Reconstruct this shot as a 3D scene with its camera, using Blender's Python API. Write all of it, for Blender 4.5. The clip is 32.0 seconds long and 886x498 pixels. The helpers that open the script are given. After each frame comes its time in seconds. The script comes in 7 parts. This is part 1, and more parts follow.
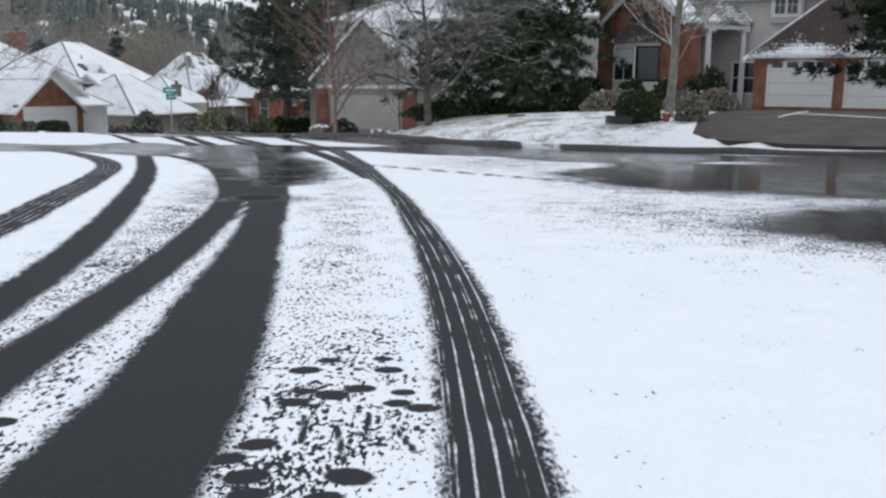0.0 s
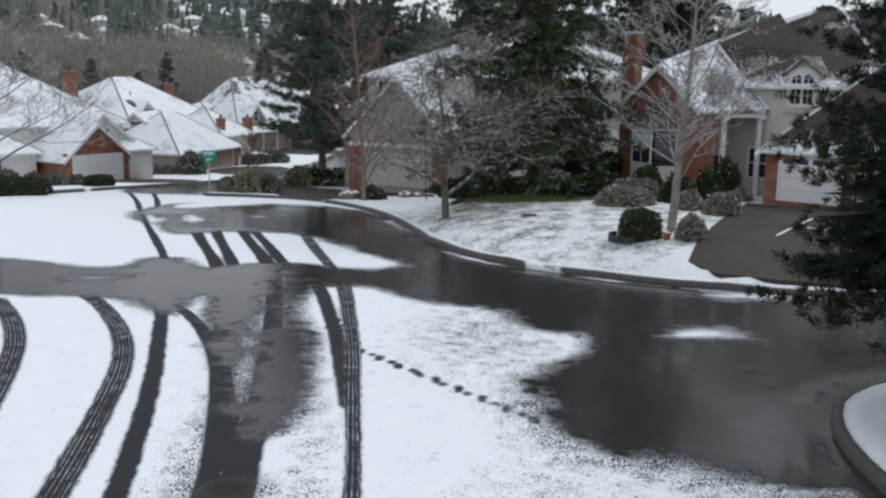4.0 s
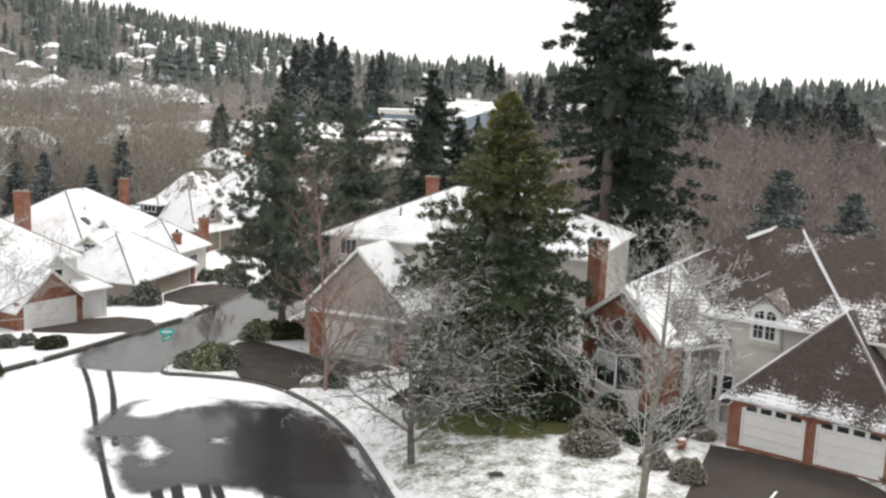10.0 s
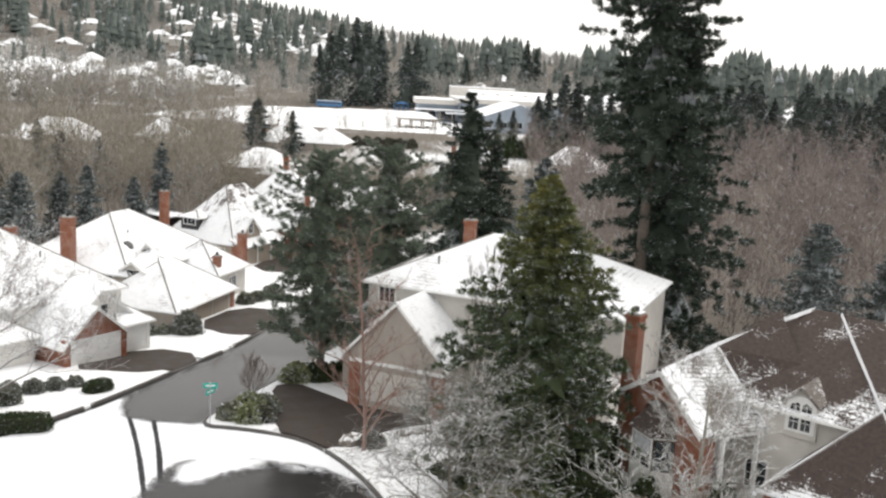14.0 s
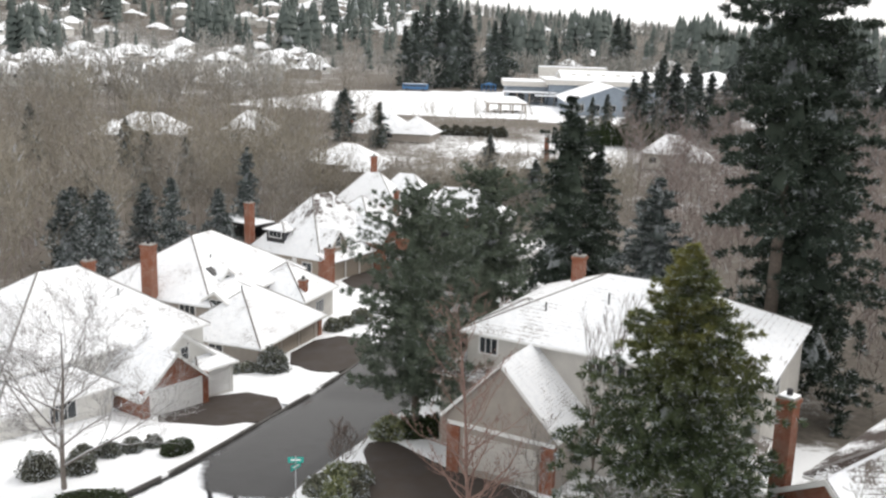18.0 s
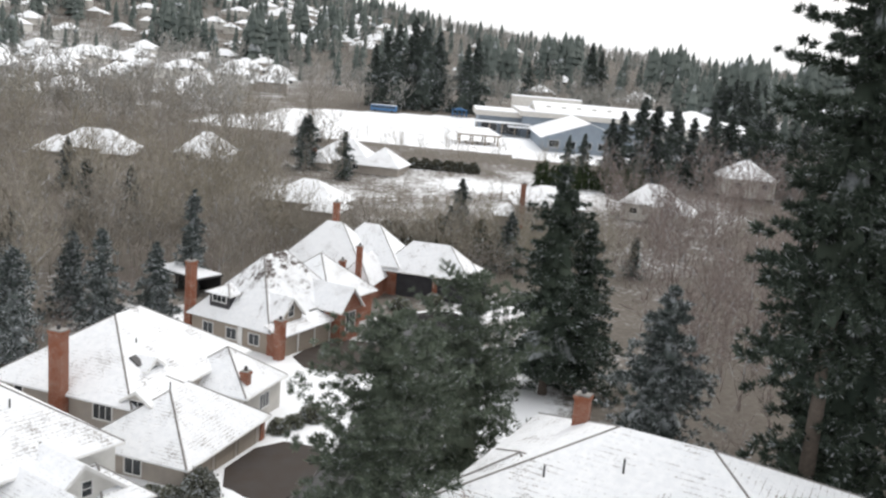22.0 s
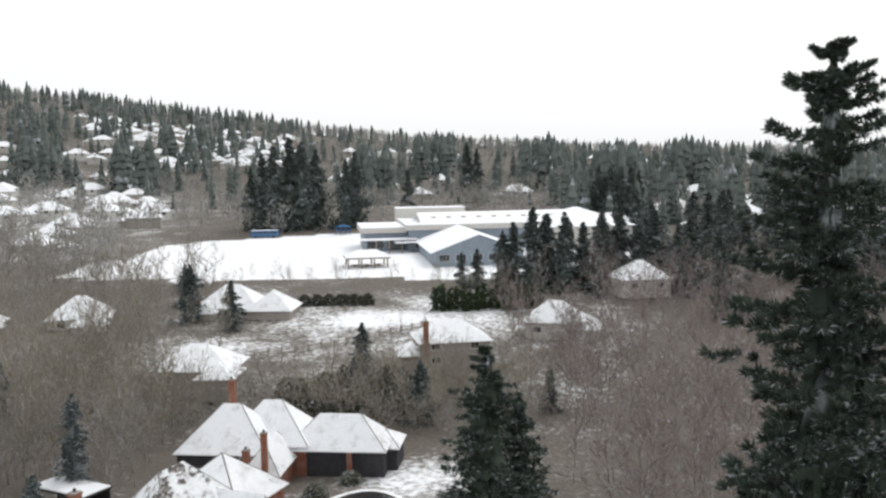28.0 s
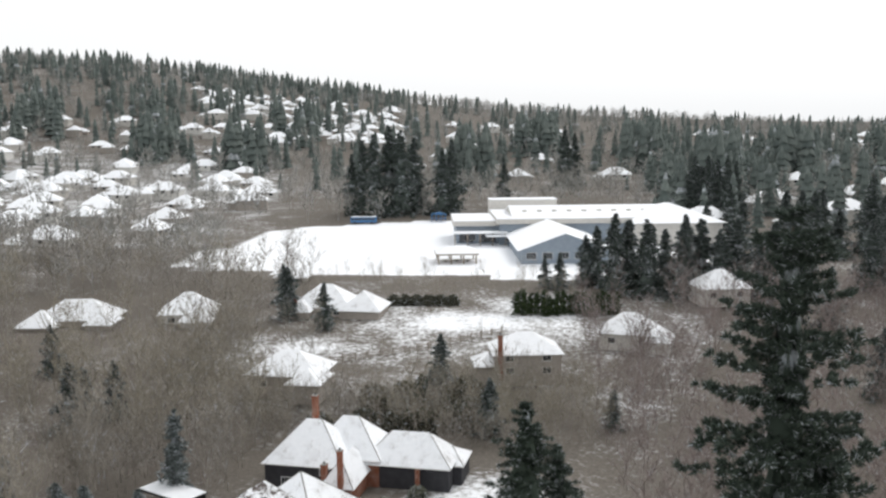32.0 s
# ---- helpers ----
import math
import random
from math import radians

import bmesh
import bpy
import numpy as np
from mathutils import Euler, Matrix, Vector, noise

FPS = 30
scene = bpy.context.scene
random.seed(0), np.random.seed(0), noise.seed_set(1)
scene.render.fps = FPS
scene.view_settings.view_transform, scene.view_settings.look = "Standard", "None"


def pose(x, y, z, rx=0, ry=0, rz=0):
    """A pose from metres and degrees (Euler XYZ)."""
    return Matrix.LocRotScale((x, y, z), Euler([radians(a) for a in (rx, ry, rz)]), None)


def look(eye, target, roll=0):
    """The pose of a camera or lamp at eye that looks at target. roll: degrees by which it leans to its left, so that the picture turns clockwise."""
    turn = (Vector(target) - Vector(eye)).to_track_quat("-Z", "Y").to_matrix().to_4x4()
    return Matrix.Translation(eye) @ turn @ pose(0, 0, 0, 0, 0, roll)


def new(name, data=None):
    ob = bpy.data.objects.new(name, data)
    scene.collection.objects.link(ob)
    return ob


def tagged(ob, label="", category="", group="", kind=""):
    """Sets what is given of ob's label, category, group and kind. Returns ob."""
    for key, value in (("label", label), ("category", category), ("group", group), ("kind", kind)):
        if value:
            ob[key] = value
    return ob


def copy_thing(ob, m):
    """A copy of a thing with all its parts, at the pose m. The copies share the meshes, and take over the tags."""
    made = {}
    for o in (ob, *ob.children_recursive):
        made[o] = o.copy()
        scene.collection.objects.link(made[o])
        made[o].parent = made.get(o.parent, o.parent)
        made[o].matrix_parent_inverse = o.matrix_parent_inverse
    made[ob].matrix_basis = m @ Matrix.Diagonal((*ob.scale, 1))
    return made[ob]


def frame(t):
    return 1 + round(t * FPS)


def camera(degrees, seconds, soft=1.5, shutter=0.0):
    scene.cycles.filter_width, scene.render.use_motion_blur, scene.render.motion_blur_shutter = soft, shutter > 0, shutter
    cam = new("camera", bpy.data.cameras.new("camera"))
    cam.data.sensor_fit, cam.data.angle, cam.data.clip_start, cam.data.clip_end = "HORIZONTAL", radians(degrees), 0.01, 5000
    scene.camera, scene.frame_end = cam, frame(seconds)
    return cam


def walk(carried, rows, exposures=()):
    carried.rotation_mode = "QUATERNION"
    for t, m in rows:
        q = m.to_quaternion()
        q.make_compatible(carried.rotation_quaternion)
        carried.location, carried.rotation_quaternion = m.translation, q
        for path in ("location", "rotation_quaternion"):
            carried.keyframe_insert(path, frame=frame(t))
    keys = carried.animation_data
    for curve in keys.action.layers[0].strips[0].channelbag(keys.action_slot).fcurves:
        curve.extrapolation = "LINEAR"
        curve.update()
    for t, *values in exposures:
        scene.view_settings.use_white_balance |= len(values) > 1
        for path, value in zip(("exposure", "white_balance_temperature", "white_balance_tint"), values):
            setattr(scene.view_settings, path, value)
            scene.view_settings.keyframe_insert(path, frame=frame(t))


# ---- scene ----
cam = camera(50.3, 32.0, soft=2.4)
METRES, EYE, TILT, LEAN, TURN = 77.0, 1.38, -9.8, -0.6, 0.0
ROWS = [
    (0.0, 0.0, 0.0, 0.0, 0.0, 0.0, 0.0),
    (0.5, 0.0031, -0.0031, 0.0061, 0.61, -0.22, -0.23),
    (1.0, 0.0061, -0.0063, 0.0127, 1.29, -0.01, -0.33),
    (1.5, 0.009, -0.0095, 0.0195, 1.76, -0.17, -0.87),
    (2.0, 0.0115, -0.0126, 0.0266, 2.01, 0.07, -0.87),
    (2.5, 0.0138, -0.0158, 0.034, 2.35, -0.41, -0.95),
    (3.0, 0.0157, -0.0188, 0.0417, 2.73, -0.6, -1.0),
    (3.5, 0.0176, -0.0213, 0.05, 3.04, -0.49, -0.55),
    (5.5, 0.0247, -0.0226, 0.0887, 2.8, -1.18, -2.55),
    (6.0, 0.0247, -0.021, 0.0999, 2.91, -0.9, -2.9),
    (6.5, 0.0235, -0.0182, 0.1113, 3.0, -0.3, -3.26),
    (7.0, 0.0206, -0.0157, 0.1223, 2.79, 0.65, -3.06),
    (7.5, 0.0181, -0.0148, 0.1335, 2.72, 0.85, -2.01),
    (8.0, 0.0155, -0.0139, 0.1449, 2.43, 0.87, -1.15),
    (8.5, 0.014, -0.0149, 0.1567, 1.72, 0.73, -1.28),
    (9.0, 0.0126, -0.0157, 0.1686, 0.93, 0.17, -1.81),
    (9.5, 0.0105, -0.017, 0.1805, 0.15, 0.61, -2.18),
    (10.0, 0.0079, -0.0189, 0.1916, 0.09, 0.93, -1.72),
    (10.5, 0.0047, -0.0219, 0.2019, -0.2, 1.4, -0.98),
    (11.0, 0.0021, -0.0258, 0.2115, -0.42, 0.74, 0.16),
    (11.5, 0.0011, -0.0296, 0.2207, -0.23, 0.04, 0.67),
    (12.0, 0.0013, -0.0324, 0.2303, 0.27, -0.59, 0.2),
    (12.5, 0.0027, -0.0334, 0.2401, 0.69, -0.93, -1.84),
    (13.0, 0.003, -0.0326, 0.2489, 0.95, -0.93, -3.16),
    (13.5, 0.0014, -0.0309, 0.2568, 1.7, -0.61, -3.5),
    (15.5, -0.0107, -0.0256, 0.2844, 1.84, -3.44, -0.61),
    (16.0, -0.0123, -0.0171, 0.2917, 1.92, -6.0, -1.27),
    (16.5, -0.0141, -0.0026, 0.2996, 2.1, -5.88, -2.88),
    (17.0, -0.018, 0.0174, 0.3084, 3.04, -5.42, -1.88),
    (17.5, -0.0226, 0.0412, 0.3177, 4.88, -4.83, -1.08),
    (18.0, -0.0268, 0.0667, 0.3269, 7.17, -2.52, -2.3),
    (18.5, -0.0305, 0.0893, 0.337, 8.31, -1.6, -2.62),
    (19.0, -0.0347, 0.1101, 0.3471, 8.31, -0.89, -4.79),
    (19.5, -0.0407, 0.1295, 0.3578, 8.15, -1.17, -3.38),
    (20.0, -0.047, 0.1479, 0.369, 7.88, -1.93, -1.03),
    (20.5, -0.0514, 0.1679, 0.3802, 7.13, -2.84, -2.05),
    (21.0, -0.0557, 0.1911, 0.3908, 6.33, -2.9, -3.41),
    (21.5, -0.0607, 0.2161, 0.4013, 5.61, -2.74, -4.46),
    (22.0, -0.0675, 0.2439, 0.4112, 4.83, -1.65, -5.1),
    (22.5, -0.0762, 0.2679, 0.421, 5.16, 0.85, -2.35),
    (23.0, -0.0822, 0.2891, 0.4316, 5.97, 1.2, 0.77),
    (23.5, -0.0854, 0.3069, 0.4412, 5.19, 1.9, 0.25),
    (24.0, -0.0857, 0.3235, 0.4514, 4.26, 1.78, -2.61),
    (24.5, -0.0865, 0.338, 0.4614, 3.14, 2.82, -5.44),
    (25.0, -0.0907, 0.3489, 0.472, 3.26, 3.59, -3.19),
    (25.5, -0.0954, 0.3557, 0.4826, 2.49, 3.97, -1.48),
    (27.5, -0.1038, 0.3509, 0.5241, -1.33, 3.97, 0.58),
    (28.0, -0.1019, 0.3425, 0.5338, -1.79, 4.05, 1.81),
    (28.5, -0.0985, 0.3316, 0.5429, -1.86, 3.47, 1.67),
    (29.0, -0.0926, 0.3181, 0.5533, -0.92, 3.12, 1.44),
    (29.5, -0.0849, 0.3026, 0.567, 0.01, 2.62, 1.49),
    (30.0, -0.0755, 0.2856, 0.5834, 0.99, 2.61, 0.81),
    (30.5, -0.065, 0.2672, 0.6015, 2.03, 2.24, 0.66),
    (31.0, -0.0537, 0.2472, 0.6202, 3.04, 2.41, 0.43),
    (31.5, -0.0405, 0.2271, 0.6387, 4.24, 2.43, 0.12),
    (32.0, -0.0263, 0.2054, 0.6564, 4.59, 1.96, 0.31),
]
walk(cam, [(t, pose(0, 0, EYE, TILT, LEAN, TURN) @ pose(METRES * x, METRES * y, METRES * z, 90 + pitch, roll, yaw))
           for t, x, y, z, yaw, pitch, roll in ROWS],
     [(0.0, -0.14, 6050, 10), (1.5, -0.26, 6050, 10), (3.0, -0.33, 6050, 10), (3.5, -0.30, 6050, 10), (6.0, 0.12, 6350, 10), (9.0, 0.44, 6800, 11), (12.0, 0.56, 6900, 11), (17.0, 0.54, 6800, 11), (20.0, 0.38, 6650, 11), (25.0, 0.34, 6600, 11), (28.0, 0.20, 6550, 10), (32.0, 0.22, 6550, 10)])

# ---- world and light: a bright overcast winter sky ----
SUN_ELEV, SUN_AZ = radians(48), radians(35)
world = bpy.data.worlds.new("overcast_sky")
scene.world = world
world.use_nodes = True
wn = world.node_tree
bg = wn.nodes["Background"]
sky = wn.nodes.new("ShaderNodeTexSky")
sky.sky_type = "NISHITA"
sky.sun_disc = False
sky.sun_elevation, sky.sun_rotation = SUN_ELEV, SUN_AZ
sky.dust_density, sky.air_density, sky.ozone_density = 4.0, 1.5, 1.0
grey = wn.nodes.new("ShaderNodeHueSaturation")
grey.inputs["Saturation"].default_value = 0.12
wn.links.new(sky.outputs["Color"], grey.inputs["Color"])
cloud = wn.nodes.new("ShaderNodeMix")
cloud.data_type = "RGBA"
cloud.inputs["Factor"].default_value = 0.75
cloud.inputs["B"].default_value = (9.6, 9.8, 10.0, 1)
wn.links.new(grey.outputs["Color"], cloud.inputs["A"])
wn.links.new(cloud.outputs["Result"], bg.inputs["Color"])
bg.inputs["Strength"].default_value = 0.105

sun = new("sun", bpy.data.lights.new("sun", "SUN"))
sun.data.energy, sun.data.angle, sun.data.color = 0.8, radians(20), (1.0, 0.97, 0.93)
sun.matrix_world = look((math.sin(SUN_AZ) * 50, math.cos(SUN_AZ) * 50, math.tan(SUN_ELEV) * 50), (0, 0, 0))


# ---- materials ----
def ramp_mix(nt, fac, a, b):
    n = nt.nodes.new("ShaderNodeMix")
    n.data_type = "RGBA"
    nt.links.new(fac, n.inputs["Factor"])
    for key, v in (("A", a), ("B", b)):
        if isinstance(v, tuple):
            n.inputs[key].default_value = (*v, 1)
        else:
            nt.links.new(v, n.inputs[key])
    return n.outputs["Result"]


def noise_fac(nt, vec, scale, lo, hi, detail=4.0, rough=0.6):
    n = nt.nodes.new("ShaderNodeTexNoise")
    n.inputs["Scale"].default_value, n.inputs["Detail"].default_value = scale, detail
    n.inputs["Roughness"].default_value = rough
    if vec is not None:
        nt.links.new(vec, n.inputs["Vector"])
    m = nt.nodes.new("ShaderNodeMapRange")
    m.interpolation_type = "SMOOTHSTEP"
    m.inputs["From Min"].default_value, m.inputs["From Max"].default_value = lo, hi
    nt.links.new(n.outputs["Fac"], m.inputs["Value"])
    return m.outputs["Result"]


def calc(nt, op, a, b=None, clamp=False):
    n = nt.nodes.new("ShaderNodeMath")
    n.operation, n.use_clamp = op, clamp
    for k, v in enumerate((a, b)):
        if v is None:
            continue
        if isinstance(v, (int, float)):
            n.inputs[k].default_value = v
        else:
            nt.links.new(v, n.inputs[k])
    return n.outputs[0]


def remap(nt, v, lo, hi, a=0.0, b=1.0):
    m = nt.nodes.new("ShaderNodeMapRange")
    m.interpolation_type = "SMOOTHSTEP"
    for key, val in (("From Min", lo), ("From Max", hi), ("To Min", a), ("To Max", b)):
        m.inputs[key].default_value = val
    nt.links.new(v, m.inputs["Value"])
    return m.outputs["Result"]


def start_mat(name, rough=0.8, metal=0.0, spec=0.5):
    m = bpy.data.materials.new(name)
    m.use_nodes = True
    nt = m.node_tree
    b = nt.nodes["Principled BSDF"]
    b.inputs["Roughness"].default_value, b.inputs["Metallic"].default_value = rough, metal
    b.inputs["Specular IOR Level"].default_value = spec
    tc = nt.nodes.new("ShaderNodeTexCoord")
    return m, nt, b, tc.outputs["Object"]


def bump(nt, b, height, strength=0.3, dist=0.02):
    n = nt.nodes.new("ShaderNodeBump")
    n.inputs["Strength"].default_value, n.inputs["Distance"].default_value = strength, dist
    nt.links.new(height, n.inputs["Height"])
    nt.links.new(n.outputs["Normal"], b.inputs["Normal"])


def plain_mat(name, a, c=None, scale=3.0, rough=0.8, metal=0.0, relief=0.15, spec=0.4):
    """Two colours mixed by noise at two scales, with a fine relief."""
    m, nt, b, co = start_mat(name, rough, metal, spec)
    c = c or tuple(v * 0.75 for v in a)
    f1 = noise_fac(nt, co, scale, 0.3, 0.7)
    f2 = noise_fac(nt, co, scale * 9, 0.35, 0.65)
    f = calc(nt, "ADD", calc(nt, "MULTIPLY", f1, 0.6), calc(nt, "MULTIPLY", f2, 0.4))
    nt.links.new(ramp_mix(nt, f, a, c), b.inputs["Base Color"])
    if relief:
        bump(nt, b, f2, relief, 0.01)
    return m


def separate(nt, v):
    n = nt.nodes.new("ShaderNodeSeparateXYZ")
    nt.links.new(v, n.inputs[0])
    return n.outputs


SNOW = (0.90, 0.915, 0.935)
SNOW_GREY = (0.66, 0.68, 0.72)


def normal_z(nt):
    g = nt.nodes.new("ShaderNodeNewGeometry")
    return separate(nt, g.outputs["Normal"])[2]


def roof_mat(name, shingle, shingle2, cover, patch=0.7, speckle=14.0, eaves=None, run=1.0):
    """Shingle courses under thin snow; cover is the share that the snow hides, with more kept down at the eaves."""
    m, nt, b, co = start_mat(name, 0.9, 0.0, 0.25)
    xyz = separate(nt, co)
    tooth = calc(nt, "FRACT", calc(nt, "MULTIPLY", xyz[2], 1.0 / 0.17))
    lip = remap(nt, tooth, 0.0, 0.22, 1.0, 0.0)
    col = ramp_mix(nt, noise_fac(nt, co, 5.0, 0.3, 0.7), shingle, shingle2)
    big = noise_fac(nt, co, patch, 0.25, 0.75, 3.0)
    # meltwater drags the bare streaks out down the slope
    drag = nt.nodes.new("ShaderNodeMapping")
    drag.inputs["Scale"].default_value = (1.0, 1.0, 1.0 / run) if run == 1.0 else (0.35, 1.0, 1.0 / run)
    nt.links.new(co, drag.inputs["Vector"])
    fine = noise_fac(nt, drag.outputs[0], speckle, 0.2, 0.8, 5.0, 0.75)
    v = calc(nt, "ADD", calc(nt, "MULTIPLY", big, 0.45), calc(nt, "MULTIPLY", fine, 0.55))
    v = calc(nt, "SUBTRACT", v, calc(nt, "MULTIPLY", lip, 0.22))
    if eaves:
        v = calc(nt, "ADD", v, remap(nt, xyz[2], eaves[0], eaves[1], eaves[2], 0.0))
    mask = remap(nt, v, 0.94 - cover, 1.10 - cover)
    snow = ramp_mix(nt, noise_fac(nt, co, 2.5, 0.3, 0.7), SNOW, (0.82, 0.84, 0.87))
    nt.links.new(ramp_mix(nt, mask, col, snow), b.inputs["Base Color"])
    bump(nt, b, calc(nt, "ADD", tooth, mask), 0.5, 0.03)
    return m


def brick_mat(name, a, c):
    m, nt, b, co = start_mat(name, 0.9, 0.0, 0.25)
    xyz = separate(nt, co)
    run = calc(nt, "ADD", xyz[0], xyz[1])
    cmb = nt.nodes.new("ShaderNodeCombineXYZ")
    nt.links.new(run, cmb.inputs[0])
    nt.links.new(xyz[2], cmb.inputs[1])
    br = nt.nodes.new("ShaderNodeTexBrick")
    br.inputs["Scale"].default_value = 1.0
    br.inputs["Brick Width"].default_value, br.inputs["Row Height"].default_value = 0.22, 0.075
    br.inputs["Mortar Size"].default_value = 0.008
    br.inputs["Color1"].default_value, br.inputs["Color2"].default_value = (*a, 1), (*c, 1)
    br.inputs["Mortar"].default_value = (0.42, 0.38, 0.34, 1)
    nt.links.new(cmb.outputs[0], br.inputs["Vector"])
    tint = ramp_mix(nt, noise_fac(nt, co, 1.2, 0.3, 0.7), br.outputs["Color"], tuple(v * 0.8 for v in a))
    nt.links.new(tint, b.inputs["Base Color"])
    bump(nt, b, br.outputs["Fac"], 0.4, 0.01)
    return m


def siding_mat(name, a, c):
    """Lapped boards: a shadow line each 18 cm."""
    m, nt, b, co = start_mat(name, 0.75, 0.0, 0.3)
    xyz = separate(nt, co)
    tooth = calc(nt, "FRACT", calc(nt, "MULTIPLY", xyz[2], 1.0 / 0.18))
    col = ramp_mix(nt, noise_fac(nt, co, 0.9, 0.3, 0.7), a, c)
    nt.links.new(col, b.inputs["Base Color"])
    bump(nt, b, tooth, 0.5, 0.03)
    return m


def leaf_mat(name, a, c, snow=0.25, warm=None, tip=None):
    """Foliage that varies from tuft to tuft, with snow lying on what faces up."""
    m, nt, b, co = start_mat(name, 0.75, 0.0, 0.2)
    g = nt.nodes.new("ShaderNodeNewGeometry")
    rnd = g.outputs["Random Per Island"]
    col = ramp_mix(nt, rnd, a, c)
    if warm:
        high = remap(nt, separate(nt, co)[2], *tip) if tip else 1.0
        col = ramp_mix(nt, calc(nt, "MULTIPLY", noise_fac(nt, co, 0.5, 0.30, 0.70), high), col, warm)
    z = separate(nt, g.outputs["Normal"])[2]
    r2 = calc(nt, "FRACT", calc(nt, "MULTIPLY", rnd, 17.3))
    lies = calc(nt, "MULTIPLY", remap(nt, z, 0.30, 0.75), remap(nt, r2, 1.0 - snow, 1.02 - snow))
    lies = calc(nt, "MULTIPLY", lies, noise_fac(nt, co, 1.3, 0.32, 0.58))
    nt.links.new(ramp_mix(nt, lies, col, (0.46, 0.49, 0.52)), b.inputs["Base Color"])
    return m


M = {}
M["snow_roof"] = roof_mat("snowy_shingles", (0.34, 0.32, 0.31), (0.24, 0.225, 0.215), 0.79, 0.45, 7.0)
M["snow_roof_b"] = roof_mat("streaked_snowy_shingles", (0.13, 0.11, 0.10), (0.09, 0.075, 0.07), 0.60, 0.30, 2.2, (3.0, 9.5, 0.24), 5.0)
M["brown_roof"] = roof_mat("brown_shingles_dusted", (0.078, 0.060, 0.053), (0.055, 0.044, 0.040), 0.24, 0.5, 9.0, (5.2, 7.2, 0.30))
M["garage_roof"] = roof_mat("brown_shingles_snowy_eaves", (0.078, 0.060, 0.053), (0.055, 0.044, 0.040), 0.26, 0.5, 9.0, (2.0, 4.0, 0.42))
M["half_roof"] = roof_mat("shingles_half_snow", (0.17, 0.15, 0.135), (0.12, 0.105, 0.095), 0.50, 0.6, 10.0)
M["blind"] = plain_mat("pale_window_blind", (0.55, 0.57, 0.60), (0.48, 0.50, 0.53), 2.0, 0.7, relief=0.05)
M["cap"] = plain_mat("damp_cap_shingles", (0.30, 0.29, 0.28), (0.16, 0.15, 0.145), 2.5, 0.9, relief=0.3)
M["brick"] = brick_mat("red_brick", (0.28, 0.10, 0.056), (0.20, 0.07, 0.042))
M["siding"] = siding_mat("pale_grey_siding", (0.60, 0.58, 0.54), (0.52, 0.50, 0.47))
M["siding_tan"] = siding_mat("tan_grey_siding", (0.40, 0.36, 0.32), (0.34, 0.31, 0.28))
M["siding_white"] = siding_mat("off_white_siding", (0.72, 0.71, 0.68), (0.64, 0.63, 0.60))
M["white_paint"] = plain_mat("white_paint", (0.80, 0.80, 0.79), (0.72, 0.72, 0.71), 2.0, 0.5, relief=0.05)
M["taupe_door"] = plain_mat("taupe_garage_paint", (0.33, 0.28, 0.23), (0.28, 0.24, 0.20), 2.0, 0.6, relief=0.05)
M["dark"] = plain_mat("dark_trim", (0.04, 0.04, 0.045), (0.03, 0.03, 0.03), 3.0, 0.5)
M["bark"] = plain_mat("grey_brown_bark", (0.16, 0.13, 0.11), (0.09, 0.075, 0.065), 4.0, 0.95, relief=0.6)
M["bark_red"] = plain_mat("reddish_bark", (0.33, 0.215, 0.18), (0.22, 0.145, 0.125), 3.0, 0.95, relief=0.4)
M["snow"] = plain_mat("fresh_snow", SNOW, (0.80, 0.82, 0.86), 1.5, 0.7, relief=0.3)
M["concrete"] = plain_mat("weathered_concrete", (0.34, 0.33, 0.31), (0.24, 0.23, 0.22), 2.0, 0.9, relief=0.3)
M["fir"] = leaf_mat("dark_fir_needles", (0.030, 0.045, 0.036), (0.080, 0.102, 0.078), 0.28)
M["fir_gold"] = leaf_mat("golden_tipped_needles", (0.038, 0.056, 0.032), (0.115, 0.145, 0.075), 0.36, warm=(0.23, 0.22, 0.065), tip=(8.0, 16.5))
M["pine"] = leaf_mat("grey_green_pine_needles", (0.075, 0.10, 0.075), (0.175, 0.205, 0.155), 0.14)
M["spruce"] = leaf_mat("blue_grey_spruce_needles", (0.055, 0.072, 0.068), (0.14, 0.165, 0.155), 0.80)
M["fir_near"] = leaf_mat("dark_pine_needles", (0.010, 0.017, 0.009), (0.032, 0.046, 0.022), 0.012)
M["olive"] = leaf_mat("dull_olive_leaves", (0.055, 0.058, 0.042), (0.125, 0.12, 0.09), 0.5)
M["hedge"] = leaf_mat("clipped_hedge_leaves", (0.024, 0.038, 0.017), (0.06, 0.082, 0.034), 0.22)
M["shrub"] = leaf_mat("shrub_leaves", (0.08, 0.09, 0.06), (0.24, 0.24, 0.18), 0.9)
M["shrub_lime"] = leaf_mat("lime_shrub_leaves", (0.10, 0.125, 0.055), (0.30, 0.31, 0.17), 0.9)
M["fir_mid"] = leaf_mat("snow_dusted_fir_needles", (0.055, 0.070, 0.062), (0.115, 0.14, 0.125), 0.5)
# needles on the hills are paler and greyer, haze put into the base colour
M["far_fir"] = leaf_mat("hazed_fir_needles", (0.085, 0.105, 0.098), (0.15, 0.175, 0.16), 0.06)


def glass_mat():
    m, nt, b, co = start_mat("dark_window_glass", 0.06, 0.0, 0.6)
    b.inputs["Base Color"].default_value = (0.03, 0.035, 0.04, 1)
    return m


M["glass"] = glass_mat()


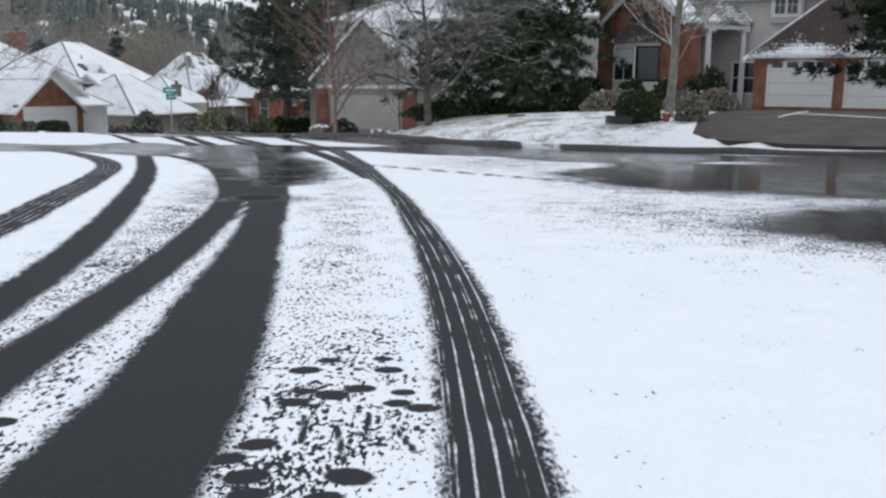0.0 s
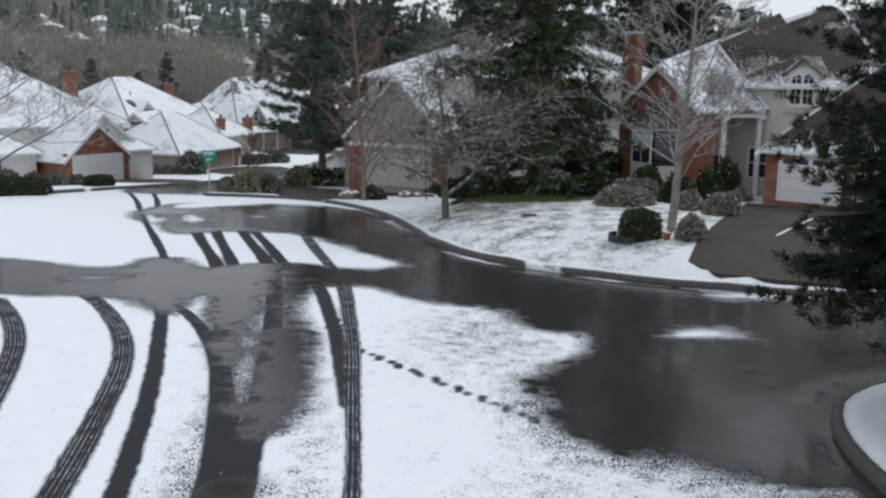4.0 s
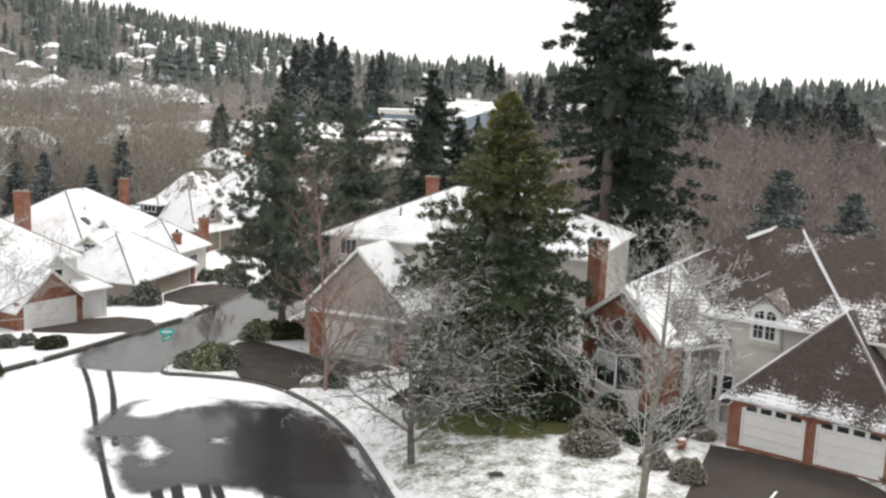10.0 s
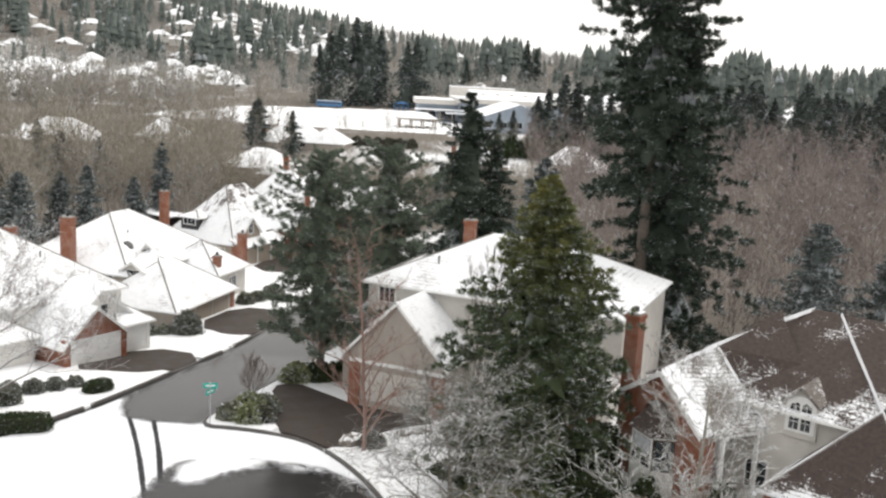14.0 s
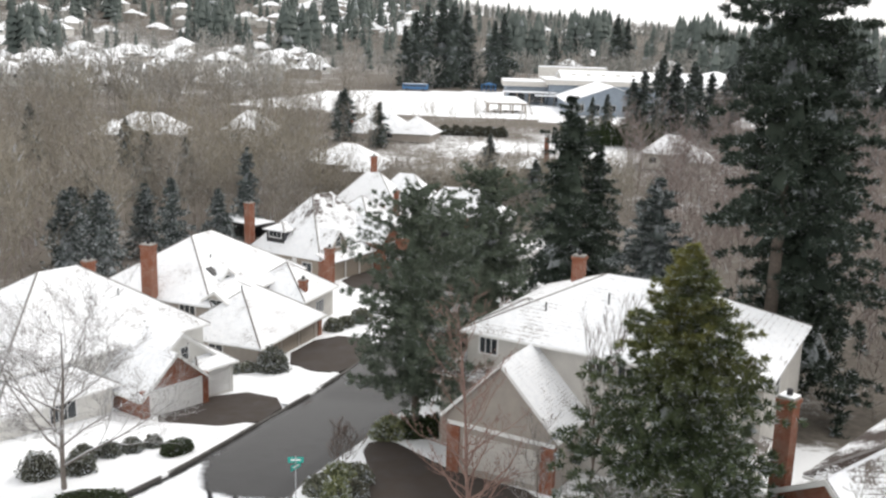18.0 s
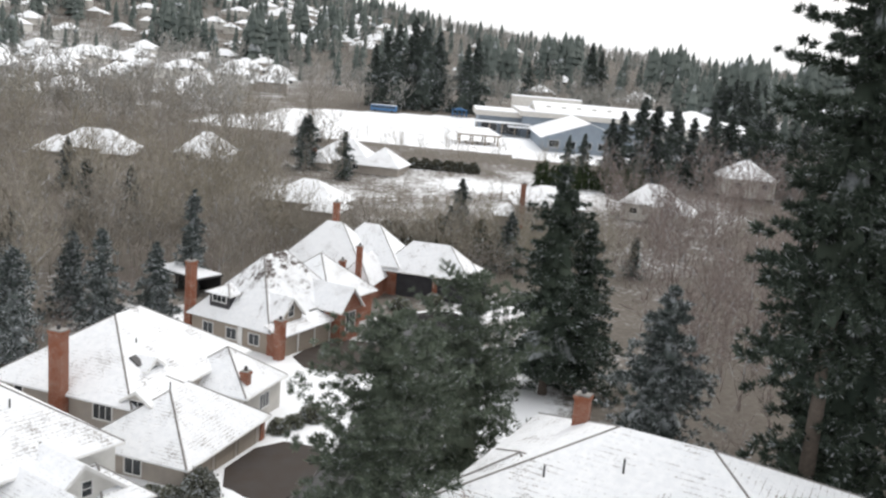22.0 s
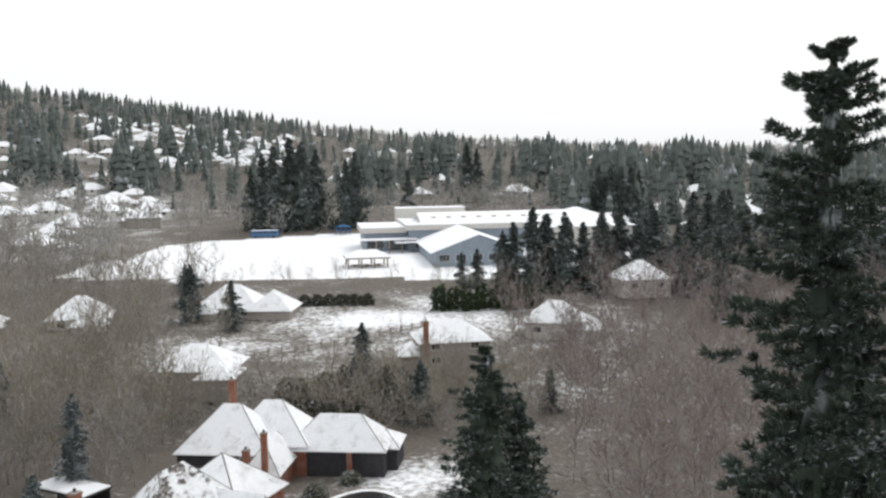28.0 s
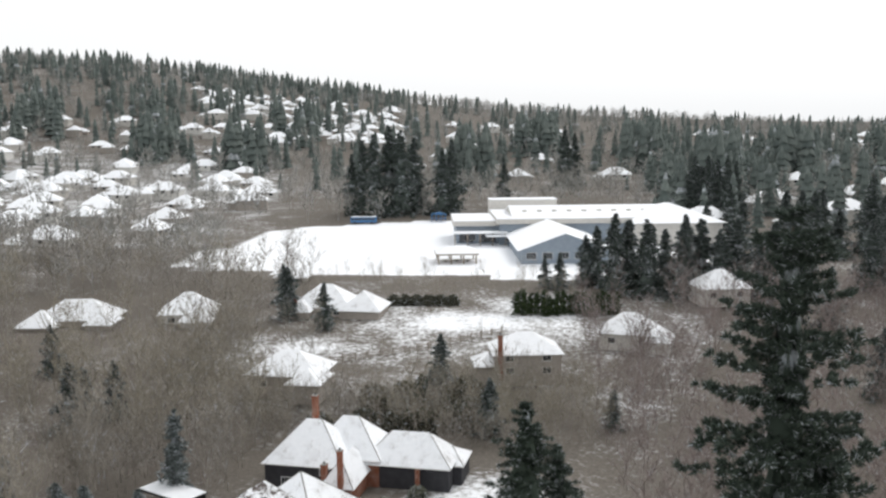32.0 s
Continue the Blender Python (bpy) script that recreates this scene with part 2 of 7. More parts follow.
# ---- mesh helpers ----
def mesh_np(name, verts, faces, material=None, smooth=False):
    """A mesh from arrays; faces all have the same number of corners."""
    me = bpy.data.meshes.new(name)
    verts = np.asarray(verts, np.float32)
    faces = np.asarray(faces, np.int32)
    n, k = faces.shape
    me.vertices.add(len(verts))
    me.vertices.foreach_set("co", verts.ravel())
    me.loops.add(n * k)
    me.loops.foreach_set("vertex_index", faces.ravel())
    me.polygons.add(n)
    me.polygons.foreach_set("loop_start", np.arange(0, n * k, k, dtype=np.int32))
    if smooth:
        me.polygons.foreach_set("use_smooth", np.ones(n, bool))
    if material:
        me.materials.append(material)
    me.update(calc_edges=True)
    return me


def part(name, bm, material, parent, label=""):
    """Links a bmesh as one mesh object under a thing."""
    me = bpy.data.meshes.new(name)
    bmesh.ops.recalc_face_normals(bm, faces=bm.faces[:])
    bm.to_mesh(me)
    bm.free()
    me.materials.append(material)
    ob = new(name, me)
    ob.parent = parent
    return tagged(ob, label)


def part_mesh(name, me, parent, label="", m=None):
    ob = new(name, me)
    ob.parent = parent
    if m is not None:
        ob.matrix_basis = m
    return tagged(ob, label)


def thing(name, m, label, category, group="", kind=""):
    ob = new(name)
    ob.empty_display_size = 0.2
    ob.matrix_basis = m
    return tagged(ob, label, category, group, kind)


def add_box(bm, x0, x1, y0, y1, z0, z1, bevel=0.0):
    r = bmesh.ops.create_cube(bm, size=1.0)
    for v in r["verts"]:
        v.co = Vector((x0 + (v.co.x + 0.5) * (x1 - x0), y0 + (v.co.y + 0.5) * (y1 - y0), z0 + (v.co.z + 0.5) * (z1 - z0)))
    if bevel:
        edges = {e for v in r["verts"] for e in v.link_edges}
        bmesh.ops.bevel(bm, geom=list(edges), offset=bevel, segments=1, affect="EDGES")


def box_bm(*a, bevel=0.0):
    bm = bmesh.new()
    add_box(bm, *a, bevel=bevel)
    return bm


def prism_bm(points, direction):
    """A solid from a flat outline pushed along a direction."""
    bm = bmesh.new()
    d = Vector(direction)
    lo = [bm.verts.new(p) for p in points]
    hi = [bm.verts.new(Vector(p) + d) for p in points]
    bm.faces.new(lo)
    bm.faces.new(hi)
    n = len(points)
    for i in range(n):
        bm.faces.new((lo[i], lo[(i + 1) % n], hi[(i + 1) % n], hi[i]))
    return bm


# ---- the lie of the land ----
KNOTS_Y = [-400, -30, 0, 12, 31, 41, 50, 60, 80, 100, 130, 160, 190, 220, 255, 285, 330, 415, 470, 540, 650, 800, 1000, 1300, 1700, 2600]
KNOTS_Z = [6, 0.3, 0, -0.1, -0.65, -0.85, -1.25, -1.8, -3.2, -3.7, -4.2, -4.9, -4.5, -1.5, 1.0, 3.6, 4.2, 4.6, 6.5, 9.0, 13, 22, 34, 46, 58, 58]


def smooth01(v, a, b):
    t = np.clip((v - a) / (b - a), 0, 1)
    return t * t * (3 - 2 * t)


def road_z(x, y):
    """Height of the carriageway's level at a place."""
    return np.interp(y, KNOTS_Y, KNOTS_Z)


KERB_X = [14, 9.2, 5.2, 2.0, -0.8, -2.0, -4.0, -7.0, -10.5]
KERB_Y = [29.1, 29.7, 31.6, 33.6, 37.5, 41.5, 48.2, 54.0, 58.2]


def lot_rise(x, y):
    """The lawns rise from the kerb to the houses beside the turning circle."""
    a = np.maximum(x - np.interp(y, KERB_Y, KERB_X), 0.0)
    b = np.maximum(y - np.interp(x, KERB_X[::-1], KERB_Y[::-1]), 0.0)
    d = a * b / np.maximum(np.hypot(a, b), 1e-6)
    fade = (1 - smooth01(y, 62, 90)) * (1 - smooth01(x, 22, 36)) * smooth01(x - 0.25 * (y - 44), -4.5, 0)
    return 1.35 * (1 - np.exp(-d / 4.0)) * fade


def far_rise(x, y):
    """The hills: high to the north-west, low to the north-east."""
    az = np.degrees(np.arctan2(x, np.maximum(y, 1.0)))
    up = smooth01(-az, -4, 30)
    r = np.hypot(x, y)
    return up * 84 * smooth01(r, 620, 1450) + 6 * smooth01(az, 8, 25) * smooth01(r, 350, 700) - 36 * smooth01(az, -4, 26) * smooth01(r, 720, 1500)


def land_z(x, y):
    x, y = np.asarray(x, float), np.asarray(y, float)
    return road_z(x, y) + lot_rise(x, y) + far_rise(x, y)


def zland(x, y):
    return float(land_z(x, y))


# ---- plan of the carriageway ----
def chaikin(pts, rounds=2, closed=True):
    p = np.array(pts, float)
    for _ in range(rounds):
        q = np.roll(p, -1, 0) if closed else p[1:]
        a = p if closed else p[:-1]
        new_p = np.empty((2 * len(a), 2))
        new_p[0::2], new_p[1::2] = a * 0.75 + q * 0.25, a * 0.25 + q * 0.75
        p = new_p if closed else np.vstack([p[:1], new_p, p[-1:]])
    return p


def line_distance(X, Y, p, closed=False):
    """Distance from each place to a broken line, and the signed offset across its nearest stretch."""
    best = np.full(X.shape, 1e9)
    off = np.zeros(X.shape)
    n = len(p) if closed else len(p) - 1
    for i in range(n):
        a, b = p[i], p[(i + 1) % len(p)]
        d = b - a
        ll = max(float(d @ d), 1e-9)
        t = np.clip(((X - a[0]) * d[0] + (Y - a[1]) * d[1]) / ll, 0, 1)
        ex, ey = X - a[0] - t * d[0], Y - a[1] - t * d[1]
        r = np.hypot(ex, ey)
        m = r < best
        best[m] = r[m]
        off[m] = ((ex * -d[1] + ey * d[0]) / math.sqrt(ll))[m]
    return best, off


def inside(X, Y, p):
    c = np.zeros(X.shape, bool)
    for i in range(len(p)):
        (x0, y0), (x1, y1) = p[i], p[(i + 1) % len(p)]
        if y0 == y1:
            continue
        c ^= ((y0 > Y) != (y1 > Y)) & (X < (x1 - x0) * (Y - y0) / (y1 - y0) + x0)
    return c


def signed(X, Y, p):
    """Metres outside (+) or inside (-) a closed outline."""
    d, _ = line_distance(X, Y, p, True)
    return np.where(inside(X, Y, p), -d, d)


ROAD = chaikin([(7.9, -60), (7.8, 12), (7.7, 15.7), (8.9, 18.6), (12.5, 20.6), (45, 20.4), (45, 29.0), (14, 29.1), (9.2, 29.7), (5.2, 31.6), (2.0, 33.6),
                (-0.8, 37.5), (-2.0, 41.5), (-4.0, 48.2), (-7.0, 54.0), (-10.5, 58.2), (-15, 59.3), (-17.8, 59.3), (-17.3, 63.6), (-15.8, 69), (-11.6, 88),
                (-10.6, 103), (-11.0, 125), (-9, 143), (-14, 149), (-20, 143), (-18.6, 125), (-18.4, 102), (-19.7, 89), (-22.6, 77), (-24.4, 68.5), (-26, 61.7),
                (-28.2, 55.6), (-33, 52.4), (-70, 50), (-70, 27.5), (-20, 26.5), (-17.0, 25.2), (-14.2, 21.5), (-12.6, 16), (-12.2, 10), (-12.2, -60)], 2)
DRIVES = {
    "right": chaikin([(8.1, 31.0), (9.3, 34.5), (11.8, 40.2), (13.3, 43.6), (13.8, 44.9), (20.8, 39.5), (18.2, 34.5), (16.2, 29.6), (12, 29.8)], 1),
    "middle": chaikin([(-12.6, 59.3), (-10.8, 58.6), (-8.0, 56.2), (-6.9, 59.0), (-4.6, 61.3), (-1.9, 63.6), (-8.3, 66.4), (-10.5, 68.5), (-13.6, 71.5), (-15.2, 69.8), (-13.6, 65)], 1),
    "brick_gable": chaikin([(-32.9, 71.0), (-28.2, 80.0), (-22.7, 78.4), (-23.9, 71.4)], 1),
    "grey": chaikin([(-27.0, 88.5), (-24.9, 97.5), (-19.3, 97.0), (-19.8, 89.0), (-21.4, 85.2)], 1),
    "streaked": chaikin([(-29.3, 117.5), (-27.0, 129.5), (-18.5, 128.5), (-18.6, 116.5)], 1),
}


def ground_grid(name, xs, ys, zfun, material):
    X, Y = np.meshgrid(xs, ys)
    Z = zfun(X, Y)
    nx, ny = len(xs), len(ys)
    i = (np.arange(ny - 1)[:, None] * nx + np.arange(nx - 1)[None, :]).ravel()
    faces = np.stack([i, i + 1, i + nx + 1, i + nx], 1)
    return mesh_np(name, np.stack([X.ravel(), Y.ravel(), Z.ravel()], 1), faces, material, True), X, Y


def graded(*spans):
    out = []
    for a, b, step in spans:
        out += list(np.arange(a, b - step * 0.3, step))
    return np.array(out + [spans[-1][1]])


def put_attribute(me, name, values):
    a = me.attributes.new(name, "FLOAT", "POINT")
    a.data.foreach_set("value", np.asarray(values, np.float32).ravel())


def attr(nt, name):
    n = nt.nodes.new("ShaderNodeAttribute")
    n.attribute_name = name
    return n.outputs["Fac"]


# ---- ground ----
def ground_mat():
    """Grass, leaf litter and snow, laid out by the plan's cover of each."""
    m, nt, b, co = start_mat("snowy_grass_and_litter", 0.9, 0.0, 0.25)
    cover, green = attr(nt, "snow_cover"), attr(nt, "grass")
    fine = noise_fac(nt, co, 5.0, 0.2, 0.8, 7.0, 0.75)
    mid = noise_fac(nt, co, 0.9, 0.2, 0.8, 4.0)
    big = noise_fac(nt, co, 0.06, 0.25, 0.75, 5.0, 0.65)
    v = calc(nt, "ADD", calc(nt, "MULTIPLY", fine, 0.34), calc(nt, "ADD", calc(nt, "MULTIPLY", mid, 0.36), calc(nt, "MULTIPLY", big, 0.3)))
    lies = remap(nt, calc(nt, "ADD", v, calc(nt, "SUBTRACT", cover, 0.5)), 0.30, 0.70)
    grass = ramp_mix(nt, noise_fac(nt, co, 3.0, 0.3, 0.7), (0.062, 0.078, 0.022), (0.10, 0.10, 0.04))
    litter = ramp_mix(nt, noise_fac(nt, co, 1.7, 0.3, 0.7), (0.105, 0.092, 0.078), (0.16, 0.142, 0.122))
    soil = ramp_mix(nt, green, litter, grass)
    snow = ramp_mix(nt, fine, (0.80, 0.82, 0.85), SNOW)
    nt.links.new(ramp_mix(nt, lies, soil, snow), b.inputs["Base Color"])
    bump(nt, b, calc(nt, "ADD", fine, mid), 0.4, 0.04)
    return m


M["ground"] = ground_mat()
FIELD = chaikin([(-108, 300), (-104, 330), (-98, 398), (-70, 412), (-30, 430), (60, 432), (70, 300), (20, 288), (-40, 292)], 2)


def ground_z(X, Y):
    """The land, a kerb's height over the road, sunk under it."""
    near = (X > -75) & (X < 50) & (Y > -65) & (Y < 152)
    z = land_z(X, Y)
    d = np.full(X.shape, 9.0)
    d[near] = signed(X[near], Y[near], ROAD)
    up = np.where(d > 0.75, 0.12, np.where(d < 0.12, -0.22, -0.22 + (d - 0.12) / 0.63 * 0.34))
    z = z + up
    for p in DRIVES.values():
        m = near & (X > p[:, 0].min() - 2) & (X < p[:, 0].max() + 2) & (Y > p[:, 1].min() - 2) & (Y < p[:, 1].max() + 2)
        dd = signed(X[m], Y[m], p)
        z[m] -= 0.14 * (1 - smooth01(dd, -0.45, 0.0))
    return z


xs = graded((-2600, -400, 80), (-400, -75, 9), (-75, -36, 1.5), (-36, 26, 0.6), (26, 60, 1.5), (60, 400, 9), (400, 2600, 80))
ys = graded((-400, -60, 20), (-60, 10, 2), (10, 75, 0.6), (75, 152, 1.2), (152, 440, 6), (440, 1100, 20), (1100, 2600, 60))
me, GX, GY = ground_grid("ground", xs, ys, ground_z, M["ground"])
cover = np.full(GX.shape, 0.22)
lots = (1 - smooth01(GY, 100, 150)) * smooth01(GX, -52, -40) * (1 - smooth01(GX, 17, 24))
cover = cover + (0.9 - cover) * lots
cover = cover - 0.27 * lots * smooth01(GX, -4, 0) * smooth01(GY, 30, 34) * (1 - smooth01(GY, 60, 70))
cover = cover + (0.26 - cover) * smooth01(GX, 19, 26) * smooth01(GY, 32, 45) * (1 - smooth01(GY, 290, 330))
cover = cover + (0.22 - cover) * smooth01(GX, -3, 3) * smooth01(GY, 70, 78) * (1 - smooth01(GY, 200, 240))
field = signed(GX, GY, FIELD)
cover = np.where(field < 0, 1.4, cover)
cover = cover + 0.10 * smooth01(GY, 180, 200) * (1 - smooth01(GY, 265, 290)) * smooth01(GX, -75, -60) * (1 - smooth01(GX, 30, 50))
cover = cover + 0.06 * smooth01(GY, 430, 520) - 0.16 * smooth01(GY, 640, 800)
yards = np.exp(-(((GX + 12) / 26) ** 2 + ((GY - 244) / 9) ** 2)) + 0.8 * np.exp(-(((GX - 10) / 13) ** 2 + ((GY - 259) / 5) ** 2)) + 0.6 * np.exp(-(((GX + 46) / 14) ** 2 + ((GY - 222) / 7) ** 2)) + 0.7 * np.exp(-(((GX + 28) / 12) ** 2 + ((GY - 118) / 20) ** 2)) + 1.2 * np.exp(-(((GX + 48) / 7) ** 2 + ((GY - 127) / 9) ** 2)) + 0.8 * np.exp(-(((GX + 8) / 9) ** 2 + ((GY - 150) / 12) ** 2))
cover = cover + 0.46 * yards
cover = cover + 0.14 * smooth01(GY, 300, 360) * smooth01(-GX - 0.22 * GY, 0, 30)
bed = np.minimum(((GX - 4.6) / 5.0) ** 2 + ((GY - 49.2) / 3.8) ** 2, ((GX - 5.0) / 5.0) ** 2 + ((GY - 55.5) / 5.0) ** 2)
cover = cover - 0.75 * (1 - smooth01(bed, 0.7, 1.25))
cover = cover - 0.16 * np.exp(-(((GX - 1.0) / 5.5) ** 2 + ((GY - 43.5) / 4.5) ** 2))
green = np.clip(lots * (1 - smooth01(GY, 62, 75)), 0, 1)
put_attribute(me, "snow_cover", cover)
put_attribute(me, "grass", green)
tagged(new("ground", me), "thin snow over grass and brown leaf litter", "ground", kind="structure")


# ---- carriageway with wheel tracks, melted patches and footprints ----
def road_mat():
    m, nt, b, co = start_mat("asphalt_under_snow", 0.3, 0.0, 0.12)
    track, wet, thin = attr(nt, "track"), attr(nt, "melt"), attr(nt, "thin")
    off, tread = attr(nt, "across"), attr(nt, "tread")
    stretch = nt.nodes.new("ShaderNodeMapping")
    stretch.inputs["Scale"].default_value = (1.0, 0.45, 1.0)
    nt.links.new(co, stretch.inputs["Vector"])
    fine = noise_fac(nt, stretch.outputs[0], 40.0, 0.2, 0.8, 3.0, 0.6)
    grain = noise_fac(nt, co, 60.0, 0.2, 0.8, 3.0)
    mid = noise_fac(nt, co, 2.2, 0.2, 0.8, 5.0, 0.65)
    big = noise_fac(nt, co, 0.55, 0.2, 0.8, 5.0, 0.6)
    # edges: tracks are crisp, melt fronts ragged
    t = calc(nt, "ADD", track, calc(nt, "ADD", calc(nt, "MULTIPLY", calc(nt, "SUBTRACT", fine, 0.5), 0.09), calc(nt, "MULTIPLY", calc(nt, "SUBTRACT", mid, 0.5), 0.07)))
    t_bare = remap(nt, t, -0.045, 0.03)
    coarse = calc(nt, "SINE", calc(nt, "ADD", calc(nt, "MULTIPLY", off, 2 * math.pi / 0.083), calc(nt, "MULTIPLY", big, 1.6)))
    close = calc(nt, "SINE", calc(nt, "ADD", calc(nt, "MULTIPLY", off, 2 * math.pi / 0.031), calc(nt, "MULTIPLY", mid, 1.2)))
    lines = calc(nt, "ADD", calc(nt, "MULTIPLY", coarse, 0.62), calc(nt, "MULTIPLY", close, 0.42))
    lines = remap(nt, calc(nt, "ADD", lines, calc(nt, "MULTIPLY", calc(nt, "SUBTRACT", mid, 0.5), 1.1)), 0.5, 1.05)
    lines = calc(nt, "MULTIPLY", calc(nt, "MULTIPLY", lines, tread), calc(nt, "ADD", 0.25, calc(nt, "MULTIPLY", fine, 0.75)))
    t_bare = calc(nt, "SUBTRACT", t_bare, lines, True)
    edge = calc(nt, "ADD", calc(nt, "MULTIPLY", calc(nt, "SUBTRACT", mid, 0.5), 0.6), calc(nt, "MULTIPLY", calc(nt, "SUBTRACT", big, 0.5), 0.9))
    edge = calc(nt, "ADD", edge, calc(nt, "MULTIPLY", calc(nt, "SUBTRACT", fine, 0.5), 0.5))
    w_bare = remap(nt, calc(nt, "ADD", wet, edge), -0.28, 0.30)
    speck = calc(nt, "ADD", calc(nt, "MULTIPLY", fine, 0.8), calc(nt, "MULTIPLY", calc(nt, "SUBTRACT", mid, 0.5), 0.35))
    s_bare = remap(nt, calc(nt, "SUBTRACT", calc(nt, "MULTIPLY", thin, 0.86), speck), -0.012, 0.03)
    bare = calc(nt, "MAXIMUM", t_bare, calc(nt, "MAXIMUM", w_bare, s_bare))
    asphalt = ramp_mix(nt, grain, (0.026, 0.025, 0.025), (0.042, 0.041, 0.042))
    asphalt = ramp_mix(nt, big, asphalt, (0.025, 0.024, 0.024))
    # damp tracks are greyer than the soaked patches
    dry = ramp_mix(nt, w_bare, (0.026, 0.027, 0.03), asphalt)
    dry = ramp_mix(nt, calc(nt, "MULTIPLY", grain, 0.3), dry, (0.055, 0.057, 0.06))
    snow = ramp_mix(nt, calc(nt, "MULTIPLY", fine, mid), (0.82, 0.845, 0.89), (0.90, 0.915, 0.94))
    nt.links.new(ramp_mix(nt, bare, snow, dry), b.inputs["Base Color"])
    rough = ramp_mix(nt, calc(nt, "MULTIPLY", bare, w_bare), (0.8, 0.8, 0.8), ramp_mix(nt, mid, (0.07, 0.07, 0.07), (0.22, 0.22, 0.22)))
    nt.links.new(rough, b.inputs["Roughness"])
    h = calc(nt, "ADD", calc(nt, "SUBTRACT", 1.0, bare), calc(nt, "MULTIPLY", calc(nt, "MULTIPLY", fine, 0.25), calc(nt, "SUBTRACT", 1.0, calc(nt, "MULTIPLY", calc(nt, "MULTIPLY", bare, w_bare), 0.95))))
    bump(nt, b, h, 0.5, 0.02)
    return m


M["road"] = road_mat()
xs = graded((-70, -30, 1.0), (-30, -24, 0.4), (-24, -11, 0.15), (-11, -2.2, 0.12), (-2.2, -0.95, 0.05), (-0.95, 0.02, 0.028), (0.02, 1.4, 0.05), (1.4, 11, 0.15), (11, 45, 0.6))
ys = graded((-60, -4, 4), (-4, 2.8, 0.4), (2.8, 5.2, 0.03), (5.2, 30, 0.13), (30, 48, 0.14), (48, 62, 0.22), (62, 150, 0.8))
X, Y = np.meshgrid(xs, ys)
D = signed(X, Y, ROAD)
Z = road_z(X, Y) - 0.05 * smooth01(-D, 1.2, 0.0)
keep = D < 0.16
nx = len(xs)
i = (np.arange(len(ys) - 1)[:, None] * nx + np.arange(nx - 1)[None, :])
ok = keep[:-1, :-1] | keep[1:, :-1] | keep[:-1, 1:] | keep[1:, 1:]
i = i[ok]
faces = np.stack([i, i + 1, i + nx + 1, i + nx], 1)
used = np.unique(faces)
back = np.full(X.size, -1)
back[used] = np.arange(len(used))
RX, RY, RD = X.ravel()[used], Y.ravel()[used], D.ravel()[used]
road_me = mesh_np("road", np.stack([RX, RY, Z.ravel()[used]], 1), back[faces], M["road"], True)

# wheel tracks: line, half width, tread lines
TRACKS = [
    ([(-1.15, 0.5), (-1.22, 3.5), (-1.24, 4.16), (-1.33, 5.17), (-1.51, 6.8), (-1.66, 8.0), (-1.89, 9.8), (-2.1, 11.3), (-2.36, 12.9), (-2.7, 15.0), (-3.1, 17.4), (-3.75, 20.5), (-4.5, 24.5), (-5.9, 30), (-7.2, 34)], 0.36, 0),
    ([(-2.2, 12.2), (-2.7, 13.6), (-3.5, 16.0), (-4.6, 19.5), (-5.6, 23.0), (-6.6, 26.6)], 0.21, 0),
    ([(0.25, 0.5), (0.23, 3.5), (0.2, 4.2), (0.17, 5.2), (0.07, 6.9), (-0.1, 8.75), (-0.34, 10.8), (-0.66, 13.5), (-1.2, 17.0), (-1.81, 21.3), (-2.9, 26.9), (-4.05, 31.7), (-6.37, 39.0), (-7.6, 42)], 0.21, 1),
    ([(-1.2, 16.6), (-1.69, 18.9), (-2.62, 23.2), (-3.75, 27.4), (-5.1, 31.5)], 0.2, 0),
    ([(-2.1, 2.0), (-2.17, 4.5), (-2.19, 5.6), (-2.25, 7.6), (-2.42, 9.5), (-2.58, 11.2), (-2.93, 13.2), (-3.29, 14.6), (-3.98, 17.2), (-4.6, 19.2), (-5.45, 21.4), (-6.96, 24.4), (-8.3, 25.8), (-10.0, 27.2), (-12.5, 28.6), (-20, 30.5)], 0.18, 0),
    ([(-2.45, 2.0), (-2.7, 4.6), (-2.9, 6.05), (-3.07, 7.4), (-3.42, 9.3), (-3.8, 11.1), (-4.25, 12.9), (-5.33, 17.0), (-6.42, 20.5), (-8.15, 25.8), (-10.3, 32.0), (-13.1, 38.4), (-17.3, 48.6), (-22.0, 58.7), (-23.3, 61.5)], 0.19, 0),
    ([(-4.05, 6.0), (-4.25, 7.6), (-4.48, 9.45), (-4.97, 12.05), (-5.8, 15.7), (-6.75, 19.3), (-8.0, 22.2), (-10.3, 26.0), (-12.6, 28.2), (-16, 30)], 0.25, 1),
    ([(-6.9, 12.0), (-7.5, 14.2), (-8.3, 16.4), (-9.1, 18.6), (-10.0, 20.7), (-11.3, 23.0), (-12.9, 25.2)], 0.26, 1),
    ([(-11.6, 40.2), (-11.3, 39.2), (-9.7, 35.0), (-8.3, 31.5), (-7.9, 30.2)], 0.24, 0),
    ([(-10.9, 40.6), (-10.5, 39.6), (-9.0, 35.2), (-7.6, 31.2), (-7.3, 30.2)], 0.22, 0),
    ([(-10.3, 42.4), (-9.6, 40.5), (-8.1, 36.4), (-6.7, 32.6), (-6.1, 31.0)], 0.22, 0),
    ([(-9.8, 42.4), (-9.1, 40.6), (-7.5, 36.6), (-6.0, 32.3), (-5.6, 31.2)], 0.20, 0),
    ([(-21.4, 61.5), (-20.8, 59.6), (-17.8, 52.0), (-15.9, 47.2), (-15.0, 45.0)], 0.2, 0),
]
track = np.full(RX.shape, -1.0)
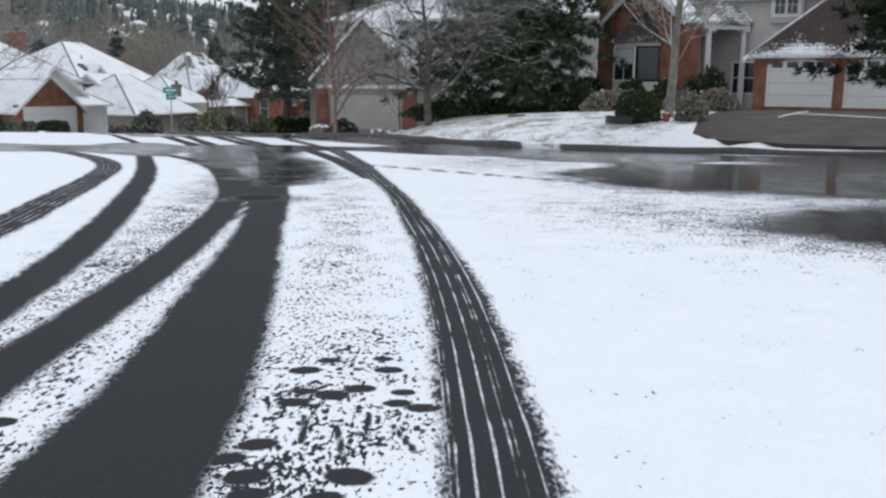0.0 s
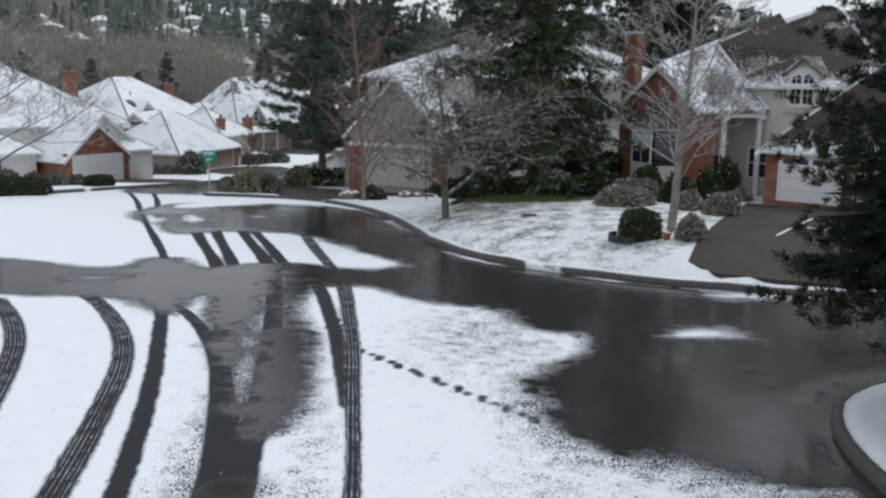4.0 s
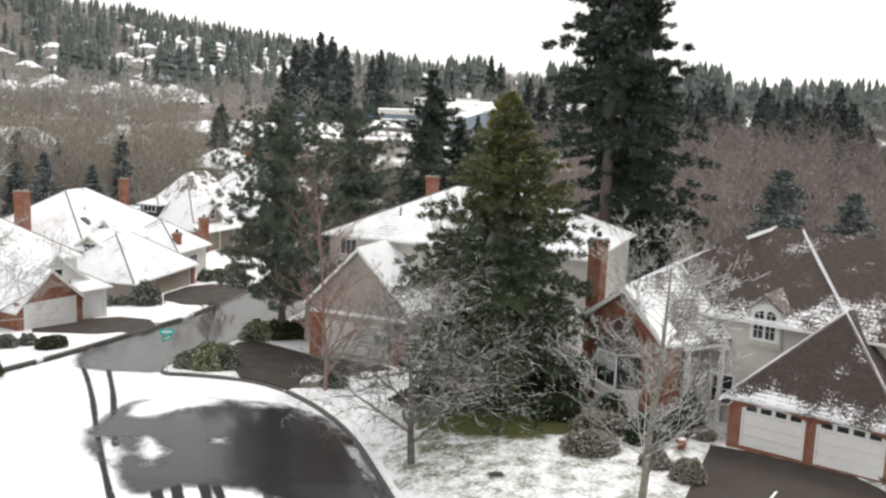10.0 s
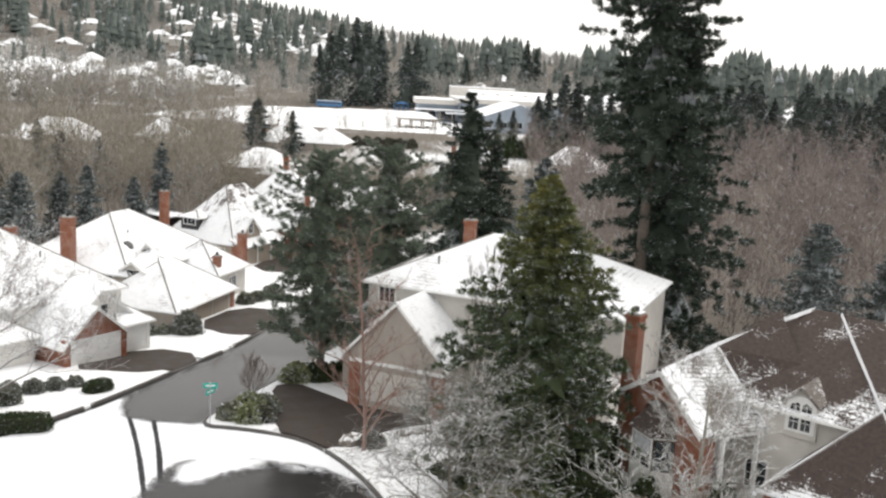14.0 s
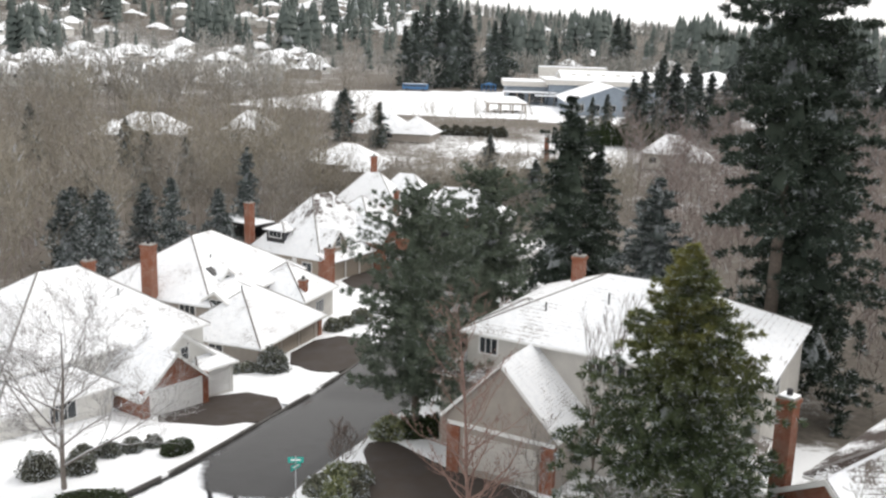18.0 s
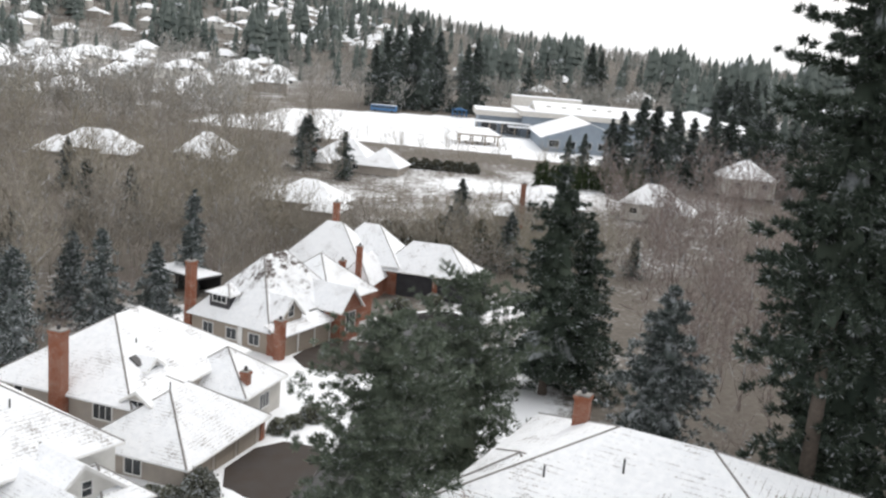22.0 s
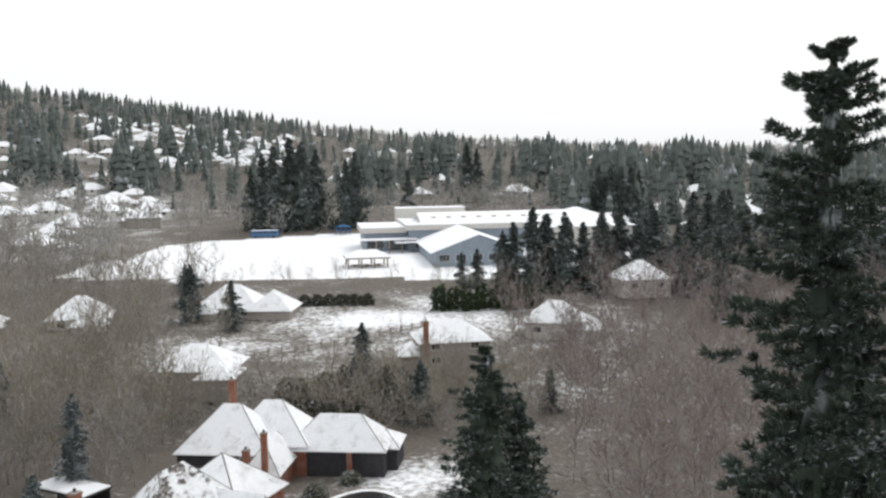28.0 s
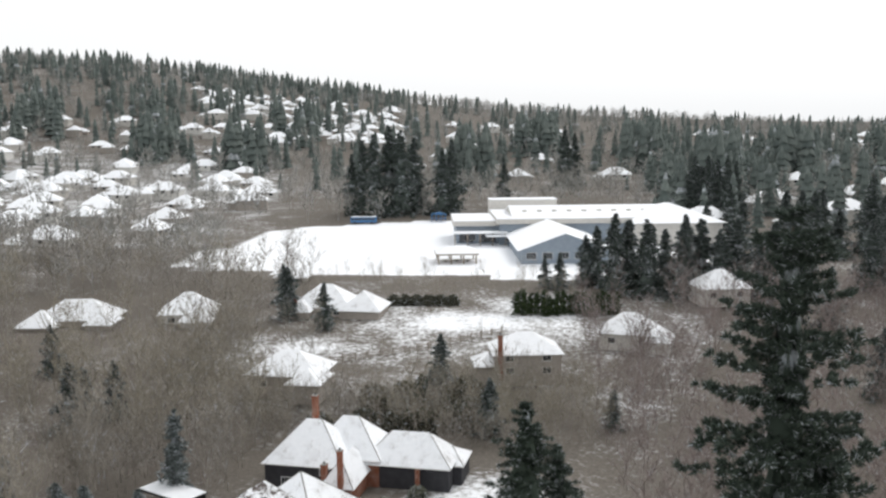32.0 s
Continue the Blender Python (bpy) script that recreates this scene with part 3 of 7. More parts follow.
across, tread = np.zeros(RX.shape), np.zeros(RX.shape)
near = RY > -2
far = smooth01(RY, 22, 32)
WX = RX + far * (0.13 * np.sin(RY * 0.45 + RX * 0.4))
WY = RY + far * 0.05 * np.sin(RX * 0.6 + RY * 0.4)
swell = (1 + far * (0.12 * np.sin(RX * 0.6 + RY * 0.35) + 0.08 * np.sin(RX * 0.9 - RY * 0.5))) * (1 - 0.3 * smooth01(RY, 38, 46))
for pts, half, grooves in TRACKS:
    d, o = line_distance(WX, WY, chaikin(pts, 2, False))
    if half > 0.3:
        half = np.interp(RY, [3.4, 5.2, 6.8, 8.0, 9.8, 14.0], [0.37, 0.33, 0.31, 0.26, 0.23, 0.25])
    elif grooves and half < 0.22:
        half = np.interp(RY, [6.9, 8.75, 13.5, 17.0, 27.0], [0.21, 0.17, 0.13, 0.16, 0.22])
    v = half * swell - d
    m = v > track
    track[m] = v[m]
    if grooves:
        s = (v > -0.05)
        across[s], tread[s] = o[s], 1.0
# boot prints, in pairs
rng = np.random.default_rng(4)
for px, py, a, k in ((-0.68, 4.58, 0.2, 1.0), (-0.58, 4.76, 0.1, 0.8), (-0.30, 4.80, -0.2, 0.75), (-0.26, 4.60, -0.1, 0.95), (-0.63, 4.24, 0.1, 0.75), (-0.66, 4.08, 0.2, 0.95),
                     (-0.50, 4.19, -0.4, 1.1), (-0.38, 4.29, 0.1, 0.95), (-0.17, 4.24, -0.2, 0.75), (-0.19, 4.08, 0.0, 0.85), (-0.08, 4.02, 0.0, 0.95), (-0.72, 3.56, 0.3, 1.0),
                     (-0.80, 3.41, 0.2, 0.85), (-0.70, 3.24, 0.5, 1.15), (-0.33, 3.25, -0.5, 1.2), (-0.66, 3.08, 0.2, 1.0), (-0.40, 3.06, 0.2, 0.9), (-1.86, 3.78, 0.0, 1.0)):
    u, w = (RX - px) * math.cos(a) + (RY - py) * math.sin(a), -(RX - px) * math.sin(a) + (RY - py) * math.cos(a)
    track = np.maximum(track, 0.34 * (1 - np.hypot(u / (0.078 * k), w / (0.062 * k))))
for a, b in (((-0.58, 3.9), (-0.55, 3.58)), ((-0.42, 3.72), (-0.36, 3.38)), ((-0.31, 3.92), (-0.29, 3.6)), ((-0.2, 3.8), (-0.09, 3.48))):
    d, _ = line_distance(RX, RY, np.array([a, b]))
    track = np.maximum(track, 8 * (0.014 - d))
# a line of steps across the snow
for k in range(26):
    f = k / 25
    px, py = -1.8 + 4.3 * f + 0.10 * math.sin(k * 2.2), 21.0 - 5.0 * f
    track = np.maximum(track, 0.075 - 0.8 * np.hypot((RX - px), (RY - py) * 0.7))

# melted and soaked patches
MELT = [
    [(-17.0, 50.3), (-16.8, 53.2), (-14.7, 52.8), (-13.0, 53.9), (-10.3, 53.6), (-8.2, 53.1), (-5.2, 50.5), (-3.1, 44.9), (-1.6, 40.0), (0.0, 36.5), (2.5, 33.5), (5.0, 31.7), (9, 30.0),
     (14, 29.4), (30, 29.2), (30, 21), (14, 20.9), (9.2, 19.6), (7.8, 16), (7.6, 13.6), (6.6, 13.4), (5.4, 13.8), (4.4, 14.3), (3.2, 14.7), (2.5, 17.2), (2.4, 19.2), (3.9, 21.0), (4.1, 23.0),
     (2.3, 23.6), (1.7, 26.2), (0.2, 26.2), (-1.0, 27.2), (-2.2, 28.7), (-3.6, 28.8), (-4.4, 28.2), (-3.9, 24.3), (-3.0, 21.9), (-2.5, 19.1), (-2.0, 15.4), (-2.8, 14.6), (-4.3, 18.8),
     (-5.3, 21.4), (-6.1, 23.8), (-6.9, 26.6), (-7.5, 26.8), (-7.3, 24.0), (-7.9, 24.4), (-9.0, 25.7), (-11.0, 26.3), (-12.5, 25.9), (-22, 28.4), (-34, 29.5), (-34, 37), (-22, 33.6), (-15.6, 31.8),
     (-14.1, 31.3), (-12.6, 30.6), (-11.2, 31.0), (-11.3, 32.9), (-10.0, 33.2), (-9.3, 31.9), (-8.6, 31.0), (-7.8, 31.6), (-6.7, 32.4), (-5.3, 32.5), (-4.1, 31.8), (-2.4, 31.7), (-1.4, 33.0),
     (-2.9, 34.8), (-5.0, 37.7), (-6.8, 39.8), (-9.0, 40.5), (-11.0, 39.8), (-12.0, 38.9), (-12.9, 39.8), (-14.0, 42.1), (-15.5, 43.3), (-17.2, 46.2)],
    [(3.2, 10.2), (4.2, 11.1), (5.4, 11.9), (6.2, 12.5), (7.2, 12.9), (8.6, 13.2), (8.6, 8.0), (5.6, 8.0), (4.2, 8.9), (3.6, 9.6)],
    [(-24.8, 66.3), (-23.4, 61.2), (-22.0, 59.9), (-17.0, 60.0), (-17.0, 63.6), (-15.5, 69), (-11.2, 88), (-10.4, 103), (-10.8, 125), (-11, 150), (-20, 150), (-18.8, 125),
     (-18.6, 102), (-20, 89), (-23, 77)],
]
KEPT = [
    [(-16.6, 50.0), (-16.9, 53.0), (-14.5, 54.6), (-11.5, 54.4), (-12.5, 52.4), (-14.2, 50.6), (-15.4, 49.4)],
    [(-10.6, 53.9), (-8.8, 53.2), (-8.9, 52.4), (-10.4, 52.9)],
    [(-7.6, 52.6), (-6.2, 51.6), (-6.4, 51.0), (-7.6, 51.8)],
    [(-4.75, 21.6), (-4.15, 21.4), (-3.35, 16.9), (-3.55, 17.0)],
    [(-16.1, 45.1), (-15.9, 46.3), (-14.7, 44.6), (-14.0, 42.4), (-14.8, 42.2)],
    [(-14.4, 45.9), (-14.0, 47.2), (-12.5, 44.5), (-12.4, 42.4), (-13.3, 43.0)],
    [(-10.9, 46.6), (-10.2, 46.7), (-9.9, 46.0), (-10.6, 45.9)],
    [(-15.5, 52.6), (-13.0, 53.3), (-11.8, 53.0), (-12.6, 52.2), (-15.0, 51.9)],
    [(5.7, 23.2), (6.6, 23.9), (7.4, 24.3), (8.6, 22.8), (7.6, 23.1), (6.6, 22.6)],
    [(5.6, 11.5), (6.5, 12.2), (6.7, 11.9), (5.9, 11.2)],
    [(7.4, 28.5), (9.2, 29.2), (12.0, 28.9), (11.0, 28.2)],
    [(-5.7, 30.9), (-5.5, 30.9), (-4.9, 26.0), (-4.2, 22.6), (-3.7, 20.0), (-3.9, 20.0), (-4.5, 22.8), (-5.1, 26.4)],
    [(-12.3, 29.0), (-11.0, 29.3), (-10.6, 28.8), (-12.0, 28.5)],
    [(-12.9, 53.1), (-12.0, 55.0), (-11.7, 54.7), (-11.9, 53.0)],
    [(-11.7, 53.6), (-11.3, 55.4), (-10.0, 54.7), (-10.3, 53.5)],
    [(-9.8, 53.6), (-9.6, 54.7), (-7.8, 52.8), (-8.4, 52.1)],
    [(-7.3, 52.4), (-7.0, 52.8), (-6.2, 51.6), (-6.5, 51.2)],
    [(-13.7, 44.5), (-13.8, 46.1), (-12.8, 45.4), (-12.3, 43.4)],
    [(-14.6, 51.4), (-13.3, 52.1), (-13.4, 51.0), (-14.2, 50.9)],
]
melt = np.full(RX.shape, -3.0)
for p in MELT:
    melt = np.maximum(melt, -signed(RX, RY, chaikin(p, 1)))
for p in KEPT:
    melt = np.minimum(melt, 0.75 * signed(RX, RY, chaikin(p, 1)) - 0.06)
# snow kept along the kerb, wet gutter beside it
rag = 0.5 + 0.5 * np.sin(RX * 0.9 + RY * 0.37) * np.sin(RX * 0.31 - RY * 0.53 + 1.0)
gutter = (RD > -0.62) & (RD < -0.16) & (RY > 27) & (RY < 60.5) & (RX > -22) & (RX < 16)
melt = np.where(gutter, np.minimum(melt, 0.55 - 0.95 * rag), melt)
melt = np.maximum(melt, (0.35 - np.hypot(RX + 2.42, RY - 12.4)) * 0.8)
melt = np.where((RY < 28) | (RX < -20), np.maximum(melt, (1.0 - np.abs(RD + 0.1) / 0.35) * 0.9), melt)
thin = (0.30 + 0.13 * (1 - smooth01(RY, 3.2, 6.5))) * np.exp(-(np.abs(RX - (-0.62 - 0.045 * (RY - 4) - 0.004 * (RY - 4) ** 2)) / 0.62) ** 2) * (1 - smooth01(RY, 14, 30))
thin = np.maximum(thin, 0.42 * np.exp(-(np.abs(RX - (-2.2 - 0.07 * (RY - 4) - 0.004 * (RY - 4) ** 2)) / 0.75) ** 2) * (1 - smooth01(RY, 16, 30)))
thin = np.maximum(thin, 0.50 * (1 - smooth01(-melt, 0.0, 0.8)))
thin = np.maximum(thin, 0.46 * (1 - smooth01(-melt, 0.0, 2.4)) * (1 - smooth01(RY, 16, 27)) * smooth01(RX, 0.3, 2.0))
thin = np.maximum(thin, 0.36 * np.exp(-(((RX - 2.6) / 2.0) ** 2 + ((RY - 11.5) / 3.0) ** 2)))
thin = np.maximum(thin, 0.40 * np.exp(-((RX - 1.4) / 2.6) ** 2 - ((RY - 22.5) / 4.5) ** 2))
for name, values in (("track", track), ("melt", np.clip(melt, -3, 1.5)), ("thin", thin), ("across", across), ("tread", tread)):
    put_attribute(road_me, name, values)
tagged(new("road", road_me), "asphalt under thin snow with dark wheel tracks", "road", kind="structure")


def ribbon(name, path, profile, material, zfun, label, cat, closed=False):
    """A strip of constant profile (offset to the right, height) along a path on the ground."""
    p = np.array(path)
    n = len(p)
    t = np.roll(p, -1, 0) - np.roll(p, 1, 0) if closed else np.gradient(p, axis=0)
    t /= np.linalg.norm(t, axis=1)[:, None]
    nrm = np.stack([t[:, 1], -t[:, 0]], 1)
    z0 = zfun(p[:, 0], p[:, 1])
    k = len(profile)
    V = np.empty((n, k, 3))
    for j, (o, h) in enumerate(profile):
        V[:, j, :2] = p + nrm * o
        V[:, j, 2] = z0 + h
    faces = []
    for a in range(n if closed else n - 1):
        b = (a + 1) % n
        for j in range(k - 1):
            faces.append((a * k + j, a * k + j + 1, b * k + j + 1, b * k + j))
    me = mesh_np(name, V.reshape(-1, 3), faces, material)
    return tagged(new(name, me), label, cat, kind="structure")


def kerb_mat():
    m, nt, b, co = start_mat("wet_concrete_kerb", 0.6, 0.0, 0.4)
    base = ramp_mix(nt, noise_fac(nt, co, 6.0, 0.3, 0.7), (0.10, 0.095, 0.09), (0.06, 0.057, 0.055))
    lies = noise_fac(nt, co, 0.35, 0.60, 0.66, 6.0, 0.6)
    nt.links.new(ramp_mix(nt, lies, base, SNOW), b.inputs["Base Color"])
    bump(nt, b, noise_fac(nt, co, 20.0, 0.3, 0.7), 0.3, 0.01)
    return m


M["kerb"] = kerb_mat()
# outline runs anticlockwise in plan, so the land is on its right
area = 0.5 * np.sum(ROAD[:, 0] * np.roll(ROAD[:, 1], -1) - np.roll(ROAD[:, 0], -1) * ROAD[:, 1])
s = 1 if area > 0 else -1
q = np.vstack([ROAD, ROAD[:1]])
EDGE = np.vstack([np.stack([np.linspace(a[0], b[0], max(2, int(np.hypot(*(b - a)) / 0.5) + 1))[:-1], np.linspace(a[1], b[1], max(2, int(np.hypot(*(b - a)) / 0.5) + 1))[:-1]], 1)
                  for a, b in zip(q[:-1], q[1:])])
off_drive = np.min([signed(EDGE[:, 0], EDGE[:, 1], p) for p in DRIVES.values()], 0)


def kerb_z(x, y):
    """The kerb drops where a drive crosses it."""
    return land_z(x, y) - 0.12 * (1 - smooth01(off_drive, 0.0, 0.9))


prof = [(-0.04 * s, -0.12), (-0.03 * s, -0.03), (0.0, 0.12), (0.03 * s, 0.145), (0.16 * s, 0.15), (0.19 * s, 0.10)]
ribbon("kerb", EDGE, prof, M["kerb"], kerb_z, "wet grey concrete kerb and gutter with snow", "kerb", True)
run = []
for k in range(len(EDGE) + 1):
    if k < len(EDGE) and off_drive[k] > 0.5:
        run.append(EDGE[k])
    else:
        if len(run) > 4:
            ob = ribbon("verge", run, [(0.17 * s, 0.05), (0.18 * s, 0.125), (0.5 * s, 0.14), (0.95 * s, 0.115), (1.0 * s, 0.05)], M["ground"], land_z, "strip of snowy grass behind the kerb", "verge")
            put_attribute(ob.data, "snow_cover", np.full(len(ob.data.vertices), 0.78))
            put_attribute(ob.data, "grass", np.ones(len(ob.data.vertices)))
        run = []


def drive_mat():
    m, nt, b, co = start_mat("wet_dark_drive", 0.4, 0.0, 0.15)
    grain = noise_fac(nt, co, 50.0, 0.2, 0.8)
    big = noise_fac(nt, co, 0.7, 0.25, 0.75, 5.0)
    col = ramp_mix(nt, grain, (0.048, 0.039, 0.033), (0.074, 0.06, 0.052))
    col = ramp_mix(nt, big, col, (0.052, 0.045, 0.042))
    lies = noise_fac(nt, co, 0.8, 0.78, 0.86, 6.0, 0.7)
    nt.links.new(ramp_mix(nt, lies, col, SNOW), b.inputs["Base Color"])
    nt.links.new(ramp_mix(nt, big, (0.85, 0.85, 0.85), (0.6, 0.6, 0.6)), b.inputs["Roughness"])
    bump(nt, b, grain, 0.2, 0.005)
    return m


M["drive"] = drive_mat()


def drive_slab(p, lift=0.13):
    xs = np.arange(p[:, 0].min(), p[:, 0].max() + 0.4, 0.4)
    ys = np.arange(p[:, 1].min(), p[:, 1].max() + 0.4, 0.4)
    bm = bmesh.new()
    top = [bm.verts.new((x, y, zland(x, y) + lift)) for x, y in p]
    f = bm.faces.new(top)
    for a, is_x in ((xs, True), (ys, False)):
        for c in a[::3]:
            bmesh.ops.bisect_plane(bm, geom=bm.verts[:] + bm.edges[:] + bm.faces[:], plane_co=(c, c, 0), plane_no=(1, 0, 0) if is_x else (0, 1, 0))
    d = None
    for v in bm.verts:
        z = zland(v.co.x, v.co.y)
        near_road = signed(np.array([v.co.x]), np.array([v.co.y]), ROAD)[0]
        v.co.z = z + 0.02 + (lift - 0.02) * float(smooth01(near_road, -0.1, 0.8))
    r = bmesh.ops.extrude_face_region(bm, geom=bm.faces[:])
    for g in r["geom"]:
        if isinstance(g, bmesh.types.BMVert):
            g.co.z -= 0.3
    bmesh.ops.recalc_face_normals(bm, faces=bm.faces[:])
    me = bpy.data.meshes.new("driveway")
    bm.to_mesh(me)
    bm.free()
    me.materials.append(M["drive"])
    return tagged(new("driveway", me), "dark wet driveway slab with traces of snow", "driveway", kind="structure")


for p in DRIVES.values():
    drive_slab(p)
# snow lying in the joints of the brown-roofed house's drive
jm = M["snow"]
for (x0, y0), (x1, y1) in (((12.3, 35.0), (14.9, 38.9)), ((13.7, 36.9), (16.8, 34.2))):
    n = 14
    pts = [(x0 + (x1 - x0) * k / n, y0 + (y1 - y0) * k / n) for k in range(n + 1)]
    ribbon("joint_snow", pts, [(-0.05, 0.13), (0.0, 0.145), (0.05, 0.13)], jm, land_z, "thin line of snow in a driveway joint", "snow")


# ---- houses ----
def roof_heights(w, pitch):
    return w / 2 * pitch


def block(parent, x0, x1, y0, y1, z0, ze, pitch, axis, end0, end1, wall, roof, oh=0.45, wall_label="", roof_label="", trim=True):
    """Walls under one roof. The ridge runs along axis; end0 and end1 are 'hip' or 'gable'."""
    def place(a, b, z):
        return Vector((a, b, z)) if axis == "x" else Vector((b, a, z))
    a0, a1, b0, b1 = (x0, x1, y0, y1) if axis == "x" else (y0, y1, x0, x1)
    half = (b1 - b0) / 2
    mid = (b0 + b1) / 2
    ridge = ze + half * pitch
    # walls, with the top shaped as the roof's underside
    bm = bmesh.new()
    h0 = half if end0 == "hip" else 0.0
    h1 = half if end1 == "hip" else 0.0
    if h0 + h1 > a1 - a0:
        s = (a1 - a0) / (h0 + h1)
        h0, h1 = h0 * s, h1 * s
    d = 0.03
    lo = [bm.verts.new(place(a, b, z0)) for a, b in ((a0, b0), (a1, b0), (a1, b1), (a0, b1))]
    hi = [bm.verts.new(place(a, b, ze - d)) for a, b in ((a0, b0), (a1, b0), (a1, b1), (a0, b1))]
    r0, r1 = bm.verts.new(place(a0 + h0, mid, ridge - d)), bm.verts.new(place(a1 - h1 + 1e-4, mid, ridge - d))
    for i in range(4):
        if i in (1, 3):
            continue
        bm.faces.new((lo[i], lo[(i + 1) % 4], hi[(i + 1) % 4], hi[i]))
    bm.faces.new((lo[0], lo[1], lo[2], lo[3]))
    bm.faces.new((lo[1], lo[2], hi[2], hi[1]))
    bm.faces.new((lo[3], lo[0], hi[0], hi[3]))
    bm.faces.new((hi[0], hi[1], r1, r0))
    bm.faces.new((hi[2], hi[3], r0, r1))
    bm.faces.new((hi[1], hi[2], r1))
    bm.faces.new((hi[3], hi[0], r0))
    part("wall", bm, wall, parent, wall_label)
    # roof slab
    bm = bmesh.new()
    th = 0.16
    e0 = oh if end0 == "hip" else 0.35
    e1 = oh if end1 == "hip" else 0.35
    zo = ze - oh * pitch + 0.06
    zr = ridge + 0.06
    ra0 = a0 + h0 if end0 == "hip" else a0 - e0
    ra1 = a1 - h1 if end1 == "hip" else a1 + e1
    top = [place(a0 - e0, b0 - oh, zo), place(a1 + e1, b0 - oh, zo), place(a1 + e1, b1 + oh, zo), place(a0 - e0, b1 + oh, zo),
           place(ra0, mid, zr), place(ra1 + 1e-4, mid, zr)]
    tv = [bm.verts.new(p) for p in top]
    bv = [bm.verts.new(p - Vector((0, 0, th))) for p in top]
    for vs in (tv, bv):
        bm.faces.new((vs[0], vs[1], vs[5], vs[4]))
        bm.faces.new((vs[2], vs[3], vs[4], vs[5]))
        if end1 == "hip":
            bm.faces.new((vs[1], vs[2], vs[5]))
        if end0 == "hip":
            bm.faces.new((vs[3], vs[0], vs[4]))
    rim = [0, 1, 2, 3]
    loop = [0, 1] + ([5] if end1 == "gable" else []) + [2, 3] + ([4] if end0 == "gable" else [])
    for i in range(len(loop)):
        p, q = loop[i], loop[(i + 1) % len(loop)]
        bm.faces.new((tv[p], tv[q], bv[q], bv[p]))
    ob = part("roof", bm, roof, parent, roof_label)
    if trim:
        # overlapping cap shingles down the hips
        lines = ([(0, 4), (3, 4)] if end0 == "hip" else []) + ([(1, 5), (2, 5)] if end1 == "hip" else [])
        for i, j in lines:
            p, q = top[i], top[j]
            sd = (q - p).cross(Vector((0, 0, 1))).normalized() * 0.09
            bm = bmesh.new()
            ring = [[bm.verts.new(c + sd - Vector((0, 0, 0.03))), bm.verts.new(c + Vector((0, 0, 0.05))), bm.verts.new(c - sd - Vector((0, 0, 0.03)))] for c in (p, q)]
            for k in (0, 1):
                bm.faces.new((ring[0][k], ring[0][k + 1], ring[1][k + 1], ring[1][k]))
            part("hip_cap", bm, M["cap"], ob)
        # eaves gutters along the two long sides, barge boards on gables
        for s, b in ((-1, b0 - oh), (1, b1 + oh)):
            bm = bmesh.new()
            p = [place(a0 - e0 + 0.02, b + s * 0.01, zo - th - 0.02), place(a1 + e1 - 0.02, b + s * 0.01, zo - th - 0.02)]
            q = [v + place(0, s * 0.1, 0) for v in p]
            vs = [bm.verts.new(v) for v in (p[0], p[1], q[1], q[0])] + [bm.verts.new(v + Vector((0, 0, 0.13))) for v in (p[0], p[1], q[1], q[0])]
            for f in ((0, 1, 2, 3), (4, 5, 6, 7), (0, 1, 5, 4), (1, 2, 6, 5), (2, 3, 7, 6), (3, 0, 4, 7)):
                bm.faces.new([vs[k] for k in f])
            part("gutter", bm, M["white_paint"], parent)
        for is_g, a, s, rr in ((end0 == "gable", a0 - e0, -1, 0), (end1 == "gable", a1 + e1, 1, 0)):
            if not is_g:
                continue
            for b in (b0 - oh, b1 + oh):
                p = [place(a, b, zo - 0.01), place(a, mid, zr - 0.01), place(a, mid, zr - 0.30), place(a, b, zo - 0.28)]
                part("barge_board", prism_bm(p, place(s * 0.04, 0, 0)), M["white_paint"], parent)
    return ob


def facing(x, y, z, side):
    """A pose on a wall, local x along it, local -y out of it: side is S, N, E or W of the house's own frame."""
    return pose(x, y, z, 0, 0, {"S": 0, "E": 90, "N": 180, "W": -90}[side])


def window(parent, m, w, h, cols=2, rows=1, frame_mat=None, arch=False, name="window"):
    frame_mat = frame_mat or M["white_paint"]
    bm = bmesh.new()
    f = 0.09
    add_box(bm, -w / 2 - f, -w / 2, -0.05, 0.02, -f, h + f)
    add_box(bm, w / 2, w / 2 + f, -0.05, 0.02, -f, h + f)
    add_box(bm, -w / 2, w / 2, -0.05, 0.02, h, h + f)
    add_box(bm, -w / 2, w / 2, -0.07, 0.02, -f, 0)
    bm.transform(m)
    ob = part(name, bm, frame_mat, parent)
    for c in range(cols):
        for r in range(rows):
            bx0, bx1 = -w / 2 + w * c / cols, -w / 2 + w * (c + 1) / cols
            bz0, bz1 = h * r / rows, h * (r + 1) / rows
            bm = box_bm(bx0 + 0.025, bx1 - 0.025, -0.02, 0.015, bz0 + 0.025, bz1 - 0.025)
            bm.transform(m)
            part("pane", bm, M["glass"], ob)
    if cols > 1 or rows > 1:
        bm = bmesh.new()
        for c in range(1, cols):
            cx = -w / 2 + w * c / cols
            add_box(bm, cx - 0.025, cx + 0.025, -0.035, 0.0, 0, h)
        for r in range(1, rows):
            add_box(bm, -w / 2, w / 2, -0.036, 0.0, h * r / rows - 0.025, h * r / rows + 0.025)
        bm.transform(m)
        part("glazing_bars", bm, frame_mat, ob)
    return ob


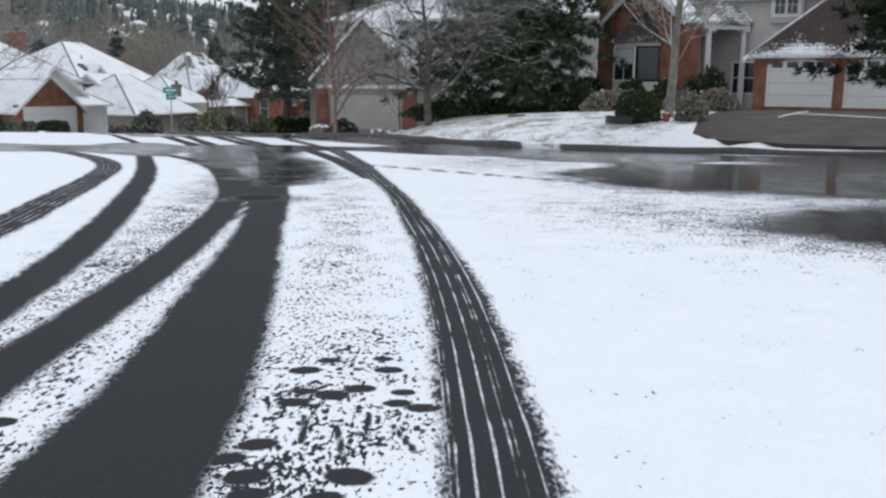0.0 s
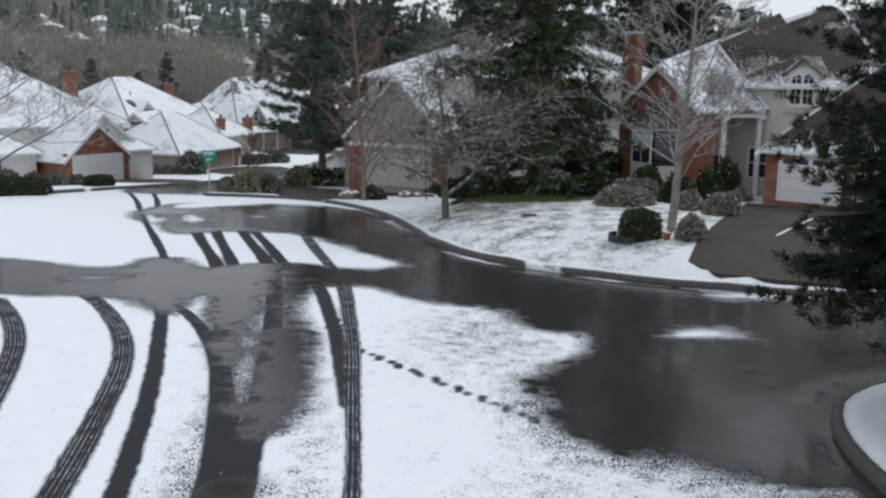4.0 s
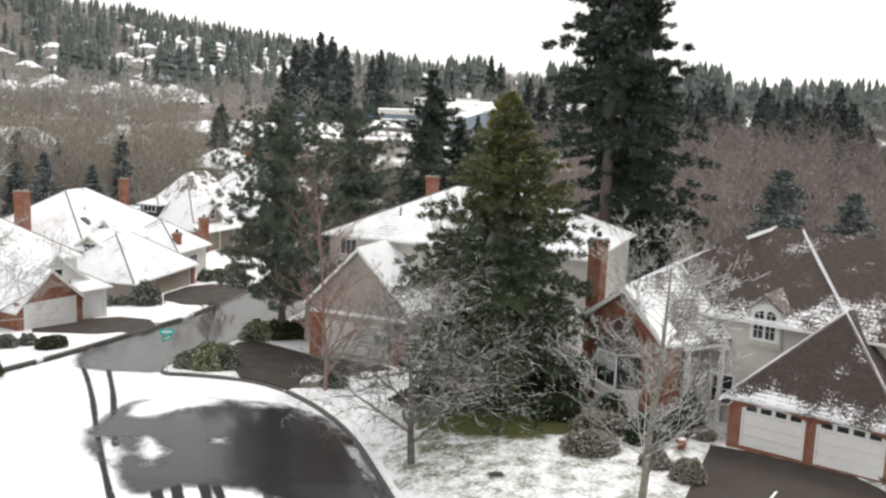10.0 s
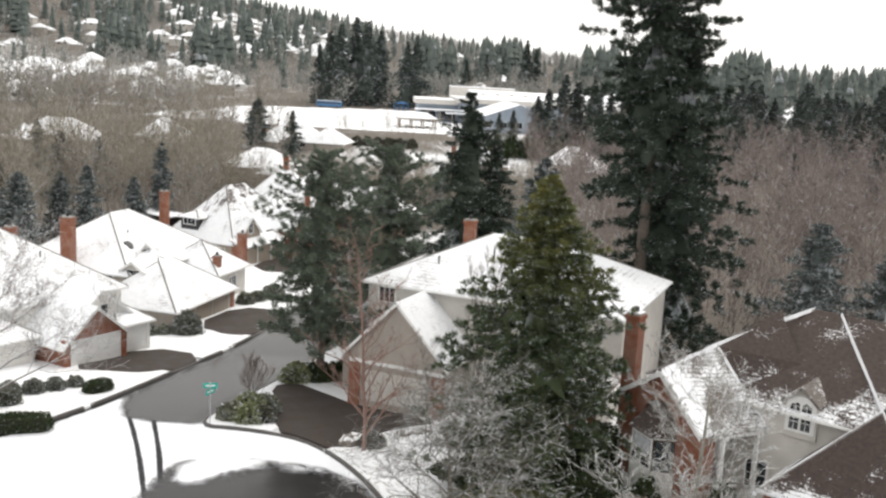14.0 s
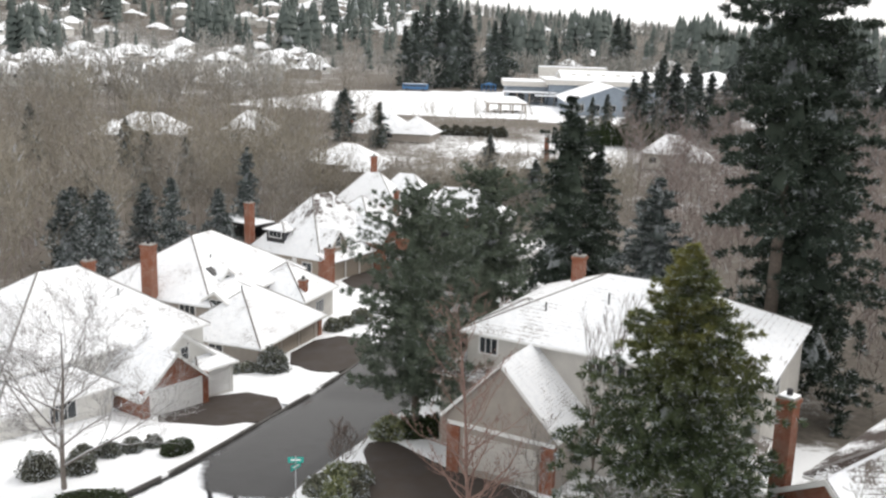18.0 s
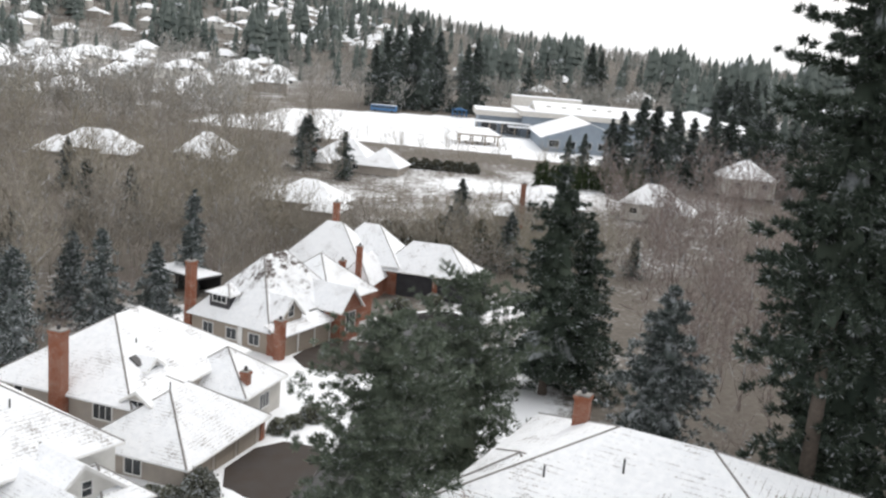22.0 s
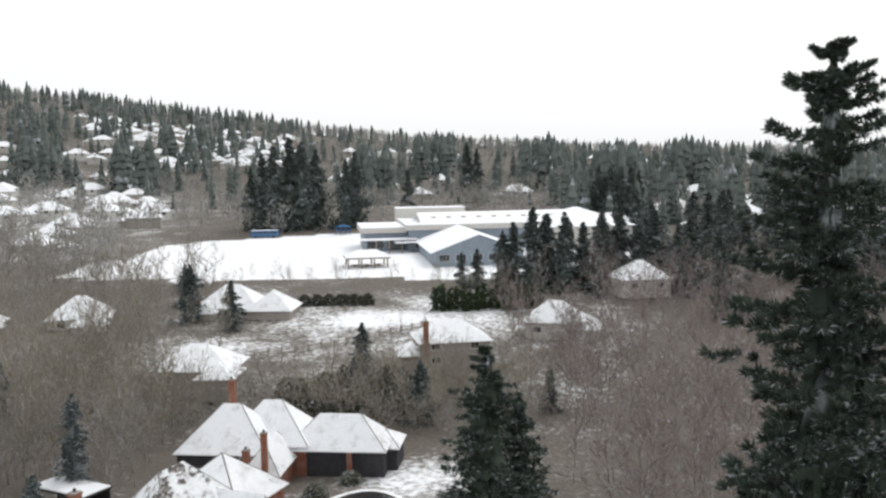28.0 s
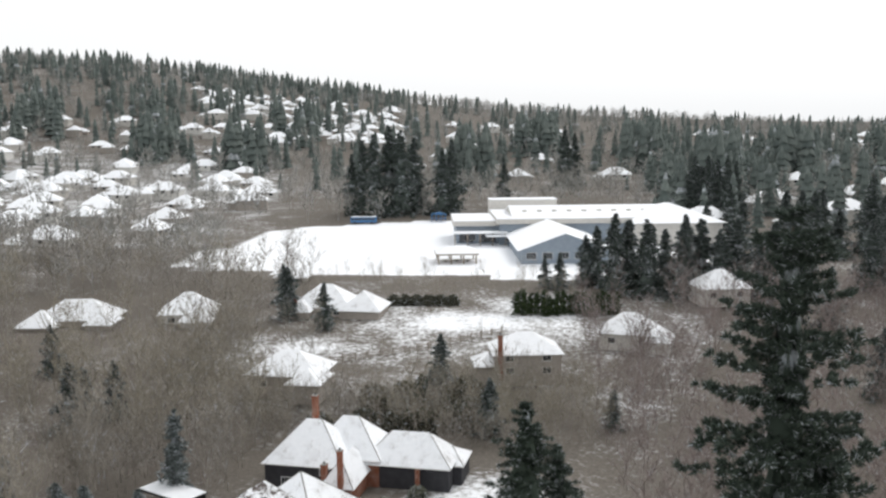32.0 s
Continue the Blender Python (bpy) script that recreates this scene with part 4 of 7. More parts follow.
def garage_door(parent, m, w, h, material, panes=0):
    """A sectional door: four leaves, a row of small panes in the top one."""
    bm = bmesh.new()
    add_box(bm, -w / 2 - 0.1, -w / 2, -0.06, 0.02, 0, h + 0.1)
    add_box(bm, w / 2, w / 2 + 0.1, -0.06, 0.02, 0, h + 0.1)
    add_box(bm, -w / 2, w / 2, -0.06, 0.02, h, h + 0.1)
    bm.transform(m)
    door = part("garage_door", bm, material, parent)
    n = 4
    for i in range(n):
        bm = box_bm(-w / 2 + 0.01, w / 2 - 0.01, -0.03, 0.02, i * h / n + 0.006, (i + 1) * h / n - 0.006, bevel=0.012)
        bm.transform(m)
        part("leaf", bm, material, door)
    for i in range(panes):
        cx = -w / 2 + w * (i + 0.5) / panes
        bm = box_bm(cx - w / panes * 0.36, cx + w / panes * 0.36, -0.045, 0, h * 0.82, h * 0.94)
        bm.transform(m)
        part("pane", bm, M["glass"], door)
    return door


def chimney(parent, x, y, z0, z1, w=0.9, d=0.7, snow=False):
    bm = bmesh.new()
    add_box(bm, x - w / 2, x + w / 2, y - d / 2, y + d / 2, z0, z1 - 0.35)
    add_box(bm, x - w / 2 - 0.07, x + w / 2 + 0.07, y - d / 2 - 0.07, y + d / 2 + 0.07, z1 - 0.35, z1 - 0.12)
    ob = part("chimney", bm, M["brick"], parent, "red brick chimney stack")
    part("chimney_cap", box_bm(x - w / 2 - 0.02, x + w / 2 + 0.02, y - d / 2 - 0.02, y + d / 2 + 0.02, z1 - 0.12, z1, bevel=0.03), M["concrete"], ob)
    bm = bmesh.new()
    bmesh.ops.create_cone(bm, cap_ends=True, segments=10, radius1=0.16, radius2=0.14, depth=0.35, matrix=pose(x, y, z1 + 0.17))
    part("flue", bm, M["dark"], ob)
    if snow:
        part("snow_cap", box_bm(x - w / 2, x + w / 2, y - d / 2, y + d / 2, z1, z1 + 0.05, bevel=0.02), M["snow"], ob)
    return ob


def ridge_caps(parent, lines, width=0.10, label="line of snow on a roof ridge"):
    """Snow left along hips and ridges."""
    for p, q in lines:
        p, q = Vector(p), Vector(q)
        d = (q - p).normalized()
        s = d.cross(Vector((0, 0, 1))).normalized() * width
        up = Vector((0, 0, 0.09))
        lo = Vector((0, 0, -0.10))
        bm = bmesh.new()
        ring = []
        n = 10
        for k in range(n + 1):
            c = p.lerp(q, k / n)
            w = 0.75 + 0.5 * noise.noise(c * 1.7)
            ring.append([bm.verts.new(c + s * w + lo), bm.verts.new(c + up * (0.7 + 0.5 * w)), bm.verts.new(c - s * w + lo)])
        for a, b in zip(ring, ring[1:]):
            for j in range(3):
                bm.faces.new((a[j], a[(j + 1) % 3], b[(j + 1) % 3], b[j]))
        bm.faces.new(ring[0])
        bm.faces.new(ring[-1])
        part("ridge_snow", bm, M["snow"], parent)


def pier(parent, x0, x1, y0, y1, z0, z1):
    part("brick_pier", box_bm(x0, x1, y0, y1, z0, z1), M["brick"], parent)


def column(parent, x, y, z0, z1, r=0.16):
    bm = bmesh.new()
    bmesh.ops.create_cone(bm, cap_ends=True, segments=14, radius1=r, radius2=r * 0.88, depth=z1 - z0, matrix=pose(x, y, (z0 + z1) / 2))
    add_box(bm, x - r * 1.4, x + r * 1.4, y - r * 1.4, y + r * 1.4, z1 - 0.15, z1)
    add_box(bm, x - r * 1.4, x + r * 1.4, y - r * 1.4, y + r * 1.4, z0, z0 + 0.2)
    part("porch_column", bm, M["white_paint"], parent)


def skylight(parent, x, y, z, rx, ry):
    bm = box_bm(-0.4, 0.4, -0.55, 0.55, -0.05, 0.1)
    bm.transform(pose(x, y, z, rx, ry))
    part("roof_light", bm, M["dark"], parent, "dark roof window")


def vent(parent, x, y, z):
    bm = bmesh.new()
    bmesh.ops.create_cone(bm, cap_ends=True, segments=8, radius1=0.06, radius2=0.06, depth=0.9, matrix=pose(x, y, z + 0.2))
    part("vent_pipe", bm, M["dark"], parent)


def angled_wing(h):
    """The brick gable wing, turned from the garage, with its arch, bay and porch slope."""
    turn = h.matrix_basis.inverted() @ pose(10.0, 49.85, 0.6, 0, 0, -64.2)
    before = set(h.children)
    part("wall", prism_bm([(-3.35, 0.35, -1.8), (3.35, 0.35, -1.8), (3.35, 0.35, 4.1), (0, 0.35, 6.08), (-3.35, 0.35, 4.1)], (0, 0.35, 0)), M["brick"], h, "red brick gable wall")
    part("wall", prism_bm([(-3.3, 0.7, -1.8), (1.2, 0.7, -1.8), (1.2, 0.7, 5.2), (0, 0.7, 6.05), (-3.3, 0.7, 4.05)], (0, 6.0, 0)), M["siding"], h)
    part("wall", box_bm(1.2, 3.35, 0.7, 1.3, -1.8, 4.0), M["brick"], h)
    part("porch_back", box_bm(1.2, 3.3, 4.5, 4.7, -1.8, 4.1), M["siding"], h)
    part("front_door", box_bm(1.16, 1.26, 2.2, 3.3, -0.6, 1.6, bevel=0.02), M["dark"], h)
    column(h, 3.4, 1.75, -1.0, 3.75)
    column(h, 3.4, 4.0, -1.0, 3.75)
    part("porch_beam", box_bm(3.2, 3.6, 1.3, 4.2, 3.7, 3.98), M["white_paint"], h)
    part("porch_floor", box_bm(1.2, 3.7, 1.3, 4.5, -1.8, -0.6), M["concrete"], h)
    a, b = Vector((0, 0, 6.32)), Vector((0, 3.6, 7.5))
    for s, far, label in ((1, Vector((3.66, 4.3, 4.06)), "half-bared shingle slope"), (-1, Vector((-3.66, 6.5, 4.06)), "")):
        bm = bmesh.new()
        low = Vector((s * 3.66, 0, 4.06))
        n = 6
        rows = [[bm.verts.new(a.lerp(b, k / n).lerp(low.lerp(far, k / n), j / n) - Vector((0, 0, d))) for k in range(n + 1) for d in (0.0, 0.16)] for j in range(n + 1)]
        for j in range(n):
            for k in range(n):
                for d in (0, 1):
                    bm.faces.new((rows[j][2 * k + d], rows[j][2 * k + 2 + d], rows[j + 1][2 * k + 2 + d], rows[j + 1][2 * k + d]))
        for k in range(n):
            bm.faces.new((rows[n][2 * k], rows[n][2 * k + 2], rows[n][2 * k + 3], rows[n][2 * k + 1]))
            bm.faces.new((rows[k][0], rows[k + 1][0], rows[k + 1][1], rows[k][1]))
            bm.faces.new((rows[k][2 * n], rows[k + 1][2 * n], rows[k + 1][2 * n + 1], rows[k][2 * n + 1]))
        part("roof", bm, M["half_roof"], h, label)
        part("barge_board", prism_bm([(0, -0.04, 6.32), (s * 3.7, -0.04, 4.06), (s * 3.7, -0.04, 3.78), (0, -0.04, 6.02)], (0, 0.05, 0)), M["white_paint"], h)
    part("roof", prism_bm([(0.02, 3.62, 7.46), (0.0, 7.8, 9.22), (3.0, 7.0, 7.1), (2.6, 4.2, 5.3)], (0, 0, -0.16)), M["brown_roof"], h)
    part("snow_strip", prism_bm([(0.06, 0.02, 6.35), (0.03, 0.95, 6.66), (3.1, 1.15, 4.56), (3.62, 0.05, 4.12)], (0, 0, 0.03)), M["snow"], h, "smooth strip of snow beside the gable")
    ridge_caps(h, [((0, 0.1, 6.36), (0, 3.6, 7.54)), ((0, 3.6, 7.54), (3.62, 4.28, 4.12))], 0.08)
    # bay with a half-round head
    bay = [(-1.5, 0.35), (-0.95, -0.75), (0.95, -0.75), (1.5, 0.35)]
    part("bay_base", prism_bm([(x, y, -1.8) for x, y in bay], (0, 0, 2.9)), M["siding_white"], h)
    bm = bmesh.new()
    low = [bm.verts.new((x * 1.14, y - 0.22 if y < 0 else y, 3.05)) for x, y in bay]
    high = [bm.verts.new((x, 0.33, 4.5)) for x in (-0.6, 0.6)]
    for f in ((low[0], low[1], high[0]), (low[1], low[2], high[1], high[0]), (low[2], low[3], high[1]), (low[3], low[2], low[1], low[0]), (low[0], high[0], high[1], low[3])):
        bm.faces.new(f)
    part("bay_roof", bm, M["garage_roof"], h)
    part("bay_head", prism_bm([(x, y, 2.9) for x, y in bay], (0, 0, 0.15)), M["white_paint"], h)
    window(h, facing(0, -0.75, 1.2, "S"), 1.6, 1.6, 2, 1, name="bay_window")
    part("blind", box_bm(-0.72, 0.72, -0.785, -0.772, 2.0, 2.75), M["blind"], h, "pale drawn blind")
    for s in (-1, 1):
        bm = box_bm(-0.5, 0.5, -0.05, 0.02, 0, 1.6)
        bm.transform(pose(s * 1.22, -0.2, 1.2, 0, 0, s * 63))
        part("bay_side_light", bm, M["glass"], h)
    # flat near-black panel on the wall paints the shade of an arched recess
    part("arch_shade_panel", prism_bm([(1.55 * math.cos(math.pi * k / 12), 0.33, 3.1 + 1.55 * math.sin(math.pi * k / 12)) for k in range(13)], (0, 0.05, 0)), M["dark"], h, "flat dark panel for the shade under the brick arch")
    for k in range(11):
        a0, a1 = math.pi * k / 11, math.pi * (k + 1) / 11
        pts = [(r * math.cos(t), 0.24, 3.1 + r * math.sin(t)) for r, t in ((1.8, a0), (1.8, a1), (1.55, a1), (1.55, a0))]
        part("arch_brick", prism_bm(pts, (0, 0.12, 0)), M["brick"], h)
    for ob in set(h.children) - before:
        ob.matrix_basis = turn


def house_right():
    """Brick and pale siding under a brown shingle roof, two garage doors."""
    a = math.degrees(math.atan2(-0.61, 0.79))
    h = thing("house", pose(14.95, 44.1, 0.6, 0, 0, a), "brick house with brown snow-dusted roof and double garage", "house")
    W, R = M["siding"], M["brown_roof"]
    block(h, -0.7, 7.0, 0.0, 9.0, -0.9, 2.5, 1.0, "y", "hip", "gable", M["brick"], M["garage_roof"], 0.22)
    block(h, -8.8, 15, 3.9, 16.4, -0.9, 5.55, 0.6, "x", "hip", "hip", W, R)
    angled_wing(h)
    for u in (1.42, 4.85):
        garage_door(h, facing(u, 0, 0, "S"), 2.75, 2.15, M["white_paint"], 4)
        arch = [(u + 1.52 * k / 6, -0.09, 1.86 + 0.30 * (1 - (k / 6) ** 2)) for k in range(-6, 7)]
        part("door_lintel", prism_bm([(u - 1.66, -0.09, 1.86), *arch, (u + 1.66, -0.09, 1.86), (u + 1.66, -0.09, 2.45), (u - 1.66, -0.09, 2.45)], (0, 0.1, 0)), M["brick"], h)
    # wall dormer with a pair of arched lights
    block(h, -1.45, 0.25, 3.72, 8.5, 4.0, 6.0, 0.85, "y", "gable", "hip", M["siding"], M["half_roof"], 0.14, trim=False)
    part("window_surround", prism_bm([(-1.34, 3.66, 4.28), (0.14, 3.66, 4.28), (0.14, 3.66, 5.86)] + [(-0.6 + 0.74 * math.cos(math.pi * k / 10), 3.66, 5.86 + 0.34 * math.sin(math.pi * k / 10)) for k in range(1, 10)] + [(-1.34, 3.66, 5.86)], (0, 0.08, 0)), M["white_paint"], h, "white arched window surround")
    for u in (-0.90, -0.30):
        light = [(u - 0.23, 3.62, 4.45), (u + 0.23, 3.62, 4.45)] + [(u + 0.23 * math.cos(math.pi * k / 8), 3.62, 5.68 + (0.20 if (k < 4) == (u < -0.6) else 0.10) * math.sin(math.pi * k / 8)) for k in range(9)]
        sash = part("window", prism_bm([(x, y, z) for x, y, z in light], (0, 0.05, 0)), M["glass"], h, "tall dark arched window light")
        for z in (4.86, 5.27, 5.68):
            part("glazing_bar", box_bm(u - 0.23, u + 0.23, 3.60, 3.63, z - 0.012, z + 0.012), M["white_paint"], sash)
        part("glazing_bar", box_bm(u - 0.012, u + 0.012, 3.60, 3.63, 4.45, 5.80), M["white_paint"], sash)
    window(h, facing(-2.6, 3.9, 0.6, "S"), 1.1, 1.5, 2, 2)
    window(h, facing(9.5, 3.9, 1.0, "S"), 1.4, 1.4, 2, 2)
    chimney(h, -11.2, 5.5, -1.0, 8.15, 0.85, 0.8, True)
    zr = 5.55 + 6.25 * 0.6 + 0.06
    ridge_caps(h, [((-5.85, 4.75, 7.55), (-2.6, 10.15, zr)), ((-1.1, -0.4, 2.14), (3.15, 3.85, 6.41)), ((7.4, -0.4, 2.14), (3.15, 3.85, 6.41)), ((3.1, 4.4, 6.1), (-1.1, 10.1, zr)), ((-9.2, 16.8, 5.3), (-2.6, 10.2, zr))], 0.09)
    return h


def house_middle():
    h = thing("house", pose(-5.3, 65.2, -1.5, 0, 0, -22), "grey house with snow-covered gable and hip roofs", "house")
    W, R = M["siding_tan"], M["snow_roof"]
    block(h, -3.7, 3.7, 0, 9, -0.9, 3.75, 1.02, "y", "gable", "hip", W, R)
    block(h, -5.0, 14.8, 4.8, 19.2, -0.9, 7.75, 0.46, "x", "hip", "hip", M["siding"], R)
    block(h, -4.7, -0.5, 7.2, 11.4, 6.0, 7.95, 0.55, "x", "hip", "hip", W, R, 0.4)
    block(h, -6.7, -3.0, 4.2, 10.0, -0.9, 4.6, 0.6, "x", "hip", "hip", W, M["half_roof"], 0.4)
    # low wing with a brick corner beside a pale door
    block(h, 10.8, 15.0, -2.0, 6.0, -0.9, 3.85, 0.5, "y", "hip", "hip", M["siding"], M["half_roof"], 0.35)
    pier(h, 10.7, 11.6, -2.12, -1.6, -0.9, 3.7)
    part("side_door", box_bm(11.75, 12.65, -2.06, -1.98, 1.45, 3.5, bevel=0.02), M["white_paint"], h, "pale painted door")
    part("side_brick", box_bm(12.8, 15.1, -2.1, -1.9, -0.9, 3.6), M["brick"], h)
    garage_door(h, facing(0, 0, -0.1, "S"), 4.9, 2.2, M["siding"], 0)
    pier(h, -3.75, -2.85, -0.12, 0.3, -0.9, 2.6)
    pier(h, 2.85, 3.75, -0.12, 0.3, -0.9, 2.6)
    part("trim_band", box_bm(-3.75, 3.75, -0.1, 0.02, 2.65, 2.9), M["white_paint"], h)
    window(h, facing(-3.4, 4.8, 6.1, "S"), 1.3, 1.1, 3, 1)
    window(h, facing(4.6, 4.8, 6.1, "S"), 1.5, 0.9, 3, 1)
    window(h, facing(6.6, 4.8, 6.1, "S"), 1.5, 0.9, 3, 1)
    window(h, facing(9.0, 4.8, 0.9, "S"), 1.6, 1.4, 2, 2)
    window(h, facing(11.5, 4.8, 5.9, "S"), 1.6, 1.2, 2, 1)
    window(h, facing(14.8, 9.5, 5.4, "E"), 1.4, 1.3, 2, 2)
    chimney(h, -0.9, 14.6, 4.0, 11.6)
    vent(h, 3.5, 9.0, 9.9)
    vent(h, -0.4, 7.4, 9.0)
    return h


def house_brick_gable():
    R = M["snow_roof"]
    h = thing("house", pose(-30.45, 73.9, -2.75, 0, 0, 60), "pale house with brick garage gable and snowy roofs", "house")
    block(h, -2.9, 2.9, 0, 9, -0.6, 2.2, 0.86, "y", "gable", "hip", M["brick"], R)
    block(h, -1.5, 5.6, 2.0, 10, -0.6, 2.6, 0.78, "y", "gable", "hip", M["siding_white"], R)
    block(h, 2.9, 6.2, 0.8, 7, -0.6, 2.45, 0.45, "x", "hip", "hip", M["siding_white"], R, 0.35)
    block(h, -10.5, 7.0, 5.5, 19.5, -0.6, 4.6, 0.68, "x", "hip", "hip", M["siding_white"], R)
    block(h, -12.5, -3.5, 3.0, 10, -0.6, 2.7, 0.62, "x", "hip", "hip", M["siding_white"], R)
    garage_door(h, facing(0, 0, 0, "S"), 4.7, 2.15, M["white_paint"], 0)
    garage_door(h, facing(4.6, 0.8, 0, "S"), 2.4, 2.1, M["white_paint"], 0)
    pier(h, -2.98, -2.45, -0.12, 0.3, -0.6, 2.4)
    pier(h, 2.45, 2.98, -0.12, 0.3, -0.6, 2.4)
    window(h, facing(2.4, 2.0, 3.1, "S"), 0.7, 1.0, 1, 2)
    window(h, facing(-6.5, 5.5, 3.3, "S"), 2.2, 1.2, 3, 1)
    window(h, facing(-7.5, 3.0, 0.8, "S"), 2.0, 1.3, 3, 1)
    chimney(h, 2.2, 14.4, 5.0, 9.2)
    vent(h, -5.0, 9.0, 6.6)
    vent(h, 1.5, 9.2, 7.1)
    return h


def house_grey():
    R = M["snow_roof"]
    h = thing("house", pose(-28.0, 86.2, -3.9, 0, 0, 76.7), "grey house with snowy hip roofs and brick chimneys", "house")
    block(h, 0, 11.5, 0, 9.0, -0.6, 2.75, 0.72, "x", "hip", "hip", M["siding_tan"], R)
    block(h, 3.0, 20.0, 7.0, 20.5, -0.6, 4.9, 0.66, "x", "hip", "hip", M["siding_tan"], R)
    block(h, 12.5, 19.0, 2.5, 10, -0.6, 3.6, 0.7, "x", "hip", "hip", M["siding"], R)
    block(h, 3.2, 8.0, 5.4, 7.6, 3.0, 5.3, 0.7, "x", "gable", "hip", M["siding"], R, 0.3)
    window(h, facing(3.2, 6.5, 4.1, "W"), 1.3, 1.05, 2, 1)
    window(h, facing(3.0, 9.6, 3.1, "W"), 1.7, 1.35, 3, 1)
    window(h, facing(3.0, 17.8, 3.2, "W"), 0.8, 1.2, 1, 1)
    window(h, facing(0.0, 4.5, 0.9, "W"), 1.4, 1.2, 2, 1)
    window(h, facing(16.0, 2.5, 1.2, "S"), 1.6, 1.3, 3, 1)
    for u in (2.2, 5.5, 8.8):
        garage_door(h, facing(u, 0, 0, "S"), 2.6, 2.2, M["taupe_door"], 0)
    pier(h, 10.9, 11.6, -0.1, 0.5, -0.6, 2.5)
    chimney(h, 2.5, 13.4, -0.5, 10.0, 0.9, 1.2)
    block(h, 7.0, 9.0, 8.6, 13, 4.8, 6.3, 0.7, "y", "gable", "hip", M["siding"], R, 0.25)
    window(h, facing(8.0, 8.6, 5.4, "S"), 1.2, 0.8, 2, 1)
    chimney(h, 13.8, 3.2, 2.0, 5.2, 0.7, 0.7)
    skylight(h, 7.2, 9.6, 6.72, 33.4, 0)
    vent(h, 9.0, 11.0, 7.3)
    vent(h, 6.0, 5.5, 5.4)
    return h


def house_streaked():
    R = M["snow_roof_b"]
    h = thing("house", pose(-31.2, 119.6, -4.0, 0, 0, 67), "brick house with a streaked snowy roof and dark gables", "house")
    B, D = M["brick"], M["taupe_door"]
    block(h, 0.4, 15.5, 0.4, 11.4, -0.6, 3.2, 1.13, "x", "hip", "hip", D, R)
    block(h, 1.5, 5.5, -0.1, 6.0, 2.5, 4.1, 0.95, "y", "gable", "hip", D, R, 0.35)
    block(h, 9.6, 13.8, -2.6, 5.0, -0.6, 4.0, 1.05, "y", "gable", "hip", B, M["snow_roof"], 0.35)
    block(h, 12.5, 22.0, 1.0, 11.0, -0.6, 3.8, 0.85, "x", "hip", "hip", B, M["snow_roof"])
    # long pent roof over the garage front
    part("wall", box_bm(0.2, 9.4, -1.3, 0.45, -0.6, 2.75), B, h)
    part("pent_roof", prism_bm([(-0.3, 0.5, 3.55), (-0.3, -1.8, 2.62), (-0.3, -1.8, 2.46), (-0.3, 0.5, 3.39)], (9.9, 0, 0)), M["snow_roof"], h, "snowy pent roof over the garage doors")
    for u in (1.9, 4.9, 7.9):
        garage_door(h, facing(u, -1.3, 0, "S"), 2.5, 2.2, M["taupe_door"], 0)
        part("white_jamb", box_bm(u + 1.38, u + 1.56, -1.42, -1.28, 0, 2.45), M["white_paint"], h)
    # dormer on the end slope
    block(h, 0.9, 4.6, 6.5, 9.3, 3.4, 5.6, 0.45, "x", "hip", "hip", M["dark"], M["snow_roof"], 0.35)
    window(h, facing(0.9, 7.9, 4.5, "W"), 1.9, 0.9, 3, 1)
    window(h, facing(3.5, -0.1, 3.9, "S"), 0.9, 1.3, 2, 2)
    window(h, facing(11.7, -2.6, 1.0, "S"), 1.8, 2.3, 3, 2)
    window(h, facing(8.4, 0.4, 2.9, "S"), 1.6, 0.8, 3, 1)
    for y in (2.4, 5.6, 9.0):
        window(h, facing(0.4, y, 0.8, "W"), 1.4, 1.2, 2, 1)
    part("white_post", box_bm(0.25, 0.45, 4.0, 4.6, -0.6, 2.4), M["white_paint"], h)
    chimney(h, -0.1, -1.5, -0.6, 4.6, 0.9, 0.9)
    chimney(h, 0.7, 12.0, -0.6, 8.6, 1.0, 0.9)
    vent(h, 9.4, 5.9, 8.9)
    vent(h, 10.2, 5.2, 8.2)
    return h


def house_far_brick():
    R = M["snow_roof"]
    h = thing("house", pose(-30.9, 156.0, -4.7, 0, 0, -8) @ Matrix.Diagonal((0.86, 0.9, 0.97, 1)), "large dark-sided brick house with snowy hip roofs", "house")
    D, B = M["dark_siding"], M["brick"]
    block(h, -8.8, 5.0, -4.5, 6.5, -0.6, 4.6, 0.92, "x", "hip", "hip", D, R)
    block(h, -3.0, 10.0, -0.5, 9.5, -0.6, 4.7, 0.94, "x", "hip", "hip", B, R)
    block(h, 7.0, 22.0, -0.4, 8.0, -0.6, 4.1, 0.86, "x", "hip", "hip", D, R)
    block(h, 3.0, 8.0, -9.0, 2.0, -0.6, 3.4, 1.15, "y", "hip", "hip", B, R)
    block(h, 19, 23.5, 3, 9.5, -0.6, 3.4, 0.5, "x", "hip", "hip", D, R)
    pier(h, 16.4, 17.2, -1.15, -0.9, -0.6, 3.6)
    chimney(h, 6.3, -9.3, -0.5, 8.6, 0.8, 0.8)
    chimney(h, 3.2, -8.2, -0.5, 6.0, 0.9, 0.9)
    chimney(h, -3.8, 6.6, 3.0, 11.8, 1.0, 0.9)
    window(h, facing(1.8, -4.5, 2.8, "S"), 1.7, 0.9, 3, 1)
    window(h, facing(5.5, -9.0, 0.8, "S"), 1.5, 1.4, 2, 1)
    window(h, facing(-5.0, -4.5, 0.8, "S"), 1.7, 1.3, 3, 1)
    return h


